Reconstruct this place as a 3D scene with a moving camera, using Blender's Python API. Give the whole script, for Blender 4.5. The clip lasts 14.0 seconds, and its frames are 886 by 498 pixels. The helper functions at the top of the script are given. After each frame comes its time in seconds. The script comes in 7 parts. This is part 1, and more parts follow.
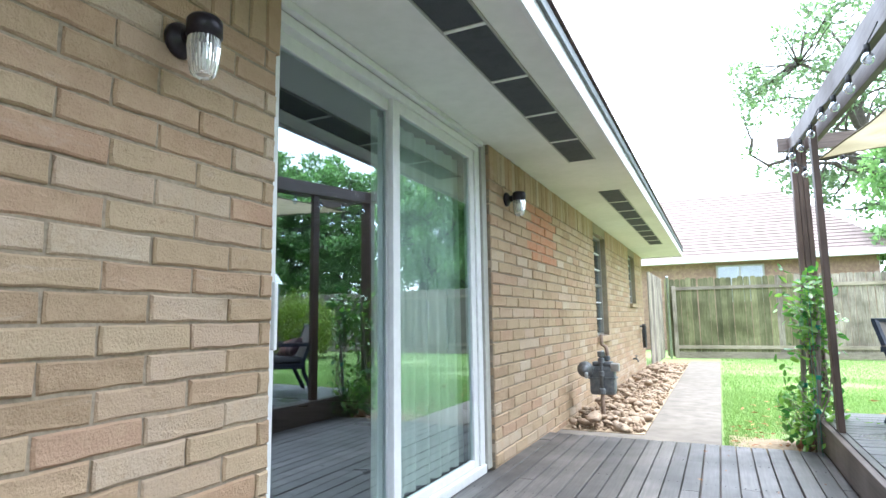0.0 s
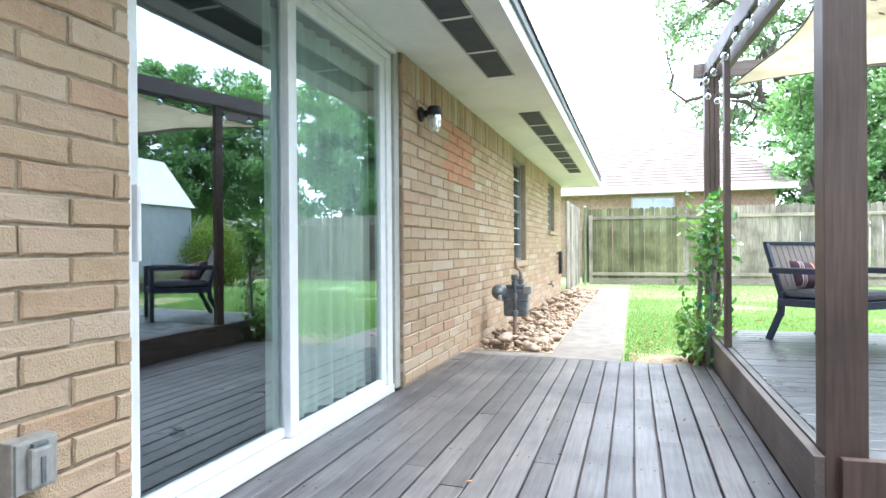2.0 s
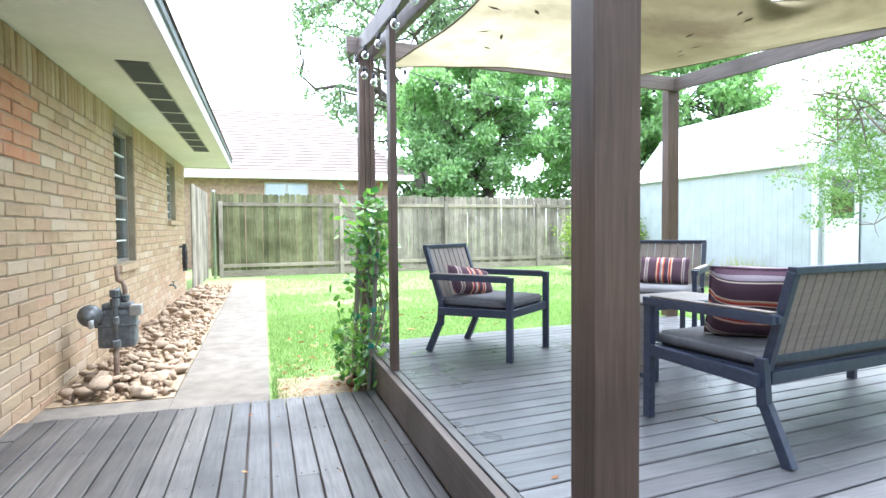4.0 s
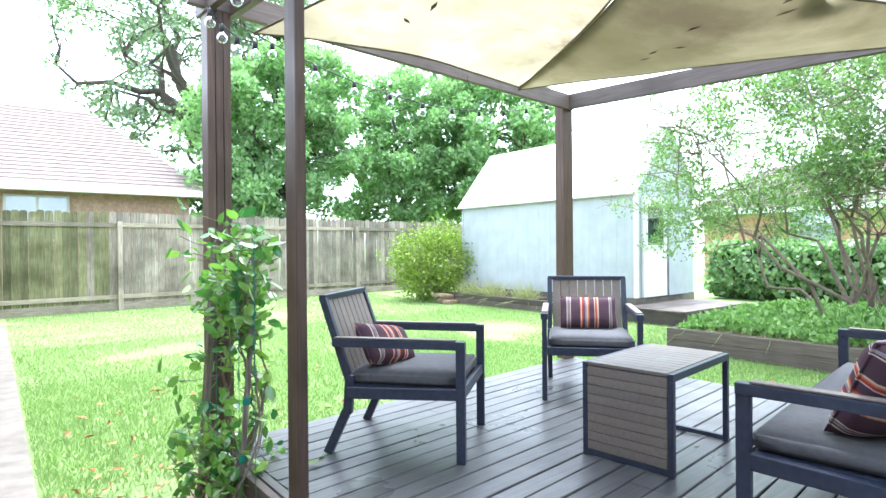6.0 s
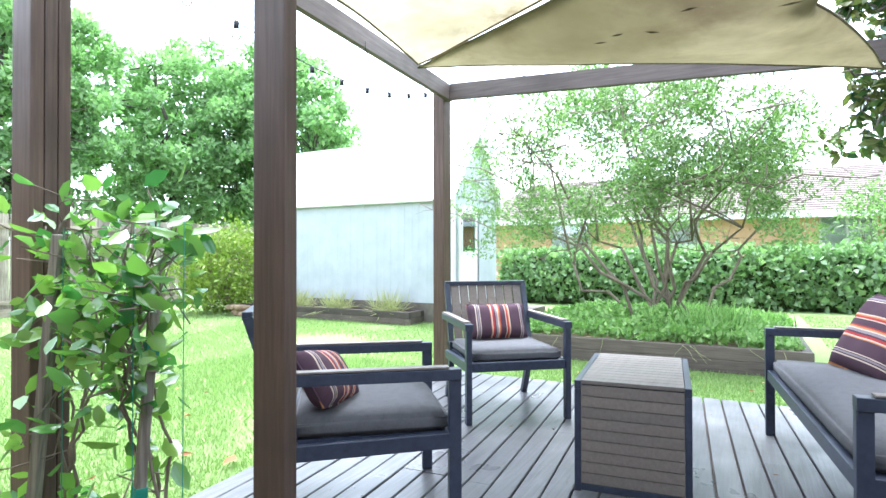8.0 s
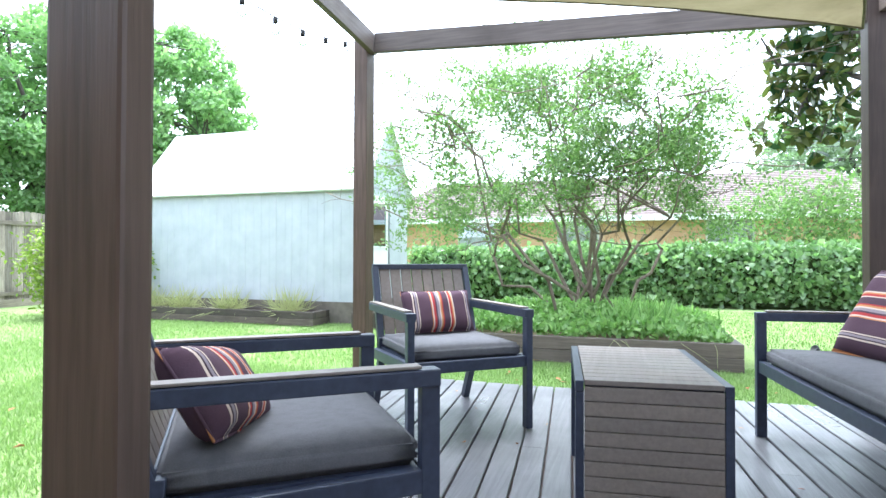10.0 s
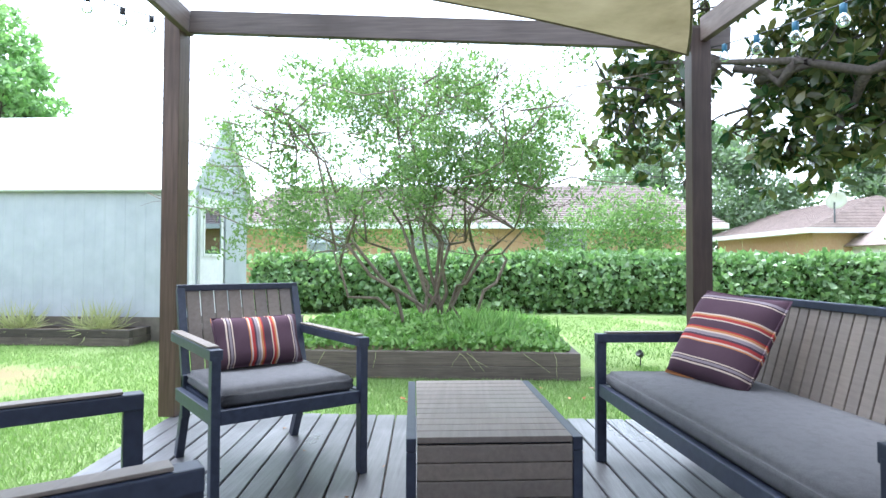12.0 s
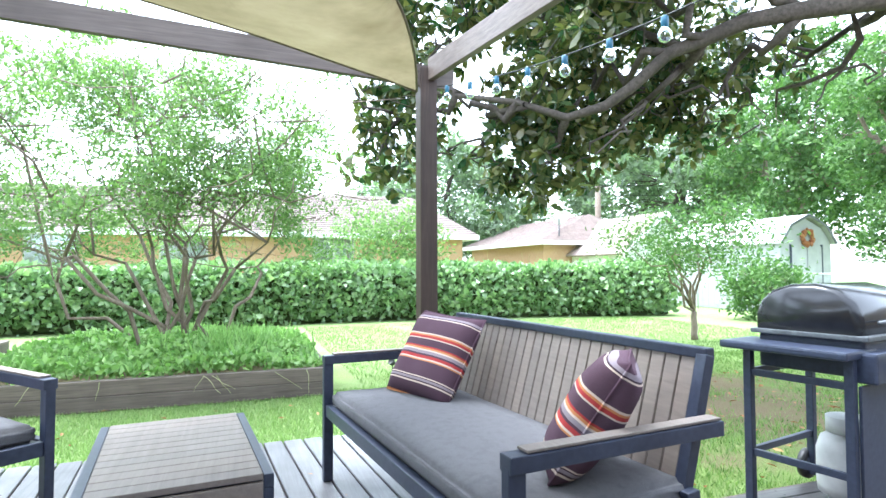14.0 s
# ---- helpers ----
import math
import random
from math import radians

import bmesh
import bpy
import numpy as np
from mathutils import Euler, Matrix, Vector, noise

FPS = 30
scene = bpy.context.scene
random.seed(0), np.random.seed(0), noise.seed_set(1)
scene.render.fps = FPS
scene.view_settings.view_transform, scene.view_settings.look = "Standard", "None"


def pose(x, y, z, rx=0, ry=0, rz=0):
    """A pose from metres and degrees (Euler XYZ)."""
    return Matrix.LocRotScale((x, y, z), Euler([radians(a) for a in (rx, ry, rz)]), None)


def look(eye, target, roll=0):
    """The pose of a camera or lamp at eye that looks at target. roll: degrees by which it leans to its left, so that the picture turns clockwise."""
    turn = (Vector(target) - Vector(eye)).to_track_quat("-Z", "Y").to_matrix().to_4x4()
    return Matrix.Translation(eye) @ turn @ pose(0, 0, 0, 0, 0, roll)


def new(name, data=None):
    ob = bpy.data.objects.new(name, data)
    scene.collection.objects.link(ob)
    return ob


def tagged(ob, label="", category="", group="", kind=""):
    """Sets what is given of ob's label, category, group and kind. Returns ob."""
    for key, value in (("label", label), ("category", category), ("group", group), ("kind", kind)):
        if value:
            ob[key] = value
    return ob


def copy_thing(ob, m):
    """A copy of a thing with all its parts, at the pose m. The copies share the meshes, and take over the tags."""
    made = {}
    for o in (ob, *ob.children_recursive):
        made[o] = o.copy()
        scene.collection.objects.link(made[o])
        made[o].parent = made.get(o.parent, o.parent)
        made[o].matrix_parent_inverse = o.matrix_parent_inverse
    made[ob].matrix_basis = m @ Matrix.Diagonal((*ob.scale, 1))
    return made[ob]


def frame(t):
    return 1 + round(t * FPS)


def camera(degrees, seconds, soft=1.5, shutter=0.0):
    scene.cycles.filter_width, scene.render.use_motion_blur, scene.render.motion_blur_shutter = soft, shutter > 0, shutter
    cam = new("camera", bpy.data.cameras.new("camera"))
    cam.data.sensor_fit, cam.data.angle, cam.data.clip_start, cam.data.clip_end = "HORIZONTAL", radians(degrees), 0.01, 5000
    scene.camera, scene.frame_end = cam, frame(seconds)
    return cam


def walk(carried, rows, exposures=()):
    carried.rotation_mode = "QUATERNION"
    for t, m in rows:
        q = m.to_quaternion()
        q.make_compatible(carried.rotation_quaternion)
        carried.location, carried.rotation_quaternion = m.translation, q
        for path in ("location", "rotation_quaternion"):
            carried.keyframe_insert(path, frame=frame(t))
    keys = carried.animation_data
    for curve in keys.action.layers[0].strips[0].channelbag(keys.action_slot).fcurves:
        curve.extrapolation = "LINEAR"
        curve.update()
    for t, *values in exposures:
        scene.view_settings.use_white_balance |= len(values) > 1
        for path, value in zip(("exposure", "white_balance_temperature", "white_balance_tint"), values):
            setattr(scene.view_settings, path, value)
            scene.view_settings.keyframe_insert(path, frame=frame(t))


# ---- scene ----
cam = camera(76.1, 14.0)
PATH = [
    (0, (0.104, -0.188, 1.062), (-0.759, 1.599, 1.309), -0.8),
    (0.5, (0.145, -0.193, 0.992), (-0.676, 1.626, 1.126), -0.7),
    (1, (0.169, -0.193, 0.964), (-0.611, 1.647, 1.033), -0.6),
    (1.5, (0.178, -0.137, 0.978), (-0.571, 1.718, 0.999), -0.5),
    (2, (0.15, 0.024, 0.99), (-0.486, 1.92, 0.987), -0.4),
    (2.5, (0.111, 0.246, 1.031), (-0.238, 2.216, 1.003), -0.3),
    (3, (0.088, 0.514, 1.054), (0.055, 2.513, 0.995), -0.5),
    (3.5, (0.063, 0.826, 1.13), (0.42, 2.793, 1.058), -0.5),
    (4, (0.025, 1.196, 1.148), (0.631, 3.101, 1.075), -0.5),
    (4.2, (0.004, 1.348, 1.151), (0.723, 3.213, 1.083), -0.6),
    (6.5, (-0.139, 2.959, 1.301), (1.229, 4.418, 1.308), -0.2),
    (7, (-0.153, 3.246, 1.325), (1.37, 4.542, 1.34), 0.0),
    (7.5, (-0.208, 3.553, 1.313), (1.465, 4.648, 1.328), -0.3),
    (8, (-0.199, 3.788, 1.22), (1.565, 4.73, 1.237), -0.1),
    (8.5, (-0.163, 4.02, 1.137), (1.676, 4.804, 1.155), 0.2),
    (9, (-0.029, 4.169, 1.062), (1.85, 4.853, 1.086), 0.2),
    (11.5, (0.766, 4.305, 1.108), (2.727, 4.696, 1.15), 0.3),
    (12, (0.729, 4.254, 1.135), (2.725, 4.366, 1.183), 0.2),
    (12.5, (0.683, 4.216, 1.148), (2.678, 4.083, 1.205), 0.2),
    (13, (0.661, 4.172, 1.15), (2.626, 3.805, 1.216), 0.1),
    (13.5, (0.643, 4.117, 1.167), (2.567, 3.573, 1.234), 0.0),
    (13.8, (0.651, 4.074, 1.194), (2.551, 3.452, 1.265), 0.0),
    (14, (0.664, 4.054, 1.215), (2.549, 3.39, 1.287), -0.2),
]
walk(cam, [(t, look(eye, target, roll)) for t, eye, target, roll in PATH],
     exposures=[(0.0, 3.03, 5650, 7), (1.5, 3.13, 5650, 7), (3.0, 3.26, 5650, 7), (4.0, 3.15, 5650, 7), (6.5, 3.08, 5650, 6), (9.0, 3.14, 5650, 6), (11.5, 2.62, 5600, 8), (12.5, 2.65, 5600, 8), (14.0, 3.20, 5650, 6)])

# ---- light: bright, thinly overcast midday ----
world = bpy.data.worlds.new("sky")
scene.world = world
world.use_nodes = True
_wn = world.node_tree.nodes
_sky = _wn.new("ShaderNodeTexSky")
_sky.sky_type = "NISHITA"
_sky.sun_disc = False
_sky.sun_elevation, _sky.sun_rotation = radians(74), radians(60)
_sky.air_density, _sky.dust_density, _sky.ozone_density = 1.0, 2.5, 0.8
_haze = _wn.new("ShaderNodeHueSaturation")
_haze.inputs["Saturation"].default_value = 0.25
world.node_tree.links.new(_sky.outputs[0], _haze.inputs["Color"])
world.node_tree.links.new(_haze.outputs[0], _wn["Background"].inputs[0])
_wn["Background"].inputs[1].default_value = 0.15
sun = new("sun", bpy.data.lights.new("sun", "SUN"))
sun.data.energy, sun.data.angle, sun.data.color = 0.75, radians(30), (1.0, 0.97, 0.93)
sun.matrix_world = look((0, 0, 20), (0 - 20 * math.sin(radians(60)) * math.cos(radians(74)), 0 - 20 * math.cos(radians(60)) * math.cos(radians(74)), 20 - 20 * math.sin(radians(74))))

# ---- materials ----
def mat(name, rough=0.7, metal=0.0, spec=0.5):
    m = bpy.data.materials.new(name)
    m.use_nodes = True
    b = m.node_tree.nodes["Principled BSDF"]
    b.inputs["Roughness"].default_value = rough
    b.inputs["Metallic"].default_value = metal
    b.inputs["Specular IOR Level"].default_value = spec
    return m, m.node_tree.nodes, m.node_tree.links, b


def node(m, kind, **props):
    n = m.node_tree.nodes.new(kind)
    for k, v in props.items():
        n.inputs[k.replace("_", " ")].default_value = v
    return n


def ramp(m, source, stops):
    r = m.node_tree.nodes.new("ShaderNodeValToRGB")
    e = r.color_ramp.elements
    while len(e) < len(stops):
        e.new(0.5)
    for el, (p, c) in zip(e, stops):
        el.position, el.color = p, (*c, 1)
    m.node_tree.links.new(source, r.inputs[0])
    return r.outputs[0]


def coords(m, scale=(1, 1, 1), space="Object"):
    tc = m.node_tree.nodes.new("ShaderNodeTexCoord")
    mp = m.node_tree.nodes.new("ShaderNodeMapping")
    mp.inputs["Scale"].default_value = scale
    m.node_tree.links.new(tc.outputs[space], mp.inputs[0])
    return mp.outputs[0]


def world_coords(m, scale=(1, 1, 1)):
    g = m.node_tree.nodes.new("ShaderNodeNewGeometry")
    mp = m.node_tree.nodes.new("ShaderNodeMapping")
    mp.inputs["Scale"].default_value = scale
    m.node_tree.links.new(g.outputs["Position"], mp.inputs[0])
    return mp.outputs[0]


def noise_out(m, vec, scale, detail=4.0, rough=0.55, dist=0.0):
    n = node(m, "ShaderNodeTexNoise", Scale=scale, Detail=detail, Roughness=rough, Distortion=dist)
    m.node_tree.links.new(vec, n.inputs["Vector"])
    return n.outputs["Fac"]


def mixed(m, a, b, fac, mode="MIX"):
    x = m.node_tree.nodes.new("ShaderNodeMix")
    x.data_type, x.blend_type = "RGBA", mode
    for s, v in ((0, fac), (6, a), (7, b)):
        if isinstance(v, (int, float)):
            x.inputs[s].default_value = v
        elif isinstance(v, tuple):
            x.inputs[s].default_value = (*v, 1)
        else:
            m.node_tree.links.new(v, x.inputs[s])
    return x.outputs[2]


def bumped(m, bsdf, height, strength=0.3, dist=0.01):
    b = node(m, "ShaderNodeBump", Strength=strength, Distance=dist)
    m.node_tree.links.new(height, b.inputs["Height"])
    m.node_tree.links.new(b.outputs[0], bsdf.inputs["Normal"])


def simple(name, lo, hi, scale=20.0, rough=0.7, metal=0.0, stretch=(1, 1, 1), bump=0.15, stain=None, random=False, spec=0.5, dist=0.004):
    """Two-scale mottled surface: fine grain between lo and hi, and broad stains."""
    m, N, L, b = mat(name, rough, metal, spec)
    v = world_coords(m, stretch)
    g = noise_out(m, v, scale, 6)
    c = ramp(m, g, ((0.3, lo), (0.7, hi)))
    big = noise_out(m, v, scale * 0.09, 3)
    c = mixed(m, c, stain or tuple(x * 0.72 for x in lo), ramp(m, big, ((0.45, (0, 0, 0)), (0.75, (0.6, 0.6, 0.6)))))
    if random:
        oi = N.new("ShaderNodeObjectInfo")
        c = mixed(m, c, ramp(m, oi.outputs["Random"], ((0, (0.62, 0.62, 0.64)), (1, (1.0, 1.0, 1.0)))), 1.0, "MULTIPLY")
    L.new(c, b.inputs["Base Color"])
    if bump:
        bumped(m, b, g, bump, dist)
    return m


def brick_material(name, cols, island=False):
    m, N, L, b = mat(name, 0.9, 0, 0.25)
    v = world_coords(m)
    if island:
        src = N.new("ShaderNodeNewGeometry").outputs["Random Per Island"]
    else:
        src = N.new("ShaderNodeObjectInfo").outputs["Random"]
    base = ramp(m, src, tuple((i / (len(cols) - 1), c) for i, c in enumerate(cols)))
    blot = noise_out(m, v, 9, 5, 0.65, 0.4)
    c = mixed(m, base, (0.47, 0.345, 0.225), ramp(m, blot, ((0.42, (0, 0, 0)), (0.7, (0.55, 0.55, 0.55)))))
    c = mixed(m, c, (0.26, 0.16, 0.09), ramp(m, noise_out(m, v, 22, 5, 0.7), ((0.58, (0, 0, 0)), (0.75, (0.55, 0.55, 0.55)))))
    pale = noise_out(m, world_coords(m, (1, 0.5, 1.6)), 5.5, 6, 0.75, 0.6)
    c = mixed(m, c, (0.50, 0.41, 0.33), ramp(m, pale, ((0.60, (0, 0, 0)), (0.72, (0.45, 0.45, 0.45)))))
    grime = noise_out(m, v, 2.3, 6, 0.7)
    c = mixed(m, c, (0.15, 0.115, 0.06), ramp(m, grime, ((0.60, (0, 0, 0)), (0.78, (0.55, 0.55, 0.55)))))
    fine = noise_out(m, v, 120, 4, 0.7)
    c = mixed(m, c, (0.16, 0.09, 0.05), ramp(m, fine, ((0.22, (0.5, 0.5, 0.5)), (0.36, (0, 0, 0)))))
    L.new(c, b.inputs["Base Color"])
    mix = N.new("ShaderNodeMath")
    mix.operation = "ADD"
    L.new(fine, mix.inputs[0])
    L.new(noise_out(m, v, 30, 5), mix.inputs[1])
    bumped(m, b, mix.outputs[0], 0.6, 0.011)
    return m


def wood_material(name, lo, hi, axis, rough=0.6, random=True, spec=0.5, knots=0.6, grain=22, vary=(0.55, 1.15)):
    """Weathered or stained boards, the grain along the axis."""
    m, N, L, b = mat(name, rough, 0, spec)
    st = [1.0, 1.0, 1.0]
    st["xyz".index(axis)] = 0.05
    v = world_coords(m, st)
    g = noise_out(m, v, grain * 3, 6, 0.6, 0.3)
    c = ramp(m, g, ((0.3, lo), (0.72, hi)))
    w = noise_out(m, world_coords(m), 1.7, 4)
    c = mixed(m, c, tuple(x * 0.6 for x in lo), ramp(m, w, ((0.45, (0, 0, 0)), (0.72, (knots, knots, knots)))))
    if random:
        oi = N.new("ShaderNodeObjectInfo")
        c = mixed(m, c, ramp(m, oi.outputs["Random"], ((0, (vary[0],) * 3), (1, (vary[1], vary[1] * 0.98, vary[1] * 0.95)))), 1.0, "MULTIPLY")
    L.new(c, b.inputs["Base Color"])
    r = ramp(m, w, ((0.3, (rough - 0.12,) * 3), (0.7, (rough + 0.12,) * 3)))
    L.new(r, b.inputs["Roughness"])
    bumped(m, b, g, 0.25, 0.004)
    return m


BUFF = ((0.325, 0.225, 0.14), (0.41, 0.30, 0.19), (0.44, 0.335, 0.22), (0.385, 0.255, 0.16), (0.48, 0.39, 0.29), (0.415, 0.27, 0.18), (0.40, 0.29, 0.185))
M_BRICK = brick_material("buff_brick", BUFF)
M_BRICK_J = brick_material("buff_brick_joined", BUFF, True)
M_BRICK_RED = brick_material("reddish_brick", ((0.42, 0.18, 0.09), (0.47, 0.23, 0.13), (0.40, 0.17, 0.10)), True)
# mortar darkened to paint in the shadow of the recessed joints
M_MORTAR = simple("mortar", (0.23, 0.185, 0.13), (0.37, 0.30, 0.22), 60, 0.95, bump=0.5)
M_SOFFIT = simple("soffit_paint", (0.74, 0.735, 0.69), (0.80, 0.79, 0.75), 14, 0.6, bump=0.05, stain=(0.58, 0.58, 0.52))
M_TRIM = simple("white_trim", (0.66, 0.66, 0.66), (0.74, 0.74, 0.74), 18, 0.45, bump=0.05, stain=(0.68, 0.68, 0.66))
M_TRIM_GREY = simple("greige_trim", (0.36, 0.35, 0.31), (0.44, 0.43, 0.39), 18, 0.55, bump=0.08)
M_ALU = simple("window_aluminium", (0.30, 0.27, 0.24), (0.38, 0.35, 0.31), 30, 0.4, 0.6, bump=0.05)
M_VENT = simple("vent_mesh", (0.045, 0.05, 0.06), (0.075, 0.08, 0.09), 160, 0.8, bump=0.3)
M_SHINGLE = simple("weathered_shingle", (0.22, 0.168, 0.148), (0.34, 0.27, 0.245), 40, 0.9, bump=0.4, random=True)
M_DECK = wood_material("grey_stained_deck", (0.048, 0.045, 0.047), (0.135, 0.127, 0.125), "y", 0.42)
M_DECK2 = wood_material("dark_stained_deck", (0.070, 0.070, 0.079), (0.145, 0.145, 0.157), "x", 0.36, vary=(0.72, 1.1))
M_POST = wood_material("brown_stained_post", (0.066, 0.042, 0.032), (0.132, 0.087, 0.068), "z", 0.5, spec=0.4)
M_BEAM = wood_material("brown_stained_beam", (0.11, 0.082, 0.070), (0.21, 0.165, 0.142), "y", 0.55)
M_BEAM_X = wood_material("brown_stained_beam_cross", (0.11, 0.082, 0.070), (0.21, 0.165, 0.142), "x", 0.55)
M_FENCE = wood_material("weathered_fence", (0.17, 0.145, 0.115), (0.46, 0.415, 0.355), "z", 0.85, knots=0.75, spec=0.2)
M_FENCE_MOSS = wood_material("mossy_fence", (0.12, 0.125, 0.06), (0.30, 0.29, 0.17), "z", 0.85, knots=0.75, spec=0.2)
M_RAIL = wood_material("fence_rail", (0.22, 0.19, 0.145), (0.44, 0.39, 0.32), "x", 0.85, spec=0.2)
M_TIMBER = wood_material("dark_bed_timber", (0.08, 0.063, 0.054), (0.16, 0.13, 0.11), "y", 0.75)
M_CONCRETE = simple("old_concrete", (0.105, 0.09, 0.074), (0.18, 0.155, 0.13), 7, 0.9, bump=0.3, stain=(0.10, 0.085, 0.065))
M_STONE = brick_material("river_stone", ((0.17, 0.12, 0.08), (0.32, 0.24, 0.165), (0.24, 0.17, 0.12), (0.32, 0.25, 0.185)), True)
M_DIRT = simple("dry_leaf_litter", (0.22, 0.15, 0.09), (0.42, 0.33, 0.22), 25, 0.95, bump=0.6)
M_METAL_DARK = simple("dark_powder_coat", (0.022, 0.028, 0.052), (0.040, 0.050, 0.082), 40, 0.42, 0.0, bump=0.04)
M_SLAT = wood_material("taupe_composite_slat", (0.155, 0.131, 0.117), (0.21, 0.18, 0.162), "x", 0.55, knots=0.15, vary=(0.9, 1.08), spec=0.45)
M_CUSHION = simple("charcoal_cushion", (0.078, 0.077, 0.085), (0.115, 0.113, 0.124), 350, 0.92, bump=0.35, stain=(0.062, 0.062, 0.067), dist=0.002)
M_SHED = simple("pale_blue_shed_wall", (0.36, 0.385, 0.42), (0.44, 0.465, 0.50), 3, 0.5, bump=0.05, stain=(0.48, 0.505, 0.525))
M_SHED_ROOF = simple("pale_metal_roof", (0.70, 0.72, 0.74), (0.80, 0.81, 0.82), 5, 0.5, bump=0.03)
M_WHITE = simple("white_paint", (0.72, 0.72, 0.71), (0.8, 0.8, 0.79), 12, 0.6, bump=0.05)
M_BARK = simple("smooth_bark", (0.14, 0.105, 0.08), (0.26, 0.21, 0.165), 35, 0.9, stretch=(1, 1, 0.3), bump=0.4)
M_BARK_DARK = simple("dark_bark", (0.05, 0.042, 0.035), (0.12, 0.10, 0.085), 30, 0.95, bump=0.7)
M_BLACK = simple("black_plastic", (0.012, 0.012, 0.013), (0.022, 0.022, 0.024), 40, 0.45, bump=0.05)
M_GREY_METAL = simple("grey_painted_metal", (0.09, 0.10, 0.11), (0.17, 0.18, 0.19), 30, 0.5, 0.3, bump=0.1)
M_ZINC = simple("galvanised", (0.45, 0.47, 0.5), (0.58, 0.6, 0.62), 20, 0.45, 0.6, bump=0.05)
M_WALL_IN = simple("interior_plaster", (0.30, 0.29, 0.27), (0.36, 0.35, 0.33), 10, 0.9, bump=0.05)


def glass_material(name, tint=(1, 1, 1), mirror=0.35, rough=0.0):
    """Window glass: mostly clear, with a coated mirror share that grows at a flat angle."""
    m, N, L, b = mat(name)
    N.remove(b)
    out = N["Material Output"]
    tr = node(m, "ShaderNodeBsdfTransparent", Color=(*tint, 1))
    gl = node(m, "ShaderNodeBsdfGlossy", Color=(0.82, 0.92, 1.0, 1), Roughness=rough)
    fr = node(m, "ShaderNodeFresnel", IOR=1.5)
    ma = node(m, "ShaderNodeMapRange")
    ma.inputs[1].default_value, ma.inputs[2].default_value = 0.0, 1.0
    ma.inputs[3].default_value, ma.inputs[4].default_value = mirror, 1.0
    mix = N.new("ShaderNodeMixShader")
    L.new(fr.outputs[0], ma.inputs[0])
    L.new(ma.outputs[0], mix.inputs[0])
    L.new(tr.outputs[0], mix.inputs[1])
    L.new(gl.outputs[0], mix.inputs[2])
    L.new(mix.outputs[0], out.inputs[0])
    return m


M_GLASS = glass_material("coated_window_glass", (0.80, 0.93, 0.87), 0.27)
M_CLEAR = glass_material("clear_glass", (0.95, 0.97, 0.97), 0.05)


def leaf_material(name, lo, hi, rough=0.45, trans=0.35, spec=0.5):
    m, N, L, b = mat(name, rough, 0, spec)
    src = N.new("ShaderNodeNewGeometry").outputs["Random Per Island"]
    c = ramp(m, src, ((0.0, lo), (0.55, tuple((a + d) / 2 for a, d in zip(lo, hi))), (1.0, hi)))
    L.new(c, b.inputs["Base Color"])
    t = node(m, "ShaderNodeBsdfTranslucent")
    L.new(mixed(m, c, (0.75, 1.0, 0.52), 1.0, "MULTIPLY"), t.inputs["Color"])
    mx = N.new("ShaderNodeMixShader")
    mx.inputs[0].default_value = trans
    L.new(b.outputs[0], mx.inputs[1])
    L.new(t.outputs[0], mx.inputs[2])
    L.new(mx.outputs[0], N["Material Output"].inputs[0])
    return m


M_LEAF_TREE = leaf_material("tree_leaf", (0.20, 0.32, 0.15), (0.44, 0.60, 0.31), 0.6, 0.5, 0.2)
M_LEAF_END = leaf_material("garden_tree_leaf", (0.065, 0.135, 0.045), (0.19, 0.295, 0.10), 0.5, 0.38, 0.3)
M_LEAF_OAK = leaf_material("oak_leaf", (0.14, 0.19, 0.125), (0.29, 0.36, 0.245), 0.45, 0.5)
M_LEAF_MYRTLE = leaf_material("myrtle_leaf", (0.125, 0.205, 0.075), (0.285, 0.39, 0.155), 0.45, 0.5)
M_LEAF_MAG = leaf_material("magnolia_leaf", (0.025, 0.075, 0.03), (0.21, 0.20, 0.07), 0.22, 0.34, 0.8)
M_LEAF_HEDGE = leaf_material("hedge_leaf", (0.14, 0.25, 0.10), (0.40, 0.52, 0.28), 0.32, 0.35, 0.8)
M_LEAF_BUSH = leaf_material("bush_leaf", (0.14, 0.22, 0.025), (0.34, 0.42, 0.07))
M_LEAF_VINE = leaf_material("vine_leaf", (0.055, 0.19, 0.055), (0.33, 0.50, 0.11), 0.18, 0.4, 1.0)
M_LEAF_GROUND = leaf_material("groundcover_leaf", (0.16, 0.29, 0.08), (0.38, 0.54, 0.20))
M_GRASS = leaf_material("grass_blade", (0.18, 0.28, 0.085), (0.38, 0.475, 0.205), 0.6, 0.4)
# darker copy of the grass blade with the magnolia's shade in its colour
M_GRASS_SHADED = leaf_material("shaded_grass_blade", (0.11, 0.19, 0.05), (0.27, 0.37, 0.12), 0.6, 0.4)
M_STRAW = leaf_material("pale_grass", (0.35, 0.36, 0.18), (0.55, 0.52, 0.30), 0.7, 0.3)
M_DRYLEAF = leaf_material("fallen_leaf", (0.24, 0.075, 0.025), (0.40, 0.21, 0.09), 0.8, 0.15)


GROUND_Z = -0.06


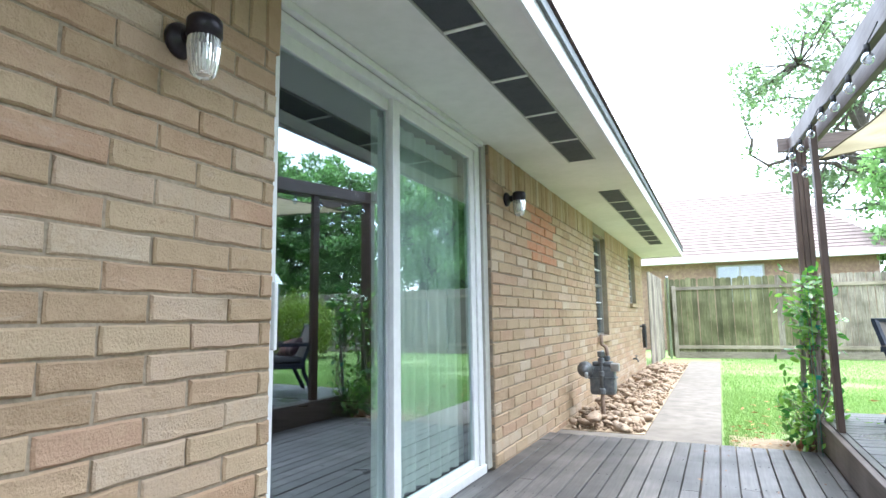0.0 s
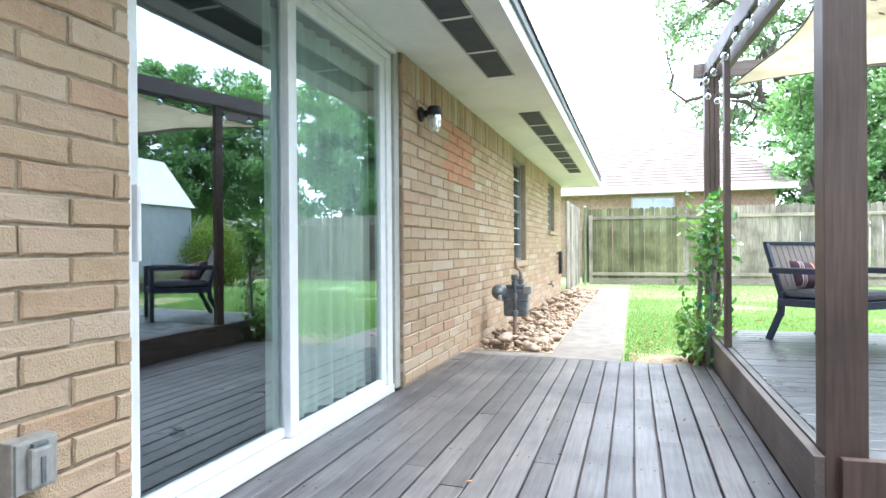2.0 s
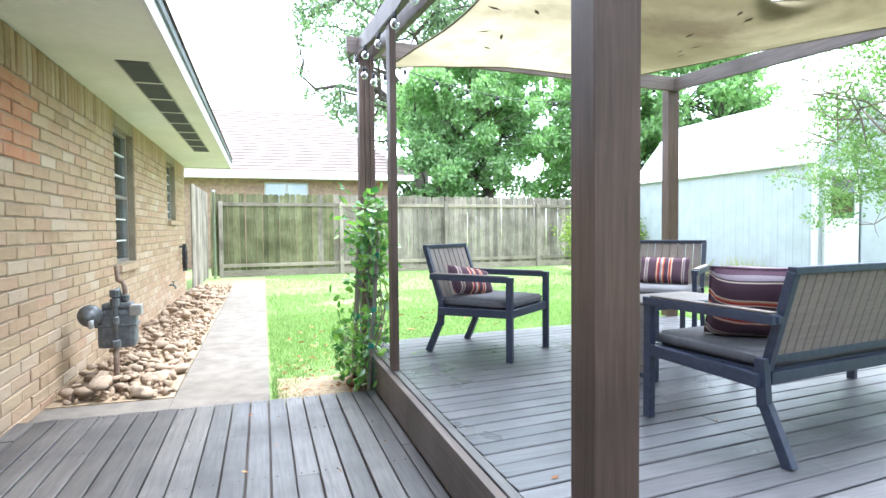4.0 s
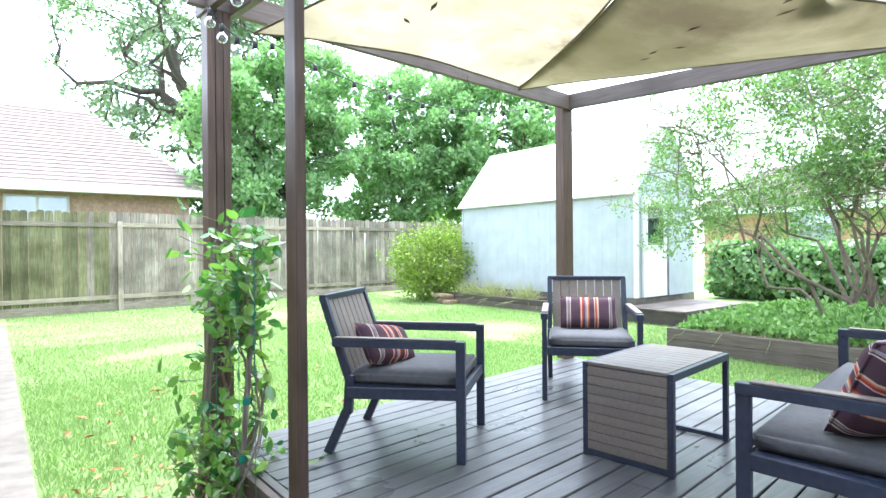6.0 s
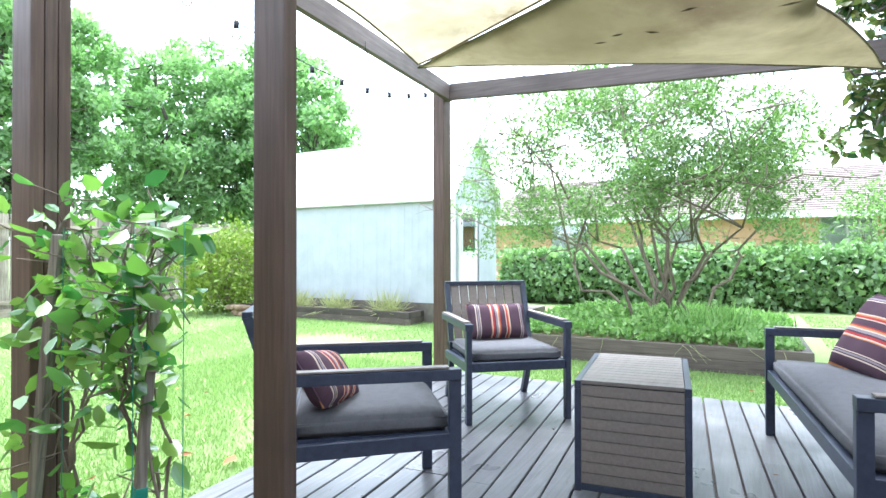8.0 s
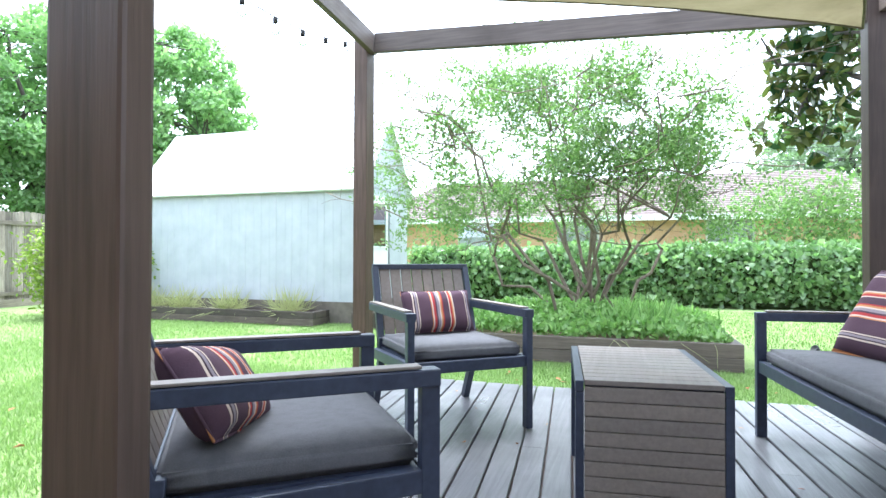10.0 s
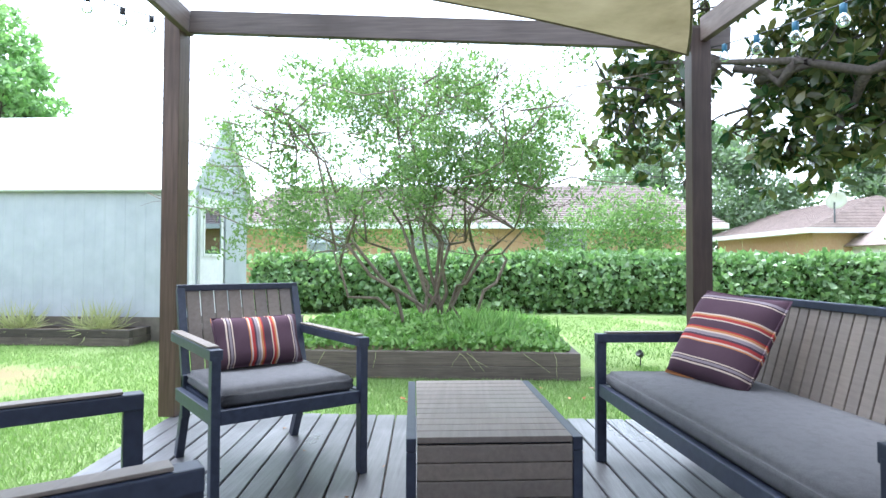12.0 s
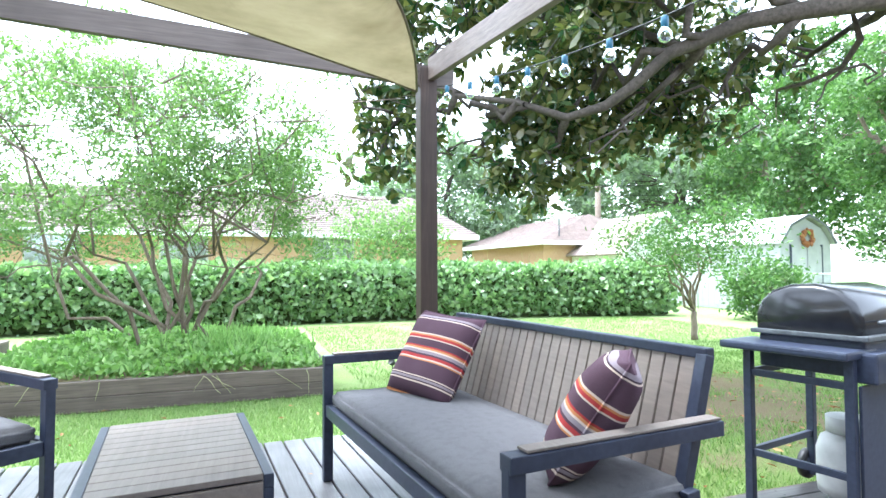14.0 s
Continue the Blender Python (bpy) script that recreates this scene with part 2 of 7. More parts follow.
def worn(m, dist, inner, outer, most):
    """A share that falls from most to nothing between two distances, for worn, stained or painted-shade patches."""
    mr = node(m, "ShaderNodeMapRange")
    mr.inputs[1].default_value, mr.inputs[2].default_value = inner, outer
    mr.inputs[3].default_value, mr.inputs[4].default_value = most, 0.0
    m.node_tree.links.new(dist, mr.inputs[0])
    return mr.outputs[0]


def lawn_material():
    m, N, L, b = mat("lawn_turf", 0.95, 0, 0.1)
    v = world_coords(m)
    f = noise_out(m, v, 55, 6, 0.7)
    c = ramp(m, f, ((0.3, (0.15, 0.225, 0.075)), (0.7, (0.31, 0.395, 0.165))))
    w = noise_out(m, v, 0.55, 4)
    c = mixed(m, c, (0.32, 0.43, 0.13), ramp(m, w, ((0.5, (0, 0, 0)), (0.75, (0.6, 0.6, 0.6)))))
    w2 = noise_out(m, v, 0.31, 3)
    c = mixed(m, c, (0.26, 0.24, 0.11), ramp(m, w2, ((0.66, (0, 0, 0)), (0.76, (0.7, 0.7, 0.7)))))
    g = N.new("ShaderNodeNewGeometry")
    dv = N.new("ShaderNodeVectorMath")
    dv.operation = "DISTANCE"
    dv.inputs[1].default_value = (6.3, 9.3, GROUND_Z)
    L.new(g.outputs["Position"], dv.inputs[0])
    wob = N.new("ShaderNodeMath")
    wob.operation = "MULTIPLY_ADD"
    wob.inputs[1].default_value, wob.inputs[2].default_value = 1.6, -0.8
    L.new(noise_out(m, v, 2.5, 5), wob.inputs[0])
    ad = N.new("ShaderNodeMath")
    L.new(dv.outputs["Value"], ad.inputs[0])
    L.new(wob.outputs[0], ad.inputs[1])
    c = mixed(m, c, (0.29, 0.215, 0.13), ramp(m, ad.outputs[0], ((0.25, (0.85, 0.85, 0.85)), (0.8, (0, 0, 0)))))
    # thin grass and bare soil under the magnolia, its shade painted as darker green
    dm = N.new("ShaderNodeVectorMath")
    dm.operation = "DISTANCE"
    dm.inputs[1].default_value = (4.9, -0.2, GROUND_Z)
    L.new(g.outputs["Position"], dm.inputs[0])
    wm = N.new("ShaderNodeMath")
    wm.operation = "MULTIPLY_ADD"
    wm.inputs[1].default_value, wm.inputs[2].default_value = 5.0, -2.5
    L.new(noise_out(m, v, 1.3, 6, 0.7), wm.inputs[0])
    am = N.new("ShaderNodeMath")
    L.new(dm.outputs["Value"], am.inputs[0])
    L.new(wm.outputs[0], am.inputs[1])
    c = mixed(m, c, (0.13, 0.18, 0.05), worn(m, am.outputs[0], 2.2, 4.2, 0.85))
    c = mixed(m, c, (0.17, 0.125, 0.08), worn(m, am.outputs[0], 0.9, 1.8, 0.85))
    L.new(c, b.inputs["Base Color"])
    bumped(m, b, f, 0.9, 0.03)
    return m


M_LAWN = lawn_material()


# ---- mesh helpers ----
def mesh_object(name, bm, material, parent=None, label="", smooth=False):
    me = bpy.data.meshes.new(name)
    bm.to_mesh(me)
    bm.free()
    me.materials.append(material)
    if smooth:
        me.shade_smooth()
    ob = new(name, me)
    if parent is not None:
        ob.parent = parent
        ob.matrix_parent_inverse = parent.matrix_world.inverted() if False else Matrix()
    if label:
        tagged(ob, label)
    return ob


def part(name, bm, material, parent, label="", smooth=False):
    return mesh_object(name, bm, material, parent, label, smooth)


def thing(name, label, category, m=None, group="", kind=""):
    ob = new(name)
    ob.empty_display_size = 0.1
    if m is not None:
        ob.matrix_world = m
    return tagged(ob, label, category, group, kind)


def box(bm, x0, x1, y0, y1, z0, z1, bevel=0.0, m=None):
    vs = [bm.verts.new((x, y, z)) for x in (x0, x1) for y in (y0, y1) for z in (z0, z1)]
    fs = [bm.faces.new([vs[i] for i in q]) for q in ((0, 1, 3, 2), (4, 6, 7, 5), (0, 4, 5, 1), (2, 3, 7, 6), (0, 2, 6, 4), (1, 5, 7, 3))]
    if m is not None:
        bmesh.ops.transform(bm, matrix=m, verts=vs)
    if bevel:
        es = list({e for f in fs for e in f.edges})
        bmesh.ops.bevel(bm, geom=es, offset=bevel, segments=2, affect="EDGES", profile=0.6)
    return bm


def boxed(*a, bevel=0.0, m=None):
    return box(bmesh.new(), *a, bevel=bevel, m=m)


def bar(bm, a, b, w, h, bevel=0.004, up=(0, 0, 1)):
    """A bar of section w x h from a to b."""
    a, b = Vector(a), Vector(b)
    d = (b - a)
    x = d.normalized()
    y = Vector(up).cross(x)
    if y.length < 1e-4:
        y = Vector((0, 1, 0)).cross(x)
    y.normalize()
    z = x.cross(y)
    m = Matrix.Translation((a + b) / 2) @ Matrix((x, y, z)).transposed().to_4x4()
    return box(bm, -d.length / 2, d.length / 2, -w / 2, w / 2, -h / 2, h / 2, bevel, m)


def tube(bm, points, radii, sides=8, cap=True):
    """A tapered tube along points."""
    pts = [Vector(p) for p in points]
    rings = []
    n = None
    for i, p in enumerate(pts):
        d = (pts[min(i + 1, len(pts) - 1)] - pts[max(i - 1, 0)]).normalized()
        ref = Vector((0, 0, 1)) if abs(d.z) < 0.9 else Vector((1, 0, 0))
        u = d.cross(ref).normalized() if n is None else (n - d * n.dot(d)).normalized()
        n = u
        w = d.cross(u)
        r = radii[i] if hasattr(radii, "__len__") else radii
        rings.append([bm.verts.new(p + (u * math.cos(2 * math.pi * k / sides) + w * math.sin(2 * math.pi * k / sides)) * r) for k in range(sides)])
    for a, b in zip(rings, rings[1:]):
        for k in range(sides):
            bm.faces.new((a[k], a[(k + 1) % sides], b[(k + 1) % sides], b[k]))
    if cap:
        bm.faces.new(rings[0][::-1])
        bm.faces.new(rings[-1])
    return bm


def lathe(bm, profile, sides=20, m=None):
    """A turned shape from (radius, height) pairs."""
    rings = []
    for r, z in profile:
        rings.append([bm.verts.new((r * math.cos(2 * math.pi * k / sides), r * math.sin(2 * math.pi * k / sides), z)) for k in range(sides)])
    for a, b in zip(rings, rings[1:]):
        for k in range(sides):
            bm.faces.new((a[k], a[(k + 1) % sides], b[(k + 1) % sides], b[k]))
    bm.faces.new(rings[0][::-1])
    bm.faces.new(rings[-1])
    if m is not None:
        bmesh.ops.transform(bm, matrix=m, verts=[v for r in rings for v in r])
    return bm


def mesh_from_arrays(name, verts, faces, material, parent=None, label=""):
    me = bpy.data.meshes.new(name)
    me.from_pydata(verts.tolist() if hasattr(verts, "tolist") else verts, [], faces.tolist() if hasattr(faces, "tolist") else faces)
    me.materials.append(material)
    ob = new(name, me)
    if parent is not None:
        ob.parent = parent
    if label:
        tagged(ob, label)
    return ob

# ---- setting ----
GROUND, LOW, UP = -0.06, 0.0, 0.225
WALL_X, SOFFIT, HOUSE_END = -1.41, 2.40, 13.2
DOOR_Y0, DOOR_Y1, DOOR_X = 1.46, 3.79, -1.51

# lawn: one sheet to the horizon
bm = bmesh.new()
bmesh.ops.create_grid(bm, x_segments=60, y_segments=60, size=60)
for v in bm.verts:
    v.co.z = GROUND - 0.012 + 0.012 * noise.noise(v.co * 0.4)
far = [e for e in bm.edges if e.is_boundary]
ret = bmesh.ops.extrude_edge_only(bm, edges=far)
for g in ret["geom"]:
    if isinstance(g, bmesh.types.BMVert):
        g.co.x *= 12
        g.co.y *= 12
tagged(mesh_object("ground", bm, M_LAWN), "bright green lawn with bare dry patches and painted shade under the magnolia", "lawn", kind="structure")

# house walls (mortar bed; the bricks are laid in front of it further down)
MORTAR_X = WALL_X - 0.0105
def wall_block(name, boxes, label):
    b = bmesh.new()
    for a in boxes:
        box(b, *a)
    return tagged(mesh_object(name, b, M_MORTAR), label, "wall", kind="structure")

WIN = ((7.78, 8.72, 0.80, 2.26), (11.15, 12.05, 1.32, 2.26))
wall_near = wall_block("wall_near", [(MORTAR_X - 0.2, MORTAR_X, -4.0, DOOR_Y0, -0.1, SOFFIT)], "buff brick house wall beside the sliding door")
segs = []
y = DOOR_Y1
for y0, y1, z0, z1 in WIN:
    segs += [(MORTAR_X - 0.2, MORTAR_X, y, y0, -0.1, SOFFIT), (MORTAR_X - 0.2, MORTAR_X, y0, y1, -0.1, z0), (MORTAR_X - 0.2, MORTAR_X, y0, y1, z1, SOFFIT)]
    y = y1
segs.append((MORTAR_X - 0.2, MORTAR_X, y, HOUSE_END, -0.1, SOFFIT))
wall_far = wall_block("wall_far", segs, "long buff brick house wall with two windows")
wall_end = wall_block("wall_end", [(-8.0, MORTAR_X - 0.2, HOUSE_END - 0.2, HOUSE_END, -0.1, SOFFIT)], "brick end wall of the house")
wall_over = wall_block("wall_over_door", [(MORTAR_X - 0.2, MORTAR_X - 0.12, DOOR_Y0, DOOR_Y1, 2.34, SOFFIT)], "short wall above the sliding door")

# added out of view: holds light off the foot of the near wall
wall_back_blocker = wall_block("wall_back_blocker", [(MORTAR_X, 2.4, -4.2, -4.0, -0.1, SOFFIT)], "unseen plain buff wall added behind the deck to dim the house wall")

# room behind the door, dim and plain
bm = bmesh.new()
box(bm, -6.0, MORTAR_X - 0.2, -4.0, -3.9, -0.1, SOFFIT)
box(bm, -6.0, MORTAR_X - 0.2, 6.0, 6.1, -0.1, SOFFIT)
box(bm, -6.1, -6.0, -4.0, 6.1, -0.1, SOFFIT)
tagged(mesh_object("wall_inside", bm, M_WALL_IN), "dim plain walls of the room behind the glass", "wall", kind="structure")
tagged(mesh_object("floor_inside", boxed(-6.0, MORTAR_X - 0.2, -3.9, 6.0, -0.1, 0.02), M_DECK2), "dark floor of the room behind the glass", "floor", kind="structure")
tagged(mesh_object("ceiling_inside", boxed(-6.0, MORTAR_X - 0.2, -3.9, 6.0, SOFFIT - 0.02, SOFFIT + 0.05), M_WALL_IN), "plain ceiling of the room behind the glass", "ceiling", kind="structure")

# eaves and roof
EAVE_X = -0.575
bm = boxed(-8.3, EAVE_X, -4.4, HOUSE_END + 0.25, SOFFIT, SOFFIT + 0.02)
tagged(mesh_object("ceiling_soffit", bm, M_SOFFIT), "off-white painted boarded soffit under the eaves", "soffit", kind="structure")
bm = bmesh.new()
box(bm, EAVE_X, EAVE_X + 0.025, -4.4, HOUSE_END + 0.27, SOFFIT - 0.025, SOFFIT + 0.14, 0.004)
box(bm, -8.3, EAVE_X, HOUSE_END + 0.25, HOUSE_END + 0.275, SOFFIT - 0.025, SOFFIT + 0.14, 0.004)
tagged(mesh_object("trim_fascia", bm, M_TRIM), "white painted fascia board along the eaves", "fascia", kind="structure")
bm = bmesh.new()
box(bm, EAVE_X + 0.025, EAVE_X + 0.045, -4.4, HOUSE_END + 0.28, SOFFIT + 0.09, SOFFIT + 0.15, 0.003)
tagged(mesh_object("trim_drip_edge", bm, M_GREY_METAL), "dark metal drip edge above the fascia", "drip edge", kind="structure")
bm = bmesh.new()
x0, x1 = EAVE_X + 0.06, -5.0
for k in range(34):
    a, b = k / 34, (k + 1) / 34
    xa, xb = x0 + (x1 - x0) * a, x0 + (x1 - x0) * b
    za, zb = SOFFIT + 0.16 + 2.0 * a, SOFFIT + 0.16 + 2.0 * b
    vs = [bm.verts.new(p) for p in ((xa, -4.4, za + 0.012), (xa, HOUSE_END + 0.3, za + 0.012), (xb, HOUSE_END + 0.3, zb), (xb, -4.4, zb), (xa, -4.4, za), (xa, HOUSE_END + 0.3, za))]
    bm.faces.new(vs[:4])
    bm.faces.new((vs[4], vs[5], vs[1], vs[0]))
vs = [bm.verts.new(p) for p in ((x1, -4.4, SOFFIT + 2.16), (x1, HOUSE_END + 0.3, SOFFIT + 2.16), (-9.4, HOUSE_END + 0.3, SOFFIT + 0.16), (-9.4, -4.4, SOFFIT + 0.16))]
bm.faces.new(vs)
tagged(mesh_object("roof", bm, M_SHINGLE), "weathered shingle roof of the house", "roof", kind="structure")


def soffit_vent(y0, y1, n):
    v = thing("soffit_vent", "long dark screened vent set in the soffit", "vent", pose(-0.865, 0, SOFFIT), group="soffit vents")
    part("screen", boxed(-0.105, 0.105, y0, y1, -0.006, 0.0), M_VENT, v)
    step = (y1 - y0) / n
    for k in range(n + 1):
        y = y0 + k * step
        if 0 < k < n:
            part("crossbar", boxed(-0.105, 0.105, y - 0.012, y + 0.012, -0.012, -0.006, bevel=0.002), M_SOFFIT, v)
    for x in (-0.11, 0.11):
        part("edge", boxed(x - 0.006, x + 0.006, y0, y1, -0.012, 0.0, bevel=0.002), M_TRIM_GREY, v)
    return v


soffit_vent(0.2, 4.58, 7)
soffit_vent(5.90, 10.95, 8)

# sliding door
door = thing("door_1", "white framed sliding glass door, closed, with sheer curtains behind", "sliding door", pose(DOOR_X, 0, 0), kind="structure")
HEAD = 2.31
def door_bar(y0, y1, z0, z1, x0=-0.05, x1=0.05, name="frame", mt=None):
    return part(name, boxed(x0, x1, y0, y1, z0, z1, bevel=0.006), mt or M_TRIM, door)
door_bar(DOOR_Y0 + 0.0, DOOR_Y0 + 0.05, 0.0, HEAD)
door_bar(3.62, 3.70, 0.0, HEAD)
door_bar(DOOR_Y0, 3.70, HEAD, HEAD + 0.05, name="head")
door_bar(DOOR_Y0, 3.70, -0.02, 0.04, -0.06, 0.062, name="sill")
# fixed panel (far) and sliding panel (near)
for y0, y1, xo, nm in ((1.51, 2.54, -0.018, "sliding_panel"), (2.46, 3.62, 0.018, "fixed_panel")):
    p = part(nm, boxed(xo - 0.017, xo + 0.017, y0, y0 + 0.075, 0.045, HEAD, bevel=0.005), M_TRIM, door)
    part("stile", boxed(xo - 0.017, xo + 0.017, y1 - 0.075, y1, 0.045, HEAD, bevel=0.005), M_TRIM, p)
    part("rail", boxed(xo - 0.017, xo + 0.017, y0 + 0.075, y1 - 0.075, 0.045, 0.095, bevel=0.005), M_TRIM, p)
    part("rail", boxed(xo - 0.017, xo + 0.017, y0 + 0.075, y1 - 0.075, HEAD - 0.07, HEAD, bevel=0.005), M_TRIM, p)
    b = bmesh.new()
    b.faces.new([b.verts.new((xo, yy, zz)) for yy, zz in ((y0 + 0.07, 0.09), (y1 - 0.07, 0.09), (y1 - 0.07, HEAD - 0.065), (y0 + 0.07, HEAD - 0.065))])
    g = part("pane", b, M_GLASS, p)
    g.visible_shadow = False
part("handle", boxed(0.0, 0.035, 1.545, 1.565, 0.95, 1.22, bevel=0.008), M_TRIM, door, "white pull handle")
tagged(mesh_object("trim_door", boxed(DOOR_X - 0.05, WALL_X - 0.03, 3.70, 3.785, 0.0, SOFFIT - 0.005, bevel=0.004), M_TRIM_GREY), "greige painted timber trim beside the door", "trim", kind="structure")
tagged(mesh_object("trim_door_head", boxed(DOOR_X + 0.05, WALL_X - 0.012, DOOR_Y0, 3.70, HEAD + 0.05, SOFFIT - 0.004, bevel=0.004), M_TRIM), "white painted board above the door", "trim", kind="structure")
tagged(mesh_object("trim_threshold", boxed(DOOR_X - 0.05, WALL_X + 0.03, DOOR_Y0 + 0.01, DOOR_Y1 - 0.01, -0.06, -0.022, bevel=0.004), M_DECK), "grey boards under the door sill", "threshold", kind="structure")


def curtain(y0, y1, x, waves):
    """A hanging sheer cloth with soft folds."""
    b = bmesh.new()
    n = waves * 8
    cols = []
    for i in range(n + 1):
        u = i / n
        yy = y0 + (y1 - y0) * u
        xx = 0.028 * math.sin(u * waves * 2 * math.pi) + 0.012 * math.sin(u * waves * 4.7 + 1)
        cols.append([b.verts.new((x + xx * (0.6 + 0.4 * k), yy + 0.01 * math.sin(5 * u + k * 3), 0.06 + (2.25 - 0.06) * (1 - k))) for k in (0, 0.33, 0.66, 1)])
    for a, c in zip(cols, cols[1:]):
        for k in range(3):
            b.faces.new((a[k], c[k], c[k + 1], a[k + 1]))
    return b


def sheer():
    m, N, L, b = mat("sheer_curtain", 0.95, 0, 0.1)
    v = world_coords(m, (1, 1, 0.05))
    L.new(ramp(m, noise_out(m, v, 30, 3), ((0.3, (0.74, 0.77, 0.72)), (0.7, (0.86, 0.87, 0.84)))), b.inputs["Base Color"])
    t = node(m, "ShaderNodeBsdfTransparent", Color=(1, 1, 1, 1))
    mx = N.new("ShaderNodeMixShader")
    mx.inputs[0].default_value = 0.15
    L.new(b.outputs[0], mx.inputs[1])
    L.new(t.outputs[0], mx.inputs[2])
    L.new(mx.outputs[0], N["Material Output"].inputs[0])
    return m


M_SHEER = sheer()
for a in ((2.41, 3.60, -1.60, 8),):
    c = mesh_object("curtain", curtain(*a), M_SHEER, smooth=True)
    tagged(c, "sheer pale curtain hanging in folds behind the glass", "curtain", group="curtains behind the sliding door")

# windows
def window(name, y0, y1, z0, z1):
    w = thing(name, "dark aluminium sash window set back in the brick wall", "window", pose(WALL_X - 0.11, 0, 0), kind="structure")
    t = 0.035
    for a in ((y0, y0 + t, z0, z1), (y1 - t, y1, z0, z1), (y0 + t, y1 - t, z0, z0 + t), (y0 + t, y1 - t, z1 - t, z1), (y0 + t, y1 - t, (z0 + z1) / 2 - 0.02, (z0 + z1) / 2 + 0.02)):
        part("window_frame", boxed(-0.03, 0.03, *a, bevel=0.004), M_ALU, w)
    zm = (z0 + z1) / 2
    for k in (0.33, 0.66):
        part("glazing_bar", boxed(-0.008, 0.012, y0 + t, y1 - t, zm + (z1 - zm) * k - 0.008, zm + (z1 - zm) * k + 0.008), M_TRIM, w)
        part("glazing_bar", boxed(-0.008, 0.012, y0 + t, y1 - t, z0 + (zm - z0) * k - 0.008, z0 + (zm - z0) * k + 0.008), M_TRIM, w)
    for a, b in ((z0 + t, zm - 0.02), (zm + 0.02, z1 - t)):
        g = part("pane", boxed(-0.012, -0.009, y0 + t, y1 - t, a, b), M_GLASS, w)
        g.visible_shadow = False
    part("backing", boxed(-0.12, -0.10, y0, y1, z0, z1), M_WHITE, w, "pale blind behind the glass")
    b = bmesh.new()
    n = max(4, round((y1 - y0 + 0.1) / 0.105))
    for k in range(n):
        ya = y0 - 0.05 + k * (y1 - y0 + 0.1) / n
        box(b, 0.06, 0.165, ya + 0.004, ya + (y1 - y0 + 0.1) / n - 0.004, z0 - 0.075, z0 - 0.005, 0.004)
    part("window_sill", b, M_BRICK_J, w, "sloping brick sill")


for i, a in enumerate(WIN):
    window("window_%d" % (i + 1), *a)

# path, edging
bm = boxed(-0.60, 0.05, 5.2, 15.1, -0.2, -0.035, bevel=0.012)
tagged(mesh_object("pavement_path", bm, M_CONCRETE), "old stained concrete garden path beside the house", "path", kind="structure")
tagged(mesh_object("pavement_pad", boxed(-1.41, -0.60, 5.18, 5.62, -0.2, -0.05, bevel=0.01), M_CONCRETE), "small concrete pad at the end of the deck", "concrete pad", kind="structure")

# deck bodies (frames under the boards)
DECK_END = 5.17
tagged(mesh_object("floor_deck_frame", boxed(WALL_X + 0.02, 0.80, -4.0, DECK_END - 0.02, -0.25, -0.03), M_POST), "dark timber frame under the lower deck", "deck frame", kind="structure")
tagged(mesh_object("floor_deck_frame_side", boxed(0.80, 3.11, -4.0, 2.36, -0.25, -0.03), M_POST), "dark timber frame under the lower deck", "deck frame", kind="structure")
UX0, UX1, UY0, UY1 = 0.770, 4.11, 2.37, 5.76
SKEW = Matrix(((1, 0, 0, 0), (math.tan(radians(5.2)), 1, 0, -UX0 * math.tan(radians(5.2))), (0, 0, 1, 0), (0, 0, 0, 1)))
def skewed(b):
    """The raised deck stands a little askew to the house: its boards run 5 degrees off the cross direction."""
    bmesh.ops.transform(b, matrix=SKEW, verts=b.verts[:])
    return b
tagged(mesh_object("floor_upper_frame", skewed(boxed(UX0 + 0.04, UX1 - 0.02, UY0 + 0.15, UY1 - 0.02, -0.2, UP - 0.03)), M_POST), "dark timber frame under the raised deck", "deck frame", kind="structure")
for nm, a, mt in (("trim_deck_step", (UX0, UX0 + 0.038, UY0 + 0.036, UY1, LOW, UP - 0.002), M_BEAM), ("trim_deck_front", (UX0 + 0.082, UX1, UY0, UY0 + 0.036, LOW, UP + 0.004), M_POST)):
    tagged(mesh_object(nm, skewed(boxed(*a, bevel=0.004)), mt), "brown stained board closing the step of the raised deck", "step board", kind="structure")

# pergola
pergola = thing("pergola", "dark brown stained timber pergola over the raised deck", "pergola", pose(0, 0, 0))
def post(name, x0, x1, y0, y1, z0, z1):
    b = boxed(x0, x1, y0, y1, z0, z1, bevel=0.006)
    return part(name, b, M_POST, pergola)
zf = lambda y: 2.335 + (y - 3.4) * 0.09
zb = lambda y: 2.395 + (y - 3.65) * 0.05
BEAM = 0.135
post("post", 0.8115, 0.948, 2.424, 2.54, LOW, zf(2.48) + 0.01)
post("post", 0.812, 0.855, 4.755, 4.86, UP, zf(4.78) + 0.02)
for x in (0.797, 0.840, 0.883):
    post("post_board", x, x + 0.041, 5.85, 5.97, GROUND - 0.05, zf(5.89) + (0.002 if x < 0.8 else 0.12))
post("post", 3.965, 4.095, 6.005, 6.105, UP, zb(6.05) + 0.10)
post("post", 3.995, 4.105, 2.915, 3.025, UP, zb(2.97) + 0.12)
def beam(a, b, mt):
    bb = bmesh.new()
    bar(bb, (a[0], a[1], a[2] + BEAM / 2), (b[0], b[1], b[2] + BEAM / 2), 0.042, BEAM)
    part("beam", bb, mt, pergola)
beam((0.822, 2.30, zf(2.30)), (0.805, 6.02, zf(6.02)), M_BEAM)
beam((0.955, 2.30, zf(2.30)), (0.940, 5.90, zf(5.90)), M_BEAM)
beam((0.70, 5.86, 2.575), (4.07, 5.995, 2.512), M_BEAM_X)
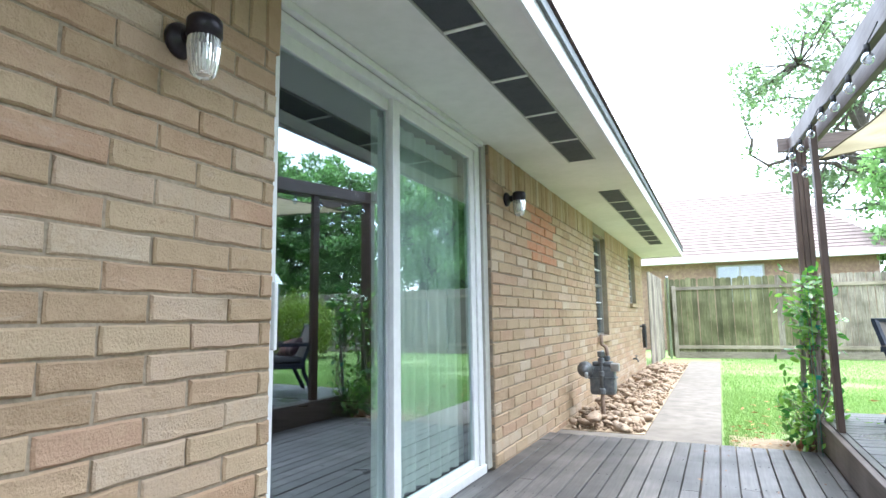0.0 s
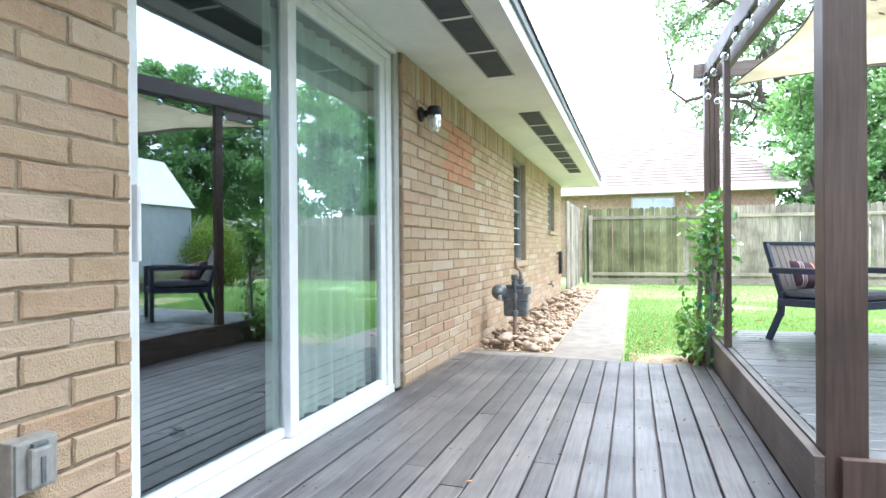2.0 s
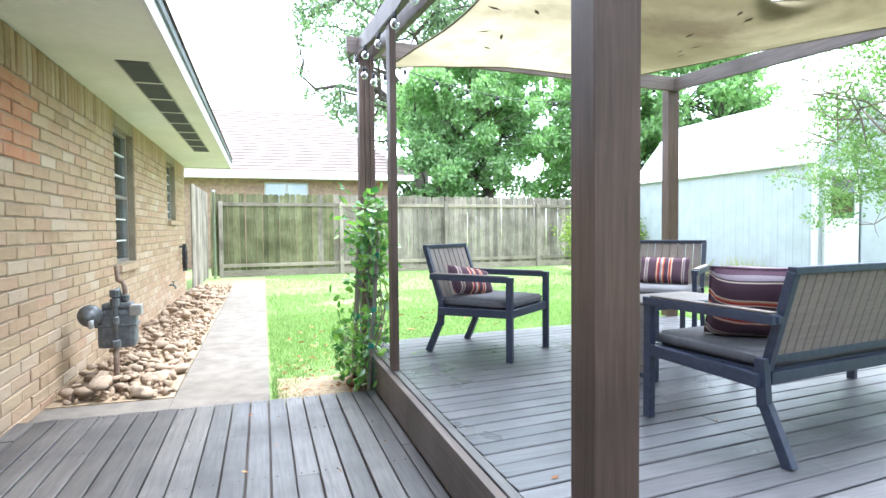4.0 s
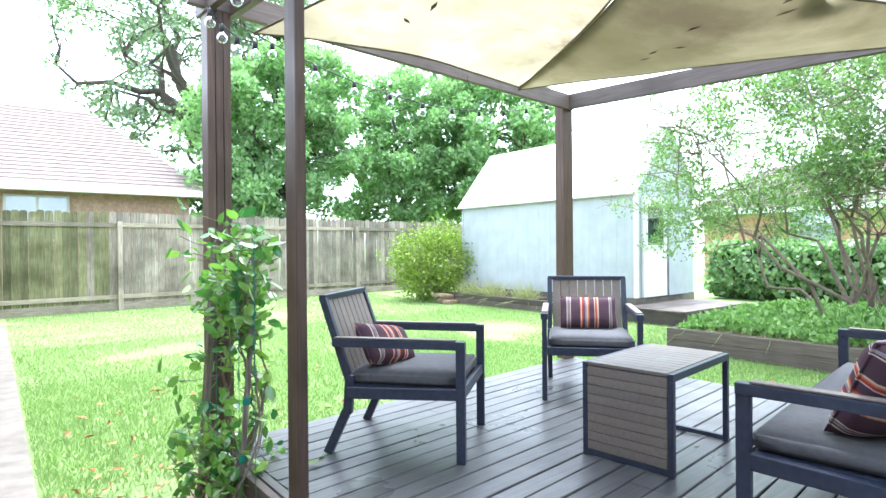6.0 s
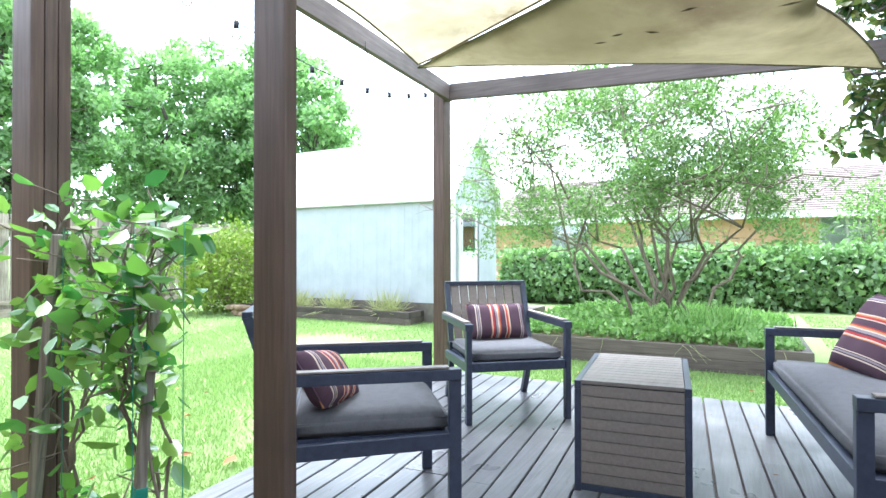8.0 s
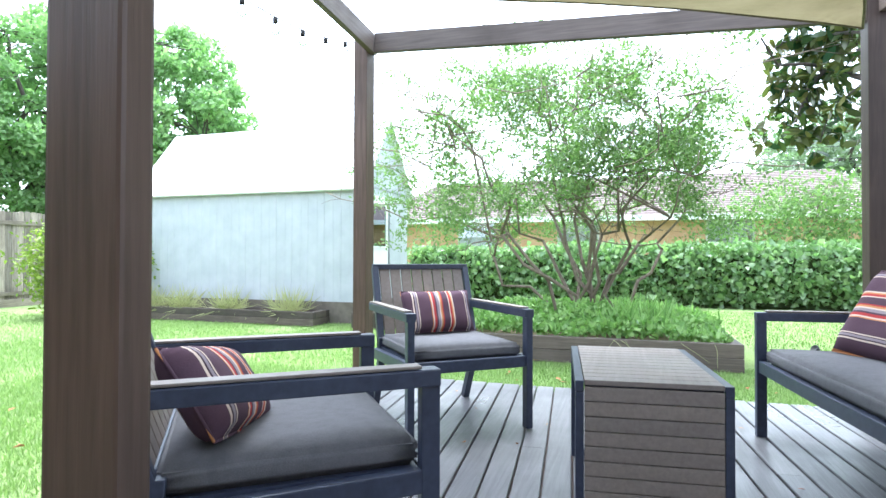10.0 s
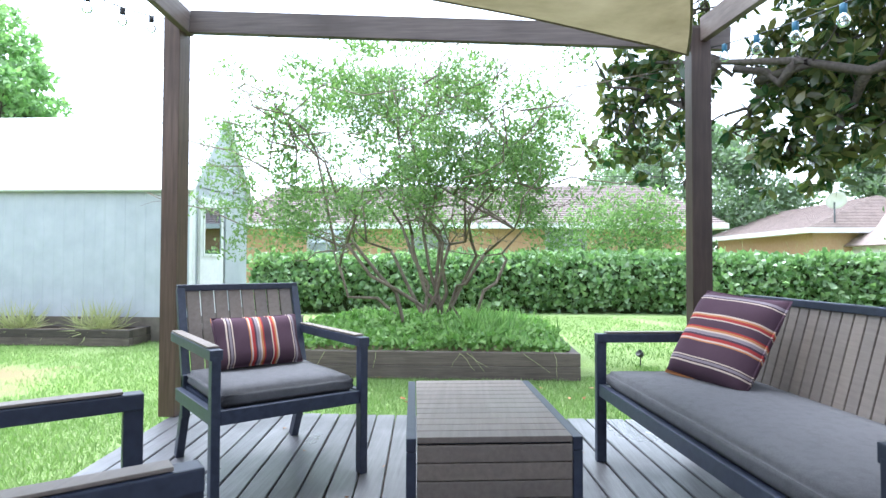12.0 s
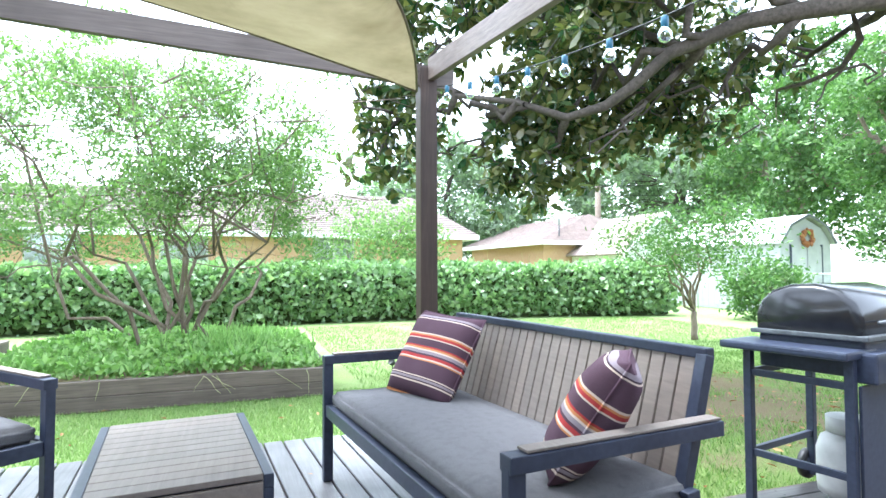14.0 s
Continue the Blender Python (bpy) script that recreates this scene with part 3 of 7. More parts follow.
beam((4.03, 2.80, zb(2.80)), (4.02, 5.965, zb(5.965)), M_BEAM)
beam((0.985, 2.50, 2.36), (4.005, 2.955, 2.40), M_BEAM_X)

# ---- furniture on the raised deck ----
def striped(name, axis, seed):
    """Woven stripes: plum ground with cream, orange, red and grey bands."""
    m, N, L, b = mat(name, 0.95, 0, 0.15)
    tc = N.new("ShaderNodeTexCoord")
    sp = N.new("ShaderNodeSeparateXYZ")
    L.new(tc.outputs["Object"], sp.inputs[0])
    mr = node(m, "ShaderNodeMapRange")
    mr.inputs[1].default_value, mr.inputs[2].default_value = -0.21, 0.21
    L.new(sp.outputs["xyz".index(axis)], mr.inputs[0])
    plum, cream, orange, red, grey, dark = (0.085, 0.050, 0.070), (0.58, 0.47, 0.40), (0.48, 0.21, 0.09), (0.36, 0.05, 0.05), (0.26, 0.22, 0.25), (0.055, 0.035, 0.048)
    bands = ((0, orange), (0.025, plum), (0.13, cream), (0.145, dark), (0.16, grey), (0.18, dark), (0.19, cream), (0.20, plum), (0.36, orange), (0.375, cream), (0.39, red), (0.42, plum), (0.44, grey), (0.47, cream), (0.485, orange), (0.505, red), (0.52, plum), (0.60, cream), (0.61, red), (0.64, orange), (0.655, cream), (0.67, plum), (0.85, cream), (0.86, dark), (0.875, grey), (0.90, plum))
    c = None
    r = N.new("ShaderNodeValToRGB")
    r.color_ramp.interpolation = "CONSTANT"
    e = r.color_ramp.elements
    while len(e) < len(bands):
        e.new(0.5)
    for el, (p, col) in zip(e, bands):
        el.position, el.color = p, (*col, 1)
    L.new(mr.outputs[0], r.inputs[0])
    v = coords(m)
    weave = noise_out(m, v, 260, 3, 0.7)
    c = mixed(m, r.outputs[0], (0.5, 0.5, 0.5), ramp(m, weave, ((0.35, (0, 0, 0)), (0.8, (0.35, 0.35, 0.35)))), "MULTIPLY")
    L.new(c, b.inputs["Base Color"])
    bumped(m, b, weave, 0.4, 0.003)
    return m


M_STRIPE_X = striped("striped_cloth_across", "x", 1)
M_STRIPE_Y = striped("striped_cloth_along", "y", 2)


def pillow_mesh(w, h, d):
    """A stuffed pillow in the xy plane with pinched corners and soft creases."""
    b = bmesh.new()
    n = 16
    grid = {}
    for s in (1, -1):
        for i in range(n + 1):
            for j in range(n + 1):
                u, v = 2 * i / n - 1, 2 * j / n - 1
                edge = i in (0, n) or j in (0, n)
                if edge and s < 0:
                    grid[(s, i, j)] = grid[(1, i, j)]
                    continue
                puff = (max(0.0, (1 - u ** 4) * (1 - v ** 4))) ** 0.55
                pin = 1 - 0.07 * (1 - abs(u * v)) * (abs(u) ** 3 + abs(v) ** 3) / 2
                z = s * d / 2 * puff * (1 + 0.12 * noise.noise(Vector((u * 1.7, v * 1.7, s * 3.1))))
                grid[(s, i, j)] = b.verts.new((u * w / 2 * (pin if abs(v) < 1 else 1) * (0.97 + 0.03 * v * v), v * h / 2 * (0.95 + 0.05 * u * u), z))
    for s in (1, -1):
        for i in range(n):
            for j in range(n):
                q = [grid[(s, i, j)], grid[(s, i + 1, j)], grid[(s, i + 1, j + 1)], grid[(s, i, j + 1)]]
                b.faces.new(q if s > 0 else q[::-1])
    return b


def pillow(w, h, d, m, material, label, group=""):
    ob = thing("throw_pillow", label, "pillow", m, group)
    part("cover", pillow_mesh(w, h, d), material, ob, smooth=True)
    b = bmesh.new()
    e = 0.985
    pts = [(-w / 2 * e, -h / 2 * e, 0), (w / 2 * e, -h / 2 * e, 0), (w / 2 * e, h / 2 * e, 0), (-w / 2 * e, h / 2 * e, 0)]
    for p, q in zip(pts, pts[1:] + pts[:1]):
        p, q = Vector(p), Vector(q)
        mid = (p + q) / 2 * 0.955
        tube(b, [p, p.lerp(mid, 0.5) * 1.0, mid, mid.lerp(q, 0.5), q], 0.004, 6)
    part("piping", b, material, ob, smooth=True)
    return ob


def cushion_mesh(w, dp, t):
    b = boxed(-w / 2, w / 2, -dp / 2, dp / 2, 0, t)
    bmesh.ops.subdivide_edges(b, edges=b.edges[:], cuts=5, use_grid_fill=True)
    for v in b.verts:
        u, s = v.co.x / (w / 2), v.co.y / (dp / 2)
        k = (1 - abs(u) ** 6) * (1 - abs(s) ** 6)
        if v.co.z > t * 0.5:
            v.co.z += 0.015 * k + 0.004 * noise.noise(v.co * 9)
        rim = abs(v.co.z - t / 2) / (t / 2)
        v.co.x *= 1 - 0.018 * rim
        v.co.y *= 1 - 0.022 * rim
    bmesh.ops.bevel(b, geom=[e for e in b.edges if e.calc_face_angle(0) > 0.9], offset=0.014, segments=2, affect="EDGES")
    return b


def seat_frame_parts(ob, W, inset, top, lean=-0.361):
    """Dark metal frame chair or sofa: front is +y, origin on the floor under the middle."""
    hw = W / 2
    back_leg = 0.02
    for s in (-1, 1):
        x = s * (hw - 0.022)
        b = bmesh.new(); bar(b, (x, 0.318, 0.0), (x, 0.318, 0.560), 0.034, 0.045, up=(0, 1, 0))
        part("front_leg", b, M_METAL_DARK, ob)
        b = bmesh.new()
        xb = s * (hw - 0.05)
        bar(b, (xb, -0.375, 0.0), (xb, -0.272, 0.22), 0.036, 0.045, up=(0, 1, 0))
        bar(b, (xb, -0.267, 0.205), (xb, -0.252, 0.40), 0.036, 0.045, up=(0, 1, 0))
        part("back_leg", b, M_METAL_DARK, ob)
        a = bmesh.new(); bar(a, (x, -0.33, 0.565), (x, 0.340, 0.565), 0.048, 0.04)
        arm = part("armrest", a, M_METAL_DARK, ob)
        a = boxed(x - 0.021, x + 0.021, -0.32, 0.295, 0.587, 0.594, bevel=0.002)
        part("arm_pad", a, M_SLAT, arm, "taupe composite strip on the armrest")
        b = bmesh.new(); bar(b, (x * 1.0, -0.262, 0.315), (x, 0.31, 0.330), 0.03, 0.055)
        part("side_rail", b, M_METAL_DARK, ob)
        b = bmesh.new()
        xu = s * (hw - inset)
        bar(b, (xu, -0.245, 0.33), (xu, lean + 0.001, top - 0.005), 0.036, 0.036, up=(0, 1, 0))
        part("back_upright", b, M_METAL_DARK, ob)
        b = bmesh.new(); bar(b, (xb, -0.325, 0.563), (x, -0.325, 0.563), 0.03, 0.03)
        part("arm_bracket", b, M_METAL_DARK, ob)
    b = bmesh.new(); bar(b, (-hw + 0.04, 0.318, 0.330), (hw - 0.04, 0.318, 0.330), 0.03, 0.055)
    part("front_rail", b, M_METAL_DARK, ob)
    b = bmesh.new(); bar(b, (-hw + 0.08, -0.262, 0.32), (hw - 0.08, -0.262, 0.32), 0.03, 0.05)
    part("rear_rail", b, M_METAL_DARK, ob)
    b = bmesh.new(); bar(b, (-hw + inset - 0.015, lean, top), (hw - inset + 0.015, lean, top), 0.036, 0.03)
    part("top_rail", b, M_METAL_DARK, ob)
    b = bmesh.new(); bar(b, (-hw + inset + 0.018, -0.262, 0.395), (hw - inset - 0.018, -0.262, 0.395), 0.024, 0.03)
    part("lower_back_rail", b, M_METAL_DARK, ob)
    inner = W - 2 * inset - 0.042
    n = max(3, round(inner / (0.068 if W < 1 else 0.055)))
    st = inner / n
    for k in range(n):
        x = -inner / 2 + (k + 0.5) * st
        b = bmesh.new(); bar(b, (x, -0.262, 0.405), (x, lean + 0.004, top - 0.015), st - 0.006, 0.014, 0.003, up=(0, 1, 0))
        part("back_slat", b, M_SLAT, ob, "" if k else "taupe composite slat")
    part("seat_panel", boxed(-hw + 0.045, hw - 0.045, -0.25, 0.30, 0.338, 0.352), M_METAL_DARK, ob)
    return ob


def lounge_chair(m, label):
    ob = thing("patio_chair", label, "chair", m, "patio chairs round the low table")
    seat_frame_parts(ob, 0.66, 0.05, 0.785, -0.395)
    part("seat_cushion", cushion_mesh(0.565, 0.565, 0.066), M_CUSHION, ob, "charcoal woven seat cushion", smooth=True).location = (0, 0.025, 0.352)
    return ob


ch_back = lounge_chair(pose(3.227, 5.183, UP, rz=130), "dark metal patio chair with taupe slatted back and charcoal cushion")
ch_front = copy_thing(ch_back, pose(1.655, 5.152, UP, rz=-141))
sofa = thing("patio_sofa", "dark metal patio loveseat with slatted back and long charcoal cushion", "sofa", pose(2.632, 3.266, UP, rz=6.5))
seat_frame_parts(sofa, 1.646, 0.078, 0.752)
part("seat_cushion", cushion_mesh(1.54, 0.575, 0.07), M_CUSHION, sofa, "long charcoal woven seat cushion", smooth=True).location = (0, 0.025, 0.352)

# pillows
def on(ob, m):
    return ob.matrix_basis @ m
pillow(0.40, 0.24, 0.13, on(ch_back, pose(0.0, -0.12, 0.545, 64, 0, 180)), M_STRIPE_X, "striped plum and orange lumbar pillow leaning on a chair back", "striped pillows")
pillow(0.40, 0.24, 0.13, on(ch_front, pose(0.05, -0.135, 0.515, 54, 10, 160)), M_STRIPE_X, "striped plum and orange lumbar pillow leaning on a chair back", "striped pillows")
pillow(0.42, 0.42, 0.15, on(sofa, pose(0.48, -0.09, 0.60, 58, 3, 196)), M_STRIPE_Y, "square plum pillow with orange stripes propped on the sofa", "striped pillows")
def leaning(x, y, z, top, face):
    """A pillow whose side edges run along top and whose front looks along face."""
    h = Vector(top).normalized()
    n = Vector(face)
    n = (n - h * n.dot(h)).normalized()
    return Matrix.Translation((x, y, z)) @ Matrix((h.cross(n), h, n)).transposed().to_4x4()
pillow(0.35, 0.38, 0.16, on(sofa, leaning(-0.605, -0.075, 0.59, (-0.37, -0.40, 0.84), (0.6, 0.6, 0.53))), M_STRIPE_Y, "square plum pillow with orange stripes, tilted against the sofa arm", "striped pillows")

# low table: slatted top and one slatted end, open frame at the other end
TX0, TX1, TY0, TY1, TH = 2.192, 2.890, 4.010, 4.466, 0.465
table = thing("coffee_table", "low taupe slatted coffee table with a dark metal frame", "table", pose((TX0 + TX1) / 2, (TY0 + TY1) / 2, UP, rz=6.2))
w, d = (TX1 - TX0) / 2, (TY1 - TY0) / 2
for sy in (-1, 1):
    b = bmesh.new(); bar(b, (-w, sy * (d - 0.013), TH - 0.02), (w, sy * (d - 0.013), TH - 0.02), 0.026, 0.035, 0.003)
    part("top_rail", b, M_METAL_DARK, table)
    for sx in (-1, 1):
        b = bmesh.new(); bar(b, (sx * (w - 0.014), sy * (d - 0.013), 0.0), (sx * (w - 0.014), sy * (d - 0.013), TH - 0.038), 0.028, 0.026, 0.003, up=(0, 1, 0))
        part("leg", b, M_METAL_DARK, table)
for sx in (-1, 1):
    b = bmesh.new(); bar(b, (sx * (w - 0.014), -d + 0.027, 0.018), (sx * (w - 0.014), d - 0.027, 0.018), 0.026, 0.026, 0.003)
    part("foot_rail", b, M_METAL_DARK, table)
n = 12
for k in range(n):
    x0 = -w + k * 2 * w / n
    part("top_slat", boxed(x0 + 0.001, x0 + 2 * w / n - 0.002, -d + 0.028, d - 0.028, TH - 0.016, TH, bevel=0.002), M_SLAT, table, "" if k else "taupe composite slat")
part("end_backing", boxed(-w + 0.0135, -w + 0.017, -d + 0.028, d - 0.028, 0.033, TH - 0.0168), M_METAL_DARK, table)
part("top_backing", boxed(-w + 0.018, w - 0.002, -d + 0.028, d - 0.028, TH - 0.020, TH - 0.0165), M_METAL_DARK, table)
n = 9
for k in range(n):
    z0 = 0.035 + k * (TH - 0.055) / n
    part("end_slat", boxed(-w - 0.001, -w + 0.013, -d + 0.028, d - 0.028, z0 + 0.001, z0 + (TH - 0.055) / n - 0.002, bevel=0.002), M_SLAT, table)

# gas grill, seen end on
grill = thing("gas_grill", "black gas grill with domed lid and side shelf on wheels", "grill", pose(2.947, 1.555, LOW, rz=-168))
gw = 0.47
def gpart(name, a, mt, bev=0.004, label="", parent=None):
    return part(name, boxed(*a, bevel=bev), mt, parent or grill, label)
for x, y in ((0.0, 0.0), (gw, 0.0), (0.0, 0.62), (gw, 0.62)):
    gpart("leg", (x - 0.02, x + 0.02, y - 0.02, y + 0.02, 0.0 if x > 0 or y < 0.1 else 0.03, 0.80), M_METAL_DARK)
for z in (0.25, 0.66):
    gpart("end_bar", (0.02, gw - 0.02, -0.012, 0.012, z, z + 0.035), M_METAL_DARK)
    gpart("side_bar", (-0.012, 0.012, 0.02, 0.60, z, z + 0.035), M_METAL_DARK)
gpart("side_shelf", (-0.10, gw + 0.03, -0.10, 0.20, 0.80, 0.84), M_METAL_DARK, 0.012, "dark side shelf")
gpart("front_panel", (gw + 0.02, gw + 0.035, 0.02, 0.62, 0.12, 0.68), M_METAL_DARK, 0.004)
cp = gpart("control_panel", (gw - 0.02, gw + 0.09, 0.04, 0.66, 0.69, 0.83), M_METAL_DARK, 0.012)
for y in (0.18, 0.36, 0.54):
    b = bmesh.new()
    lathe(b, ((0.032, 0), (0.032, 0.006), (0.022, 0.010), (0.020, 0.03), (0.014, 0.033)), 16, pose(gw + 0.091, y, 0.765, 0, 90, 0))
    part("knob", b, M_BLACK, cp, "round black knob", True)
    for a in range(7):
        t = radians(-120 + a * 40)
        gpart("dial_mark", (gw + 0.0905, gw + 0.0925, y + 0.046 * math.sin(t) - 0.003, y + 0.046 * math.sin(t) + 0.003, 0.765 + 0.046 * math.cos(t) - 0.003, 0.765 + 0.046 * math.cos(t) + 0.003), M_WHITE, 0, "", cp)
b = bmesh.new()
prof = [(0.0, 0.0), (0.0, 0.08), (0.03, 0.15), (0.09, 0.205), (0.18, 0.235), (0.30, 0.24), (0.40, 0.215), (0.47, 0.15), (0.50, 0.07), (0.50, 0.0)]
rings = []
for i, (y, s) in enumerate(((0.08, 0.90), (0.10, 0.97), (0.13, 1.0), (0.64, 1.0), (0.67, 0.97), (0.69, 0.90))):
    rings.append([b.verts.new((-0.015 + 0.25 + (p - 0.25) * s, y, 0.90 + q * s)) for p, q in prof])
for r0, r1 in zip(rings, rings[1:]):
    for i in range(len(prof)):
        j = (i + 1) % len(prof)
        b.faces.new((r0[i], r0[j], r1[j], r1[i]))
b.faces.new(rings[0]); b.faces.new(rings[-1][::-1])
bmesh.ops.recalc_face_normals(b, faces=b.faces[:])
M_LID = simple("glossy_black_enamel", (0.02, 0.021, 0.024), (0.035, 0.036, 0.04), 8, 0.18, 0.3, bump=0.01)
lid = part("lid", b, M_LID, grill, "glossy black domed lid", True)
b = bmesh.new(); tube(b, [(0.53, 0.15, 0.96), (0.545, 0.2, 0.965), (0.545, 0.57, 0.965), (0.53, 0.62, 0.96)], 0.011, 8)
part("lid_handle", b, M_GREY_METAL, lid, "", True)
gpart("rim", (-0.03, 0.515, 0.07, 0.70, 0.875, 0.90), M_GREY_METAL, 0.006)
gpart("firebox", (0.0, 0.49, 0.10, 0.67, 0.70, 0.875), M_METAL_DARK, 0.015)
for x in (0.0,):
    b = bmesh.new(); lathe(b, ((0.055, -0.02), (0.082, -0.018), (0.085, 0), (0.082, 0.018), (0.055, 0.02)), 24, pose(-0.03, 0.62, 0.085, 0, 90, 0))
    wh = part("wheel", b, M_BLACK, grill, "", True)
    b = bmesh.new(); lathe(b, ((0.03, -0.024), (0.05, -0.022), (0.05, 0.022), (0.03, 0.024)), 16, pose(-0.03, 0.62, 0.085, 0, 90, 0))
    part("hub", b, M_METAL_DARK, wh, "", True)
tank = thing("propane_tank", "pale grey propane cylinder standing under the grill", "gas cylinder", grill.matrix_basis @ pose(0.27, 0.44, 0.0))
b = bmesh.new(); lathe(b, ((0.10, 0), (0.10, 0.03), (0.145, 0.05), (0.15, 0.09), (0.15, 0.27), (0.13, 0.33), (0.07, 0.37), (0.03, 0.38)), 28)
M_TANK = simple("pale_tank_paint", (0.52, 0.52, 0.52), (0.62, 0.62, 0.62), 14, 0.45, bump=0.04)
part("body", b, M_TANK, tank, "", True)
b = bmesh.new(); lathe(b, ((0.10, 0.36), (0.105, 0.36), (0.105, 0.44), (0.10, 0.44)), 24)
part("collar", b, M_TANK, tank, "", True)
b = bmesh.new(); lathe(b, ((0.02, 0.38), (0.02, 0.41), (0.028, 0.415), (0.028, 0.435), (0.015, 0.44)), 12)
part("valve", b, M_GREY_METAL, tank, "", True)


# ---- shade sails ----
def sail_material(name, lo, hi, through_light, patches=()):
    m, N, L, b = mat(name, 0.9, 0, 0.15)
    v = world_coords(m)
    c = ramp(m, noise_out(m, v, 2.2, 5, 0.6), ((0.3, lo), (0.7, hi)))
    broad = noise_out(m, v, 0.75, 4, 0.6, 0.4)
    c = mixed(m, c, (0.10, 0.085, 0.04), ramp(m, broad, ((0.46, (0, 0, 0)), (0.66, (0.6, 0.6, 0.6)))))
    st = noise_out(m, v, 1.3, 5, 0.7, 0.5)
    c = mixed(m, c, (0.12, 0.085, 0.045), ramp(m, st, ((0.56, (0, 0, 0)), (0.74, (0.75, 0.75, 0.75)))))
    # local patches: real stains, and shade painted into the cloth
    for place, r, stain, share in patches:
        g = N.new("ShaderNodeNewGeometry")
        dv = N.new("ShaderNodeVectorMath")
        dv.operation = "DISTANCE"
        dv.inputs[1].default_value = place
        L.new(g.outputs["Position"], dv.inputs[0])
        wob = N.new("ShaderNodeMath")
        wob.operation = "MULTIPLY_ADD"
        wob.inputs[1].default_value = 0.7
        L.new(noise_out(m, v, 4, 6, 0.7), wob.inputs[0])
        L.new(dv.outputs["Value"], wob.inputs[2])
        c = mixed(m, c, stain, worn(m, wob.outputs[0], 0.35 * r + 0.3, r + 0.4, share))
    f = noise_out(m, v, 45, 4, 0.7)
    c = mixed(m, c, (0.22, 0.17, 0.09), ramp(m, f, ((0.62, (0, 0, 0)), (0.75, (0.5, 0.5, 0.5)))))
    L.new(c, b.inputs["Base Color"])
    bumped(m, b, noise_out(m, v, 400, 2), 0.2, 0.002)
    t = node(m, "ShaderNodeBsdfTranslucent")
    L.new(c, t.inputs["Color"])
    x = N.new("ShaderNodeMixShader")
    x.inputs[0].default_value = through_light
    L.new(b.outputs[0], x.inputs[1])
    L.new(t.outputs[0], x.inputs[2])
    L.new(x.outputs[0], N["Material Output"].inputs[0])
    return m


M_SAIL = sail_material("shade_cloth", (0.33, 0.285, 0.185), (0.43, 0.375, 0.26), 0.44)
# base darkened for shade; first patch paints the other sail's shadow, second a stain
M_SAIL_SHADED = sail_material("stained_shaded_sail_cloth", (0.17, 0.14, 0.075), (0.31, 0.265, 0.16), 0.27,
                           (((2.65, 4.65, 2.35), 0.7, (0.13, 0.11, 0.055), 0.75), ((2.4, 3.95, 2.27), 0.3, (0.10, 0.075, 0.045), 0.7)))


def sail(corners, bow, sag, label, cloth):
    """A triangular cloth with hollow edges, a hem cord and sagging middle."""
    A, B, C = (Vector(c) for c in corners)
    cen = (A + B + C) / 3
    ob = thing("shade_sail", label, "shade sail", None, "shade sails under the pergola")
    n = 26
    def at(a, b, c):
        p = A * a + B * b + C * c
        pull = Vector((0, 0, 0))
        for (u, w, k) in ((a, b, bow[0]), (b, c, bow[1]), (c, a, bow[2])):
            e = 4 * u * w * (u + w) ** 2
            pull += (cen - p) * (k * e)
        p += pull
        p.z -= sag * (27 * a * b * c) + 0.012 * noise.noise(p * 2.3)
        return p
    b = bmesh.new()
    idx = {}
    for i in range(n + 1):
        for j in range(n + 1 - i):
            idx[(i, j)] = b.verts.new(at(i / n, j / n, 1 - (i + j) / n))
    for i in range(n):
        for j in range(n - i):
            b.faces.new((idx[(i, j)], idx[(i + 1, j)], idx[(i, j + 1)]))
            if i + j < n - 1:
                b.faces.new((idx[(i + 1, j)], idx[(i + 1, j + 1)], idx[(i, j + 1)]))
    part("cloth", b, cloth, ob, "", True)
    r = random.Random(len(label))
    # small dark pointed marks set just below the cloth
    for k in range(7):
        u, w = r.uniform(0.2, 0.6), r.uniform(0.15, 0.4)
        if u + w > 0.9:
            continue
        p = at(u, w, 1 - u - w)
        lf = bmesh.new()
        a = r.uniform(0, 6.28)
        L_ = r.uniform(0.03, 0.07)
        q = [lf.verts.new(p + Vector((math.cos(a) * x - math.sin(a) * y, math.sin(a) * x + math.cos(a) * y, -0.012 - 0.1 * abs(x * y)))) for x, y in ((-L_, 0), (0, -0.012), (L_, 0.006), (0, 0.014))]
        lf.faces.new(q)
        part("dark_mark", lf, M_SAIL_MARK, ob, "small dark mark just under the cloth")
    for q in (lambda s: (1 - s, s, 0), lambda s: (0, 1 - s, s), lambda s: (s, 0, 1 - s)):
        b = bmesh.new()
        tube(b, [at(*q(k / 24)) for k in range(25)], 0.007, 6)
        part("hem", b, M_HEM, ob, "", True)
    return ob


M_SAIL_MARK = simple("dark_sail_mark", (0.05, 0.03, 0.015), (0.10, 0.06, 0.03), 60, 0.9, bump=0.2)
M_HEM = simple("sail_hem", (0.12, 0.10, 0.06), (0.2, 0.17, 0.11), 60, 0.9, bump=0.2)
P_D, P_3, P_4, P_1 = (1.00, 5.70, 2.44), (3.10, 5.74, 2.48), (3.96, 3.06, 2.31), (1.02, 2.66, 2.34)
sail((P_D, (3.12, 5.75, 2.51), (1.03, 2.70, 2.46)), (0.16, -0.22, 0.30), -0.06, "pale beige shade sail stretched under the pergola", M_SAIL)
sail((P_3, P_4, P_1), (0.10, 0.80, 0.10), 0.12, "stained tan shade sail sagging under the pergola", M_SAIL_SHADED)

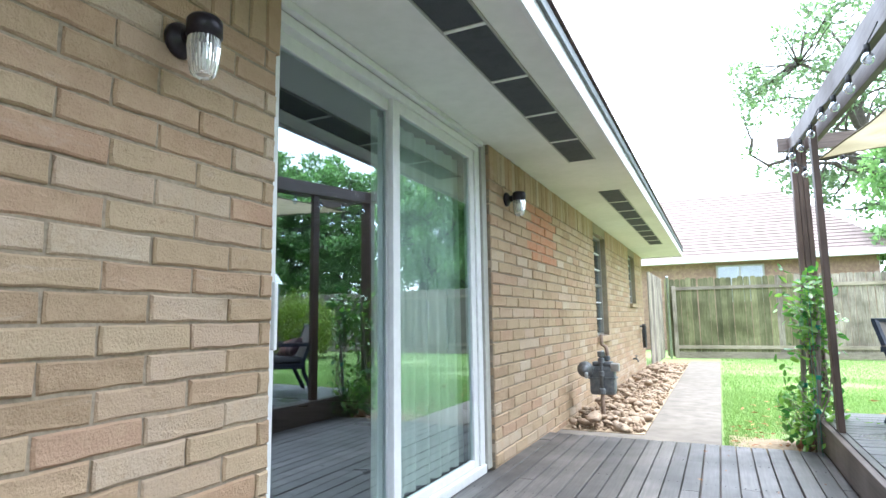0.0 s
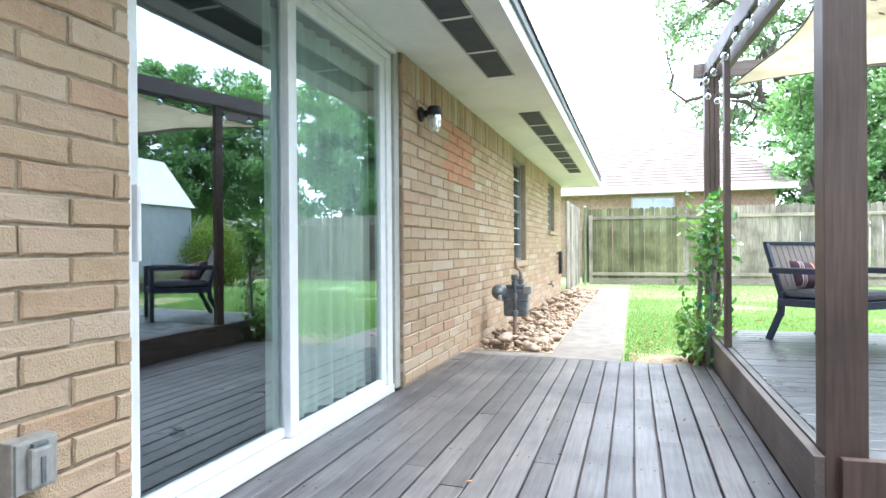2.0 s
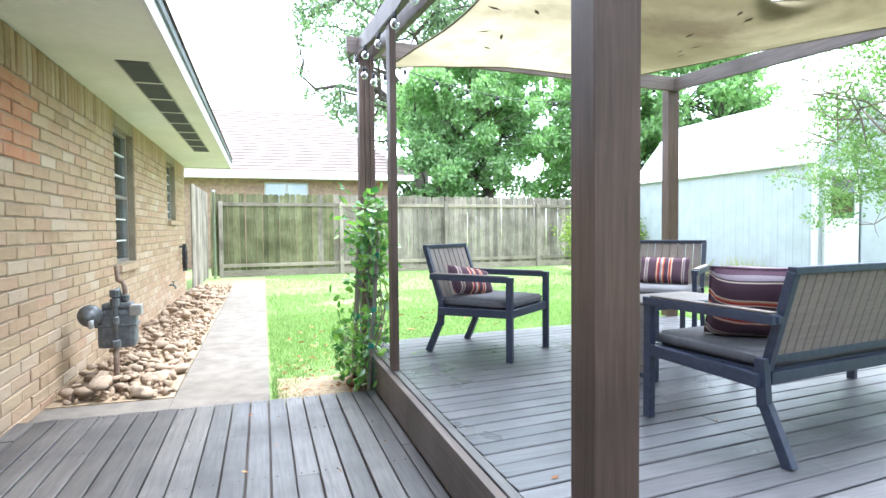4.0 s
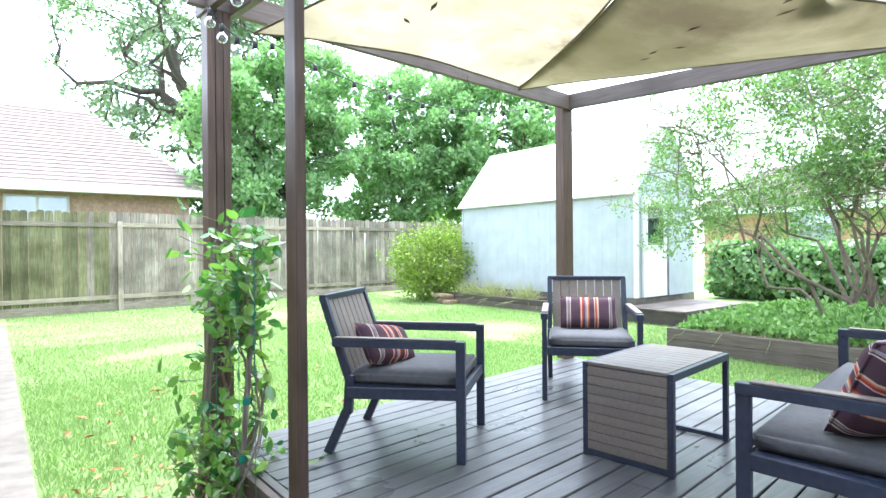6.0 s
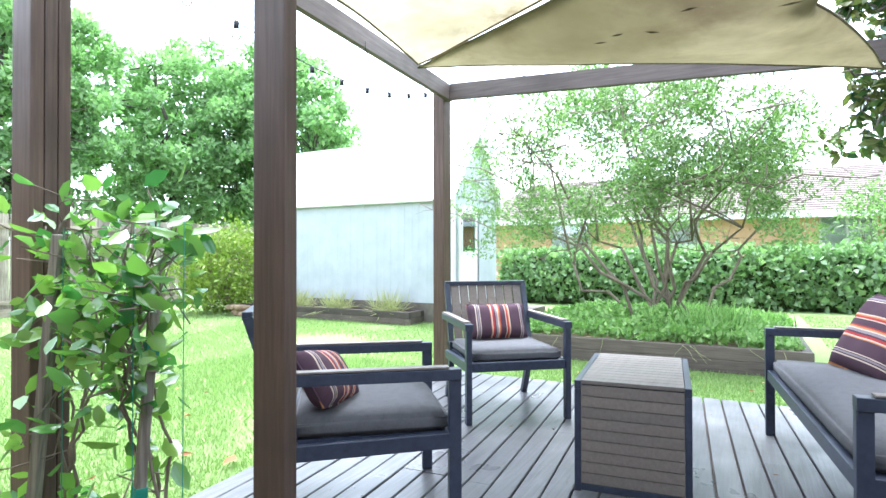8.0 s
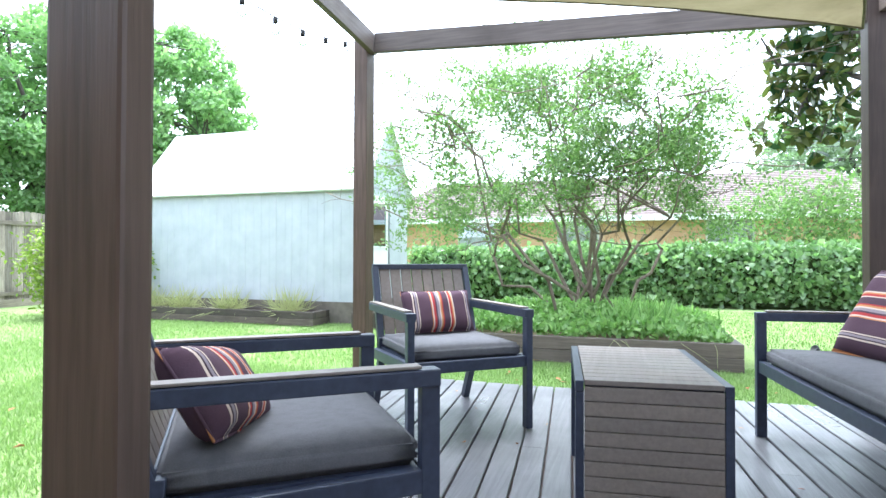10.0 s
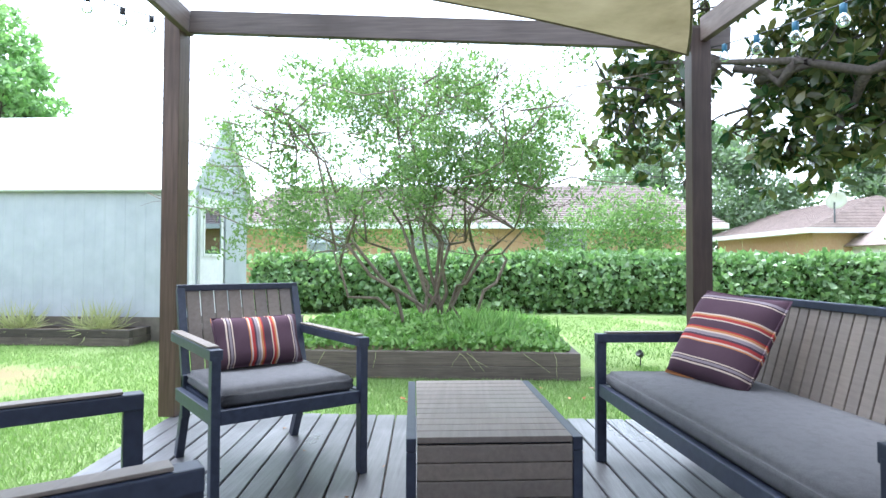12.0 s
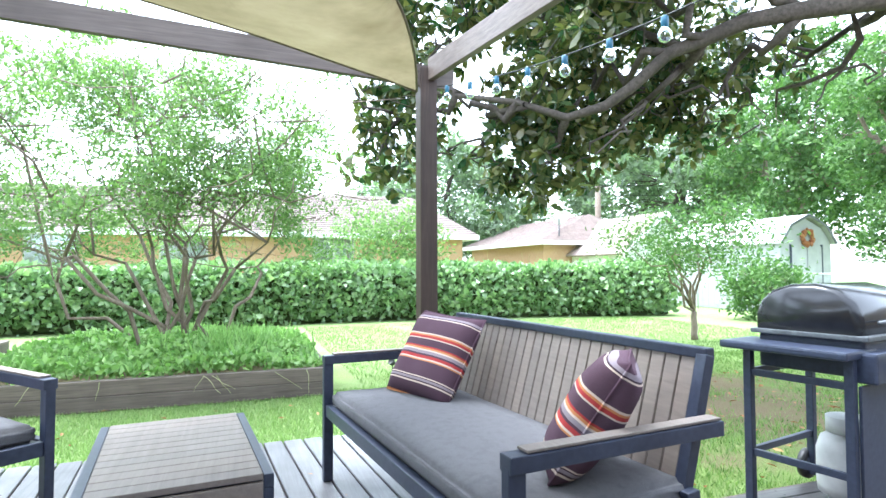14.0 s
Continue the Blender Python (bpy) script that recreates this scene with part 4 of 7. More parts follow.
# ---- fence ----
FENCE_Y = 17.4
fence = thing("fence", "weathered grey-brown timber fence with rails on the garden side", "fence", pose(0, FENCE_Y - 0.55, GROUND, rz=3.2))
FX0, FX1 = -1.25, 17.0
rnd = random.Random(5)
pm = []
for k in range(4):
    b = bmesh.new()
    h = 2.13 + 0.012 * k
    vs = [b.verts.new((x, y, z)) for y in (0, 0.016) for x, z in ((-0.068, 0.02), (0.068, 0.02), (0.068, h - 0.03), (0.04, h), (-0.04, h), (-0.068, h - 0.03))]
    b.faces.new(vs[:6]); b.faces.new(vs[6:][::-1])
    for i in range(6):
        j = (i + 1) % 6
        b.faces.new((vs[j], vs[i], vs[6 + i], vs[6 + j]))
    me = bpy.data.meshes.new("picket")
    b.to_mesh(me); b.free()
    me.materials.append(M_FENCE)
    pm.append(me)
moss = []
for me in pm:
    mm = me.copy()
    mm.materials[0] = M_FENCE_MOSS
    moss.append(mm)
x = FX0
while x < FX1:
    o = new("picket", rnd.choice(pm if x > 1.6 + rnd.uniform(-0.4, 0.4) else moss))
    o.parent = fence
    o.location = (x + 0.07, rnd.uniform(-0.004, 0.004), rnd.uniform(-0.015, 0.01))
    o.rotation_euler = (0, radians(rnd.uniform(-0.5, 0.5)), 0)
    x += 0.143
for k in range(6):
    px = -1.0 + k * 3.09
    part("fence_post", boxed(px - 0.05, px + 0.05, -0.14, -0.042, -0.05, 1.95, bevel=0.006), M_FENCE, fence)
    for z in (0.24, 1.83):
        part("rail", boxed(px + 0.0, px + 3.08, -0.041, -0.004, z, z + 0.09, bevel=0.004), M_RAIL, fence)
    part("kickboard", boxed(px, px + 3.085, -0.036, -0.006, -0.02, 0.16, bevel=0.004), M_RAIL, fence)
# side run from the house corner and a galvanised gate post
side = thing("fence_return", "short weathered timber fence run closing off the side of the house", "fence", pose(-1.30, 0, GROUND))
yy = 13.3
k = 0
while yy < FENCE_Y - 0.75:
    o = new("picket", pm[k % 4])
    o.parent = side
    o.location = (0, yy + 0.07, 0)
    o.rotation_euler = (0, 0, radians(90))
    yy += 0.143
    k += 1
b = bmesh.new(); lathe(b, ((0.032, 0), (0.032, 2.15), (0.036, 2.15), (0.036, 2.2), (0.01, 2.21)), 14)
gp = mesh_object("gate_post", b, M_GREY_METAL, smooth=True)
gp.location = (-1.12, FENCE_Y - 1.05, GROUND)
tagged(gp, "galvanised steel gate post beside the timber fence", "gate post")

gp.data.materials[0] = M_ZINC

# ---- pale blue garden shed ----
SX, SY0, SY1, SB, SE, SR, SW = 9.0, 8.5, 13.3, 0.30, 2.30, 3.60, 2.1
shed = thing("garden_shed", "pale blue ribbed metal garden shed with white roof and door", "shed", pose(0, 0, 0))
n = 15
for k in range(n):
    y0 = SY0 + k * (SY1 - SY0) / n
    y1 = y0 + (SY1 - SY0) / n
    b = bmesh.new()
    prof = [(0.006, 0.0), (0.006, 0.22), (0.0, 0.25), (0.0, 0.31), (0.006, 0.34), (0.006, 0.66), (0.002, 0.69), (0.002, 0.75), (0.006, 0.78), (0.006, 1.0)]
    lo = [b.verts.new((SX + x, y0 + (y1 - y0) * u, SB)) for x, u in prof]
    hi = [b.verts.new((SX + x, y0 + (y1 - y0) * u, SE)) for x, u in prof]
    for i in range(len(prof) - 1):
        b.faces.new((lo[i + 1], lo[i], hi[i], hi[i + 1]))
    part("wall_panel", b, M_SHED, shed, "" if k else "pale blue ribbed metal wall panel")
part("core", boxed(SX + 0.03, SX + SW, SY0 + 0.02, SY1 - 0.02, SB, SE), M_SHED, shed)
for y in (SY0, SY1 - 0.03):
    b = bmesh.new()
    vs = [b.verts.new(p) for p in ((SX, y, SE), (SX + SW, y, SE), (SX + SW / 2, y, SR - 0.05), (SX, y + 0.03, SE), (SX + SW, y + 0.03, SE), (SX + SW / 2, y + 0.03, SR - 0.05))]
    b.faces.new(vs[:3]); b.faces.new(vs[3:][::-1])
    part("gable", b, M_SHED, shed)
b = bmesh.new()
bar(b, (SX - 0.10, (SY0 + SY1) / 2, SE - 0.10), (SX + SW / 2, (SY0 + SY1) / 2, SR), SY1 - SY0 + 0.16, 0.04)
part("roof", b, M_SHED_ROOF, shed)
b = bmesh.new()
bar(b, (SX + SW + 0.10, (SY0 + SY1) / 2, SE - 0.10), (SX + SW / 2, (SY0 + SY1) / 2, SR), SY1 - SY0 + 0.16, 0.04)
part("roof", b, M_SHED_ROOF, shed)
for y in (SY0 - 0.02, SY1 - 0.03):
    part("corner_trim", boxed(SX - 0.015, SX + 0.08, y, y + 0.05, SB, SE, bevel=0.004), M_WHITE if y < 9 else M_SHED, shed)
sd = part("door", boxed(SX + 0.22, SX + 1.02, SY0 - 0.03, SY0 + 0.02, SB, SB + 1.85, bevel=0.006), M_WHITE, shed, "white half-glazed shed door")
part("pane", boxed(SX + 0.32, SX + 0.92, SY0 - 0.034, SY0 - 0.031, SB + 0.95, SB + 1.7), M_GLASS, sd)
for a in ((SX + 0.30, SX + 0.94, SB + 0.92, SB + 0.96), (SX + 0.30, SX + 0.94, SB + 1.69, SB + 1.73), (SX + 0.30, SX + 0.34, SB + 0.96, SB + 1.69), (SX + 0.90, SX + 0.94, SB + 0.96, SB + 1.69)):
    part("glazing_frame", boxed(a[0], a[1], SY0 - 0.045, SY0 - 0.03, a[2], a[3], bevel=0.003), M_WHITE, sd)
part("screen_door", boxed(SX + 1.06, SX + 1.75, SY0 - 0.05, SY0 - 0.02, SB, SB + 1.85, bevel=0.006), M_SHED, shed)
part("base", boxed(SX + 0.0, SX + SW, SY0, SY1, GROUND - 0.02, SB), M_CONCRETE, shed)
step = thing("shed_step", "low dark timber platform in front of the shed door", "timber platform", pose(0, 0, 0))
part("frame", boxed(SX - 0.5, SX + 1.7, SY0 - 1.2, SY0 - 0.06, GROUND - 0.02, SB - 0.14, bevel=0.008), M_TIMBER, step)
for k in range(9):
    y = SY0 - 1.2 + k * 0.127
    part("plank", boxed(SX - 0.52, SX + 1.72, y, y + 0.12, SB - 0.14, SB - 0.11, bevel=0.004), M_TIMBER, step)


def timber_bed(name, label, x0, x1, y0, y1, z, rows, soil):
    t = thing(name, label, "raised bed", pose(0, 0, 0))
    h = (z - GROUND) / rows
    for r in range(rows):
        za = GROUND + r * h
        off = 0.006 * (r % 2)
        part("timber", boxed(x0 + off, x0 + 0.09 + off, y0, y1, za, za + h - 0.003, bevel=0.008), M_TIMBER, t)
        part("timber", boxed(x1 - 0.09, x1, y0, y1, za, za + h - 0.003, bevel=0.008), M_TIMBER, t)
        part("timber", boxed(x0 + 0.098, x1 - 0.092, y0 + off, y0 + 0.09 + off, za, za + h - 0.003, bevel=0.008), M_TIMBER, t)
        part("timber", boxed(x0 + 0.098, x1 - 0.092, y1 - 0.09 - off, y1 - off, za, za + h - 0.003, bevel=0.008), M_TIMBER, t)
    part("soil", boxed(x0 + 0.09, x1 - 0.092, y0 + 0.096, y1 - 0.096, GROUND - 0.02, z - 0.04), M_DIRT, t, "dark soil")
    return t


timber_bed("raised_bed", "long raised bed of dark weathered timbers round the myrtle", 6.55, 9.9, 3.18, 6.5, 0.22, 2, True)
timber_bed("shed_bed", "low timber edged bed along the shed wall", 8.45, 8.98, 9.1, 13.35, 0.17, 2, True)

# ---- neighbouring buildings ----
def roofed_house(name, label, x0, x1, y0, y1, eave, ridge, along, wall_mat, hip=0.0, over=0.5):
    h = thing(name, label, "house", pose(0, 0, 0))
    part("wall", boxed(x0, x1, y0, y1, GROUND, eave), wall_mat, h)
    n = 22
    xs, xe, ys, ye = x0 - over, x1 + over, y0 - over, y1 + over
    def slope(edge0, edge1, top0, top1):
        b = bmesh.new()
        prev = None
        for k in range(n + 1):
            t = k / n
            p, q = Vector(edge0).lerp(Vector(top0), t), Vector(edge1).lerp(Vector(top1), t)
            low = [b.verts.new(p), b.verts.new(q)]
            if prev:
                b.faces.new((prev[0], prev[1], low[1], low[0]))
            prev = low
            if k < n:
                up_ = [b.verts.new(p + Vector((0, 0, 0.03))), b.verts.new(q + Vector((0, 0, 0.03)))]
                b.faces.new((low[0], low[1], up_[1], up_[0]))
                prev = up_
        part("roof", b, M_SHINGLE, h, "weathered pinkish-grey shingles")
    c = [(xs, ys, eave), (xe, ys, eave), (xe, ye, eave), (xs, ye, eave)]
    if along == "x":
        r0, r1 = (xs + hip, (ys + ye) / 2, ridge), (xe - hip, (ys + ye) / 2, ridge)
        slope(c[0], c[1], r0, r1); slope(c[2], c[3], r1, r0); slope(c[1], c[2], r1, r1); slope(c[3], c[0], r0, r0)
    else:
        r0, r1 = ((xs + xe) / 2, ys + hip, ridge), ((xs + xe) / 2, ye - hip, ridge)
        slope(c[1], c[2], r0, r1); slope(c[3], c[0], r1, r0); slope(c[0], c[1], r0, r0); slope(c[2], c[3], r1, r1)
    for a in ((xs, xe, ys - 0.02, ys, eave - 0.16, eave + 0.02), (xs, xe, ye, ye + 0.02, eave - 0.16, eave + 0.02), (xs - 0.02, xs, ys, ye, eave - 0.16, eave + 0.02), (xe, xe + 0.02, ys, ye, eave - 0.16, eave + 0.02)):
        part("fascia", boxed(*a), M_TRIM, h, "cream painted fascia board")
    part("soffit", boxed(xs, xe, ys, ye, eave - 0.14, eave - 0.11), M_SOFFIT, h)
    return h


M_NB_BRICK = brick_material("neighbour_brick", ((0.20, 0.13, 0.10), (0.27, 0.18, 0.14)), True)
M_NB_BRICK2 = brick_material("tan_brick", ((0.36, 0.21, 0.12), (0.42, 0.26, 0.16)), True)
nb = roofed_house("neighbour_house", "brown brick bungalow with a pale shingle roof behind the fence", -9.0, 4.5, 20.6, 28.0, 2.95, 5.75, "x", M_NB_BRICK, 2.6)
for x0, x1 in ((0.1, 1.5),):
    wn = part("window", boxed(x0, x1, 20.56, 20.6, 1.5, 2.7, bevel=0.004), M_TRIM_GREY, nb)
    for a, c in ((x0 + 0.06, (x0 + x1) / 2 - 0.03), ((x0 + x1) / 2 + 0.03, x1 - 0.06)):
        part("pane", boxed(a, c, 20.552, 20.558, 1.56, 2.64), M_CLEAR, wn)
nb2 = roofed_house("neighbour_house", "long low tan brick house with a pale roof behind the hedge", 21.5, 29.0, -4.1, 13.5, 2.52, 4.45, "y", M_NB_BRICK2, 1.5)
for y0 in (0.2, 5.2, 9.0):
    wn = part("window", boxed(21.46, 21.5, y0, y0 + 1.5, 1.2, 2.4, bevel=0.004), M_TRIM_GREY, nb2)
    for a in (y0 + 0.06, y0 + 0.78):
        part("pane", boxed(21.452, 21.458, a, a + 0.66, 1.26, 2.34), M_CLEAR, wn)
nb3 = roofed_house("neighbour_house", "ochre brick house with a brown roof beyond the hedge", 22.0, 30.0, -13.5, -8.0, 2.4, 3.7, "x", M_NB_BRICK2, 1.2)

wg = thing("white_outbuilding", "white painted outbuilding with a brown roof beyond the hedge", "outbuilding", pose(0, 0, 0))
part("wall", boxed(18.5, 22.5, -12.8, -9.4, GROUND, 1.95), M_WHITE, wg)
b = bmesh.new()
q = [b.verts.new(p) for p in ((18.5, -12.8, 1.95), (18.5, -9.4, 1.95), (18.5, -11.1, 3.3), (22.5, -12.8, 1.95), (22.5, -9.4, 1.95), (22.5, -11.1, 3.3))]
b.faces.new(q[:3]); b.faces.new(q[3:][::-1]); b.faces.new((q[0], q[2], q[5], q[3])); b.faces.new((q[1], q[4], q[5], q[2]))
part("gable", b, M_WHITE, wg)
for s in (-1, 1):
    b = bmesh.new(); bar(b, (20.4, -11.1 + s * 2.0, 1.76), (20.4, -11.1, 3.37), 4.6, 0.06, 0)
    part("roof", b, M_SHINGLE, wg)
    b = bmesh.new(); bar(b, (18.08, -11.1 + s * 2.0, 1.74), (18.08, -11.1, 3.35), 0.03, 0.16, 0)
    part("bargeboard", b, M_TRIM, wg)

# white barn-roofed shed behind the chain-link fence
# white siding greyed so that its colour carries the wall's shade
M_BARN = simple("shaded_white_siding", (0.36, 0.37, 0.385), (0.46, 0.47, 0.485), 4, 0.7, bump=0.08, stain=(0.30, 0.31, 0.30))
M_BARN_ROOF = simple("grey_white_roof", (0.46, 0.47, 0.48), (0.58, 0.58, 0.58), 4, 0.6, bump=0.05, stain=(0.36, 0.37, 0.36))
barn = thing("storage_shed", "white sided barn-roofed storage shed with double doors", "shed", pose(0, 1.7, 0))
BX, BY0, BY1 = 12.7, -14.1, -12.1
x = BX
while x < 17.2:
    part("siding_board", boxed(x + 0.006, x + 0.24, BY1 - 0.03, BY1, GROUND, 1.96), M_BARN, barn)
    x += 0.245
part("core", boxed(BX + 0.03, 17.2, BY0, BY1 - 0.03, GROUND, 1.95), M_BARN, barn)
def gambrel(y0, y1, z0, z1):
    w = y1 - y0
    return ((y0, z0), (y0 + 0.18 * w, z0 + 0.62 * (z1 - z0)), (y0 + 0.5 * w, z1), (y1 - 0.18 * w, z0 + 0.62 * (z1 - z0)), (y1, z0))
g = gambrel(BY0, BY1, 1.95, 2.66)
b = bmesh.new()
f0 = [b.verts.new((BX, y, z)) for y, z in ((BY0, GROUND),) + g + ((BY1, GROUND),)]
b.faces.new(f0)
part("gable_wall", b, M_BARN, barn)
g = gambrel(BY0 - 0.1, BY1 + 0.1, 1.92, 2.74)
for p, q in zip(g, g[1:]):
    b = bmesh.new()
    vs = [b.verts.new(c) for c in ((BX - 0.12, p[0], p[1]), (17.3, p[0], p[1]), (17.3, q[0], q[1]), (BX - 0.12, q[0], q[1]))]
    fc = b.faces.new(vs)
    ex = bmesh.ops.extrude_face_region(b, geom=[fc])
    bmesh.ops.translate(b, verts=[v for v in ex["geom"] if isinstance(v, bmesh.types.BMVert)], vec=(0, 0, 0.04))
    part("roof", b, M_BARN_ROOF, barn)
    b = bmesh.new(); bar(b, (BX - 0.13, p[0], p[1] + 0.02), (BX - 0.13, q[0], q[1] + 0.02), 0.02, 0.07, 0)
    part("rake_trim", b, M_GREY_METAL, barn)
for y0, y1 in ((-13.7, -13.14), (-13.08, -12.52)):
    part("door", boxed(BX - 0.03, BX, y0, y1, 0.05, 1.85, bevel=0.005), M_BARN, barn)
for y0 in (-13.74, -12.5):
    part("door_trim", boxed(BX - 0.04, BX, y0, y0 + 0.05, 0.02, 1.9, bevel=0.003), M_METAL_DARK, barn)
b = bmesh.new()
for k in range(26):
    a = 2 * math.pi * k / 26
    r = 0.2 + 0.03 * math.sin(k * 2.3)
    lathe(b, ((0.0, -0.03), (0.06, -0.02), (0.075, 0.01), (0.0, 0.05)), 6, pose(BX - 0.07, -11.4 + r * math.cos(a), 2.1 + r * math.sin(a), k * 40, 90, k * 13))
wr = mesh_object("wreath", b, M_DRYLEAF)
tagged(wr, "dried brown and orange wreath hung on the shed gable", "wreath")

# chain-link fence
cl = thing("chain_link_fence", "grey chain-link fence with pipe posts at the garden end", "fence", pose(0, 0, GROUND))
for k in range(8):
    b = bmesh.new(); tube(b, [(15.0 - k * 1.3, -9.6 - k * 0.25, 0), (15.0 - k * 1.3, -9.6 - k * 0.25, 1.12)], 0.022, 8)
    part("post", b, M_ZINC, cl, "", True)
b = bmesh.new(); tube(b, [(15.0, -9.6, 1.12), (15.0 - 7 * 1.3, -9.6 - 7 * 0.25, 1.12)], 0.018, 8)
part("top_rail", b, M_ZINC, cl, "", True)
b = bmesh.new()
for k in range(150):
    for s in (-1, 1):
        u0 = k / 150 * 9.1
        u1 = u0 + s * 1.1
        if 0 <= u1 <= 9.1:
            bar(b, (15.0 - u0, -9.6 - u0 * 0.1923, 0.02), (15.0 - u1, -9.6 - u1 * 0.1923, 1.1), 0.003, 0.003, 0)
part("wire_mesh", b, M_ZINC, cl)

# ---- fixtures on the house wall ----
def jar_lamp(y, z, label):
    o = thing("wall_lamp", label, "wall lamp", pose(WALL_X, y, z), "jelly jar wall lamps")
    b = bmesh.new(); lathe(b, ((0.058, 0), (0.058, 0.014), (0.05, 0.024), (0.03, 0.034), (0.02, 0.05)), 24, pose(0.002, 0, 0.03, 0, 90, 0))
    part("backplate", b, M_LAMP, o, "", True)
    b = bmesh.new(); tube(b, [(0.03, 0, 0.03), (0.07, 0, 0.035), (0.10, 0, 0.035)], (0.028, 0.026, 0.024), 12)
    part("arm", b, M_LAMP, o, "", True)
    b = bmesh.new(); lathe(b, ((0.02, 0.085), (0.045, 0.08), (0.054, 0.068), (0.055, 0.02), (0.05, 0.018), (0.05, 0.01)), 28, pose(0.115, 0, 0))
    part("cap", b, M_LAMP, o, "", True)
    b = bmesh.new()
    prof = ((0.047, 0.015), (0.049, -0.02), (0.044, -0.07), (0.036, -0.105), (0.028, -0.112), (0.022, -0.104))
    sides = 56
    rings = []
    for r, h in prof:
        rings.append([b.verts.new(((r + (0.0016 if k % 2 else -0.0006)) * math.cos(2 * math.pi * k / sides), (r + (0.0016 if k % 2 else -0.0006)) * math.sin(2 * math.pi * k / sides), h)) for k in range(sides)])
    for r0, r1 in zip(rings, rings[1:]):
        for k in range(sides):
            b.faces.new((r0[k], r0[(k + 1) % sides], r1[(k + 1) % sides], r1[k]))
    b.faces.new(rings[-1])
    bmesh.ops.transform(b, matrix=pose(0.115, 0, 0), verts=b.verts[:])
    part("jar", b, M_RIBBED, o, "ribbed glass jar")
    b = bmesh.new(); lathe(b, ((0.012, 0.01), (0.014, -0.01), (0.024, -0.035), (0.026, -0.055), (0.018, -0.075), (0.004, -0.082)), 16, pose(0.115, 0, 0))
    part("bulb", b, M_WHITE, o, "", True)


M_LAMP = simple("aged_bronze", (0.016, 0.012, 0.018), (0.03, 0.024, 0.032), 60, 0.4, 0.4, bump=0.05)
m_, N_, L_, b_ = mat("ribbed_glass", 0.12, 0, 0.5)
b_.inputs["Base Color"].default_value = (0.86, 0.88, 0.86, 1)
b_.inputs["Transmission Weight"].default_value = 0.75
bumped(m_, b_, noise_out(m_, coords(m_, (60, 60, 4)), 3), 0.1, 0.002)
M_RIBBED = m_
jar_lamp(1.005, 1.935, "bronze wall lamp with a ribbed clear glass jar")
jar_lamp(4.14, 2.0, "bronze wall lamp with a ribbed clear glass jar")

# weatherproof outlet box
o = thing("outlet_box", "grey weatherproof outlet cover on the brick wall", "outlet", pose(WALL_X, 1.10, 0.43))
M_BOX = simple("grey_cast_box", (0.26, 0.255, 0.235), (0.36, 0.35, 0.33), 40, 0.5, 0.3, bump=0.1)
part("box", boxed(0.0, 0.055, -0.06, 0.06, -0.075, 0.065, bevel=0.005), M_BOX, o)
part("cover", boxed(0.055, 0.064, -0.055, 0.055, -0.07, 0.06, bevel=0.003), M_BOX, o)
part("flap", boxed(0.064, 0.085, -0.03, 0.03, -0.06, 0.045, bevel=0.008), M_BOX, o, "raised hinged flap")
part("latch", boxed(0.085, 0.09, -0.006, 0.006, -0.05, 0.02, bevel=0.002), M_GREY_METAL, o)
part("hinge", boxed(0.064, 0.08, -0.02, 0.02, 0.045, 0.056, bevel=0.003), M_GREY_METAL, o)

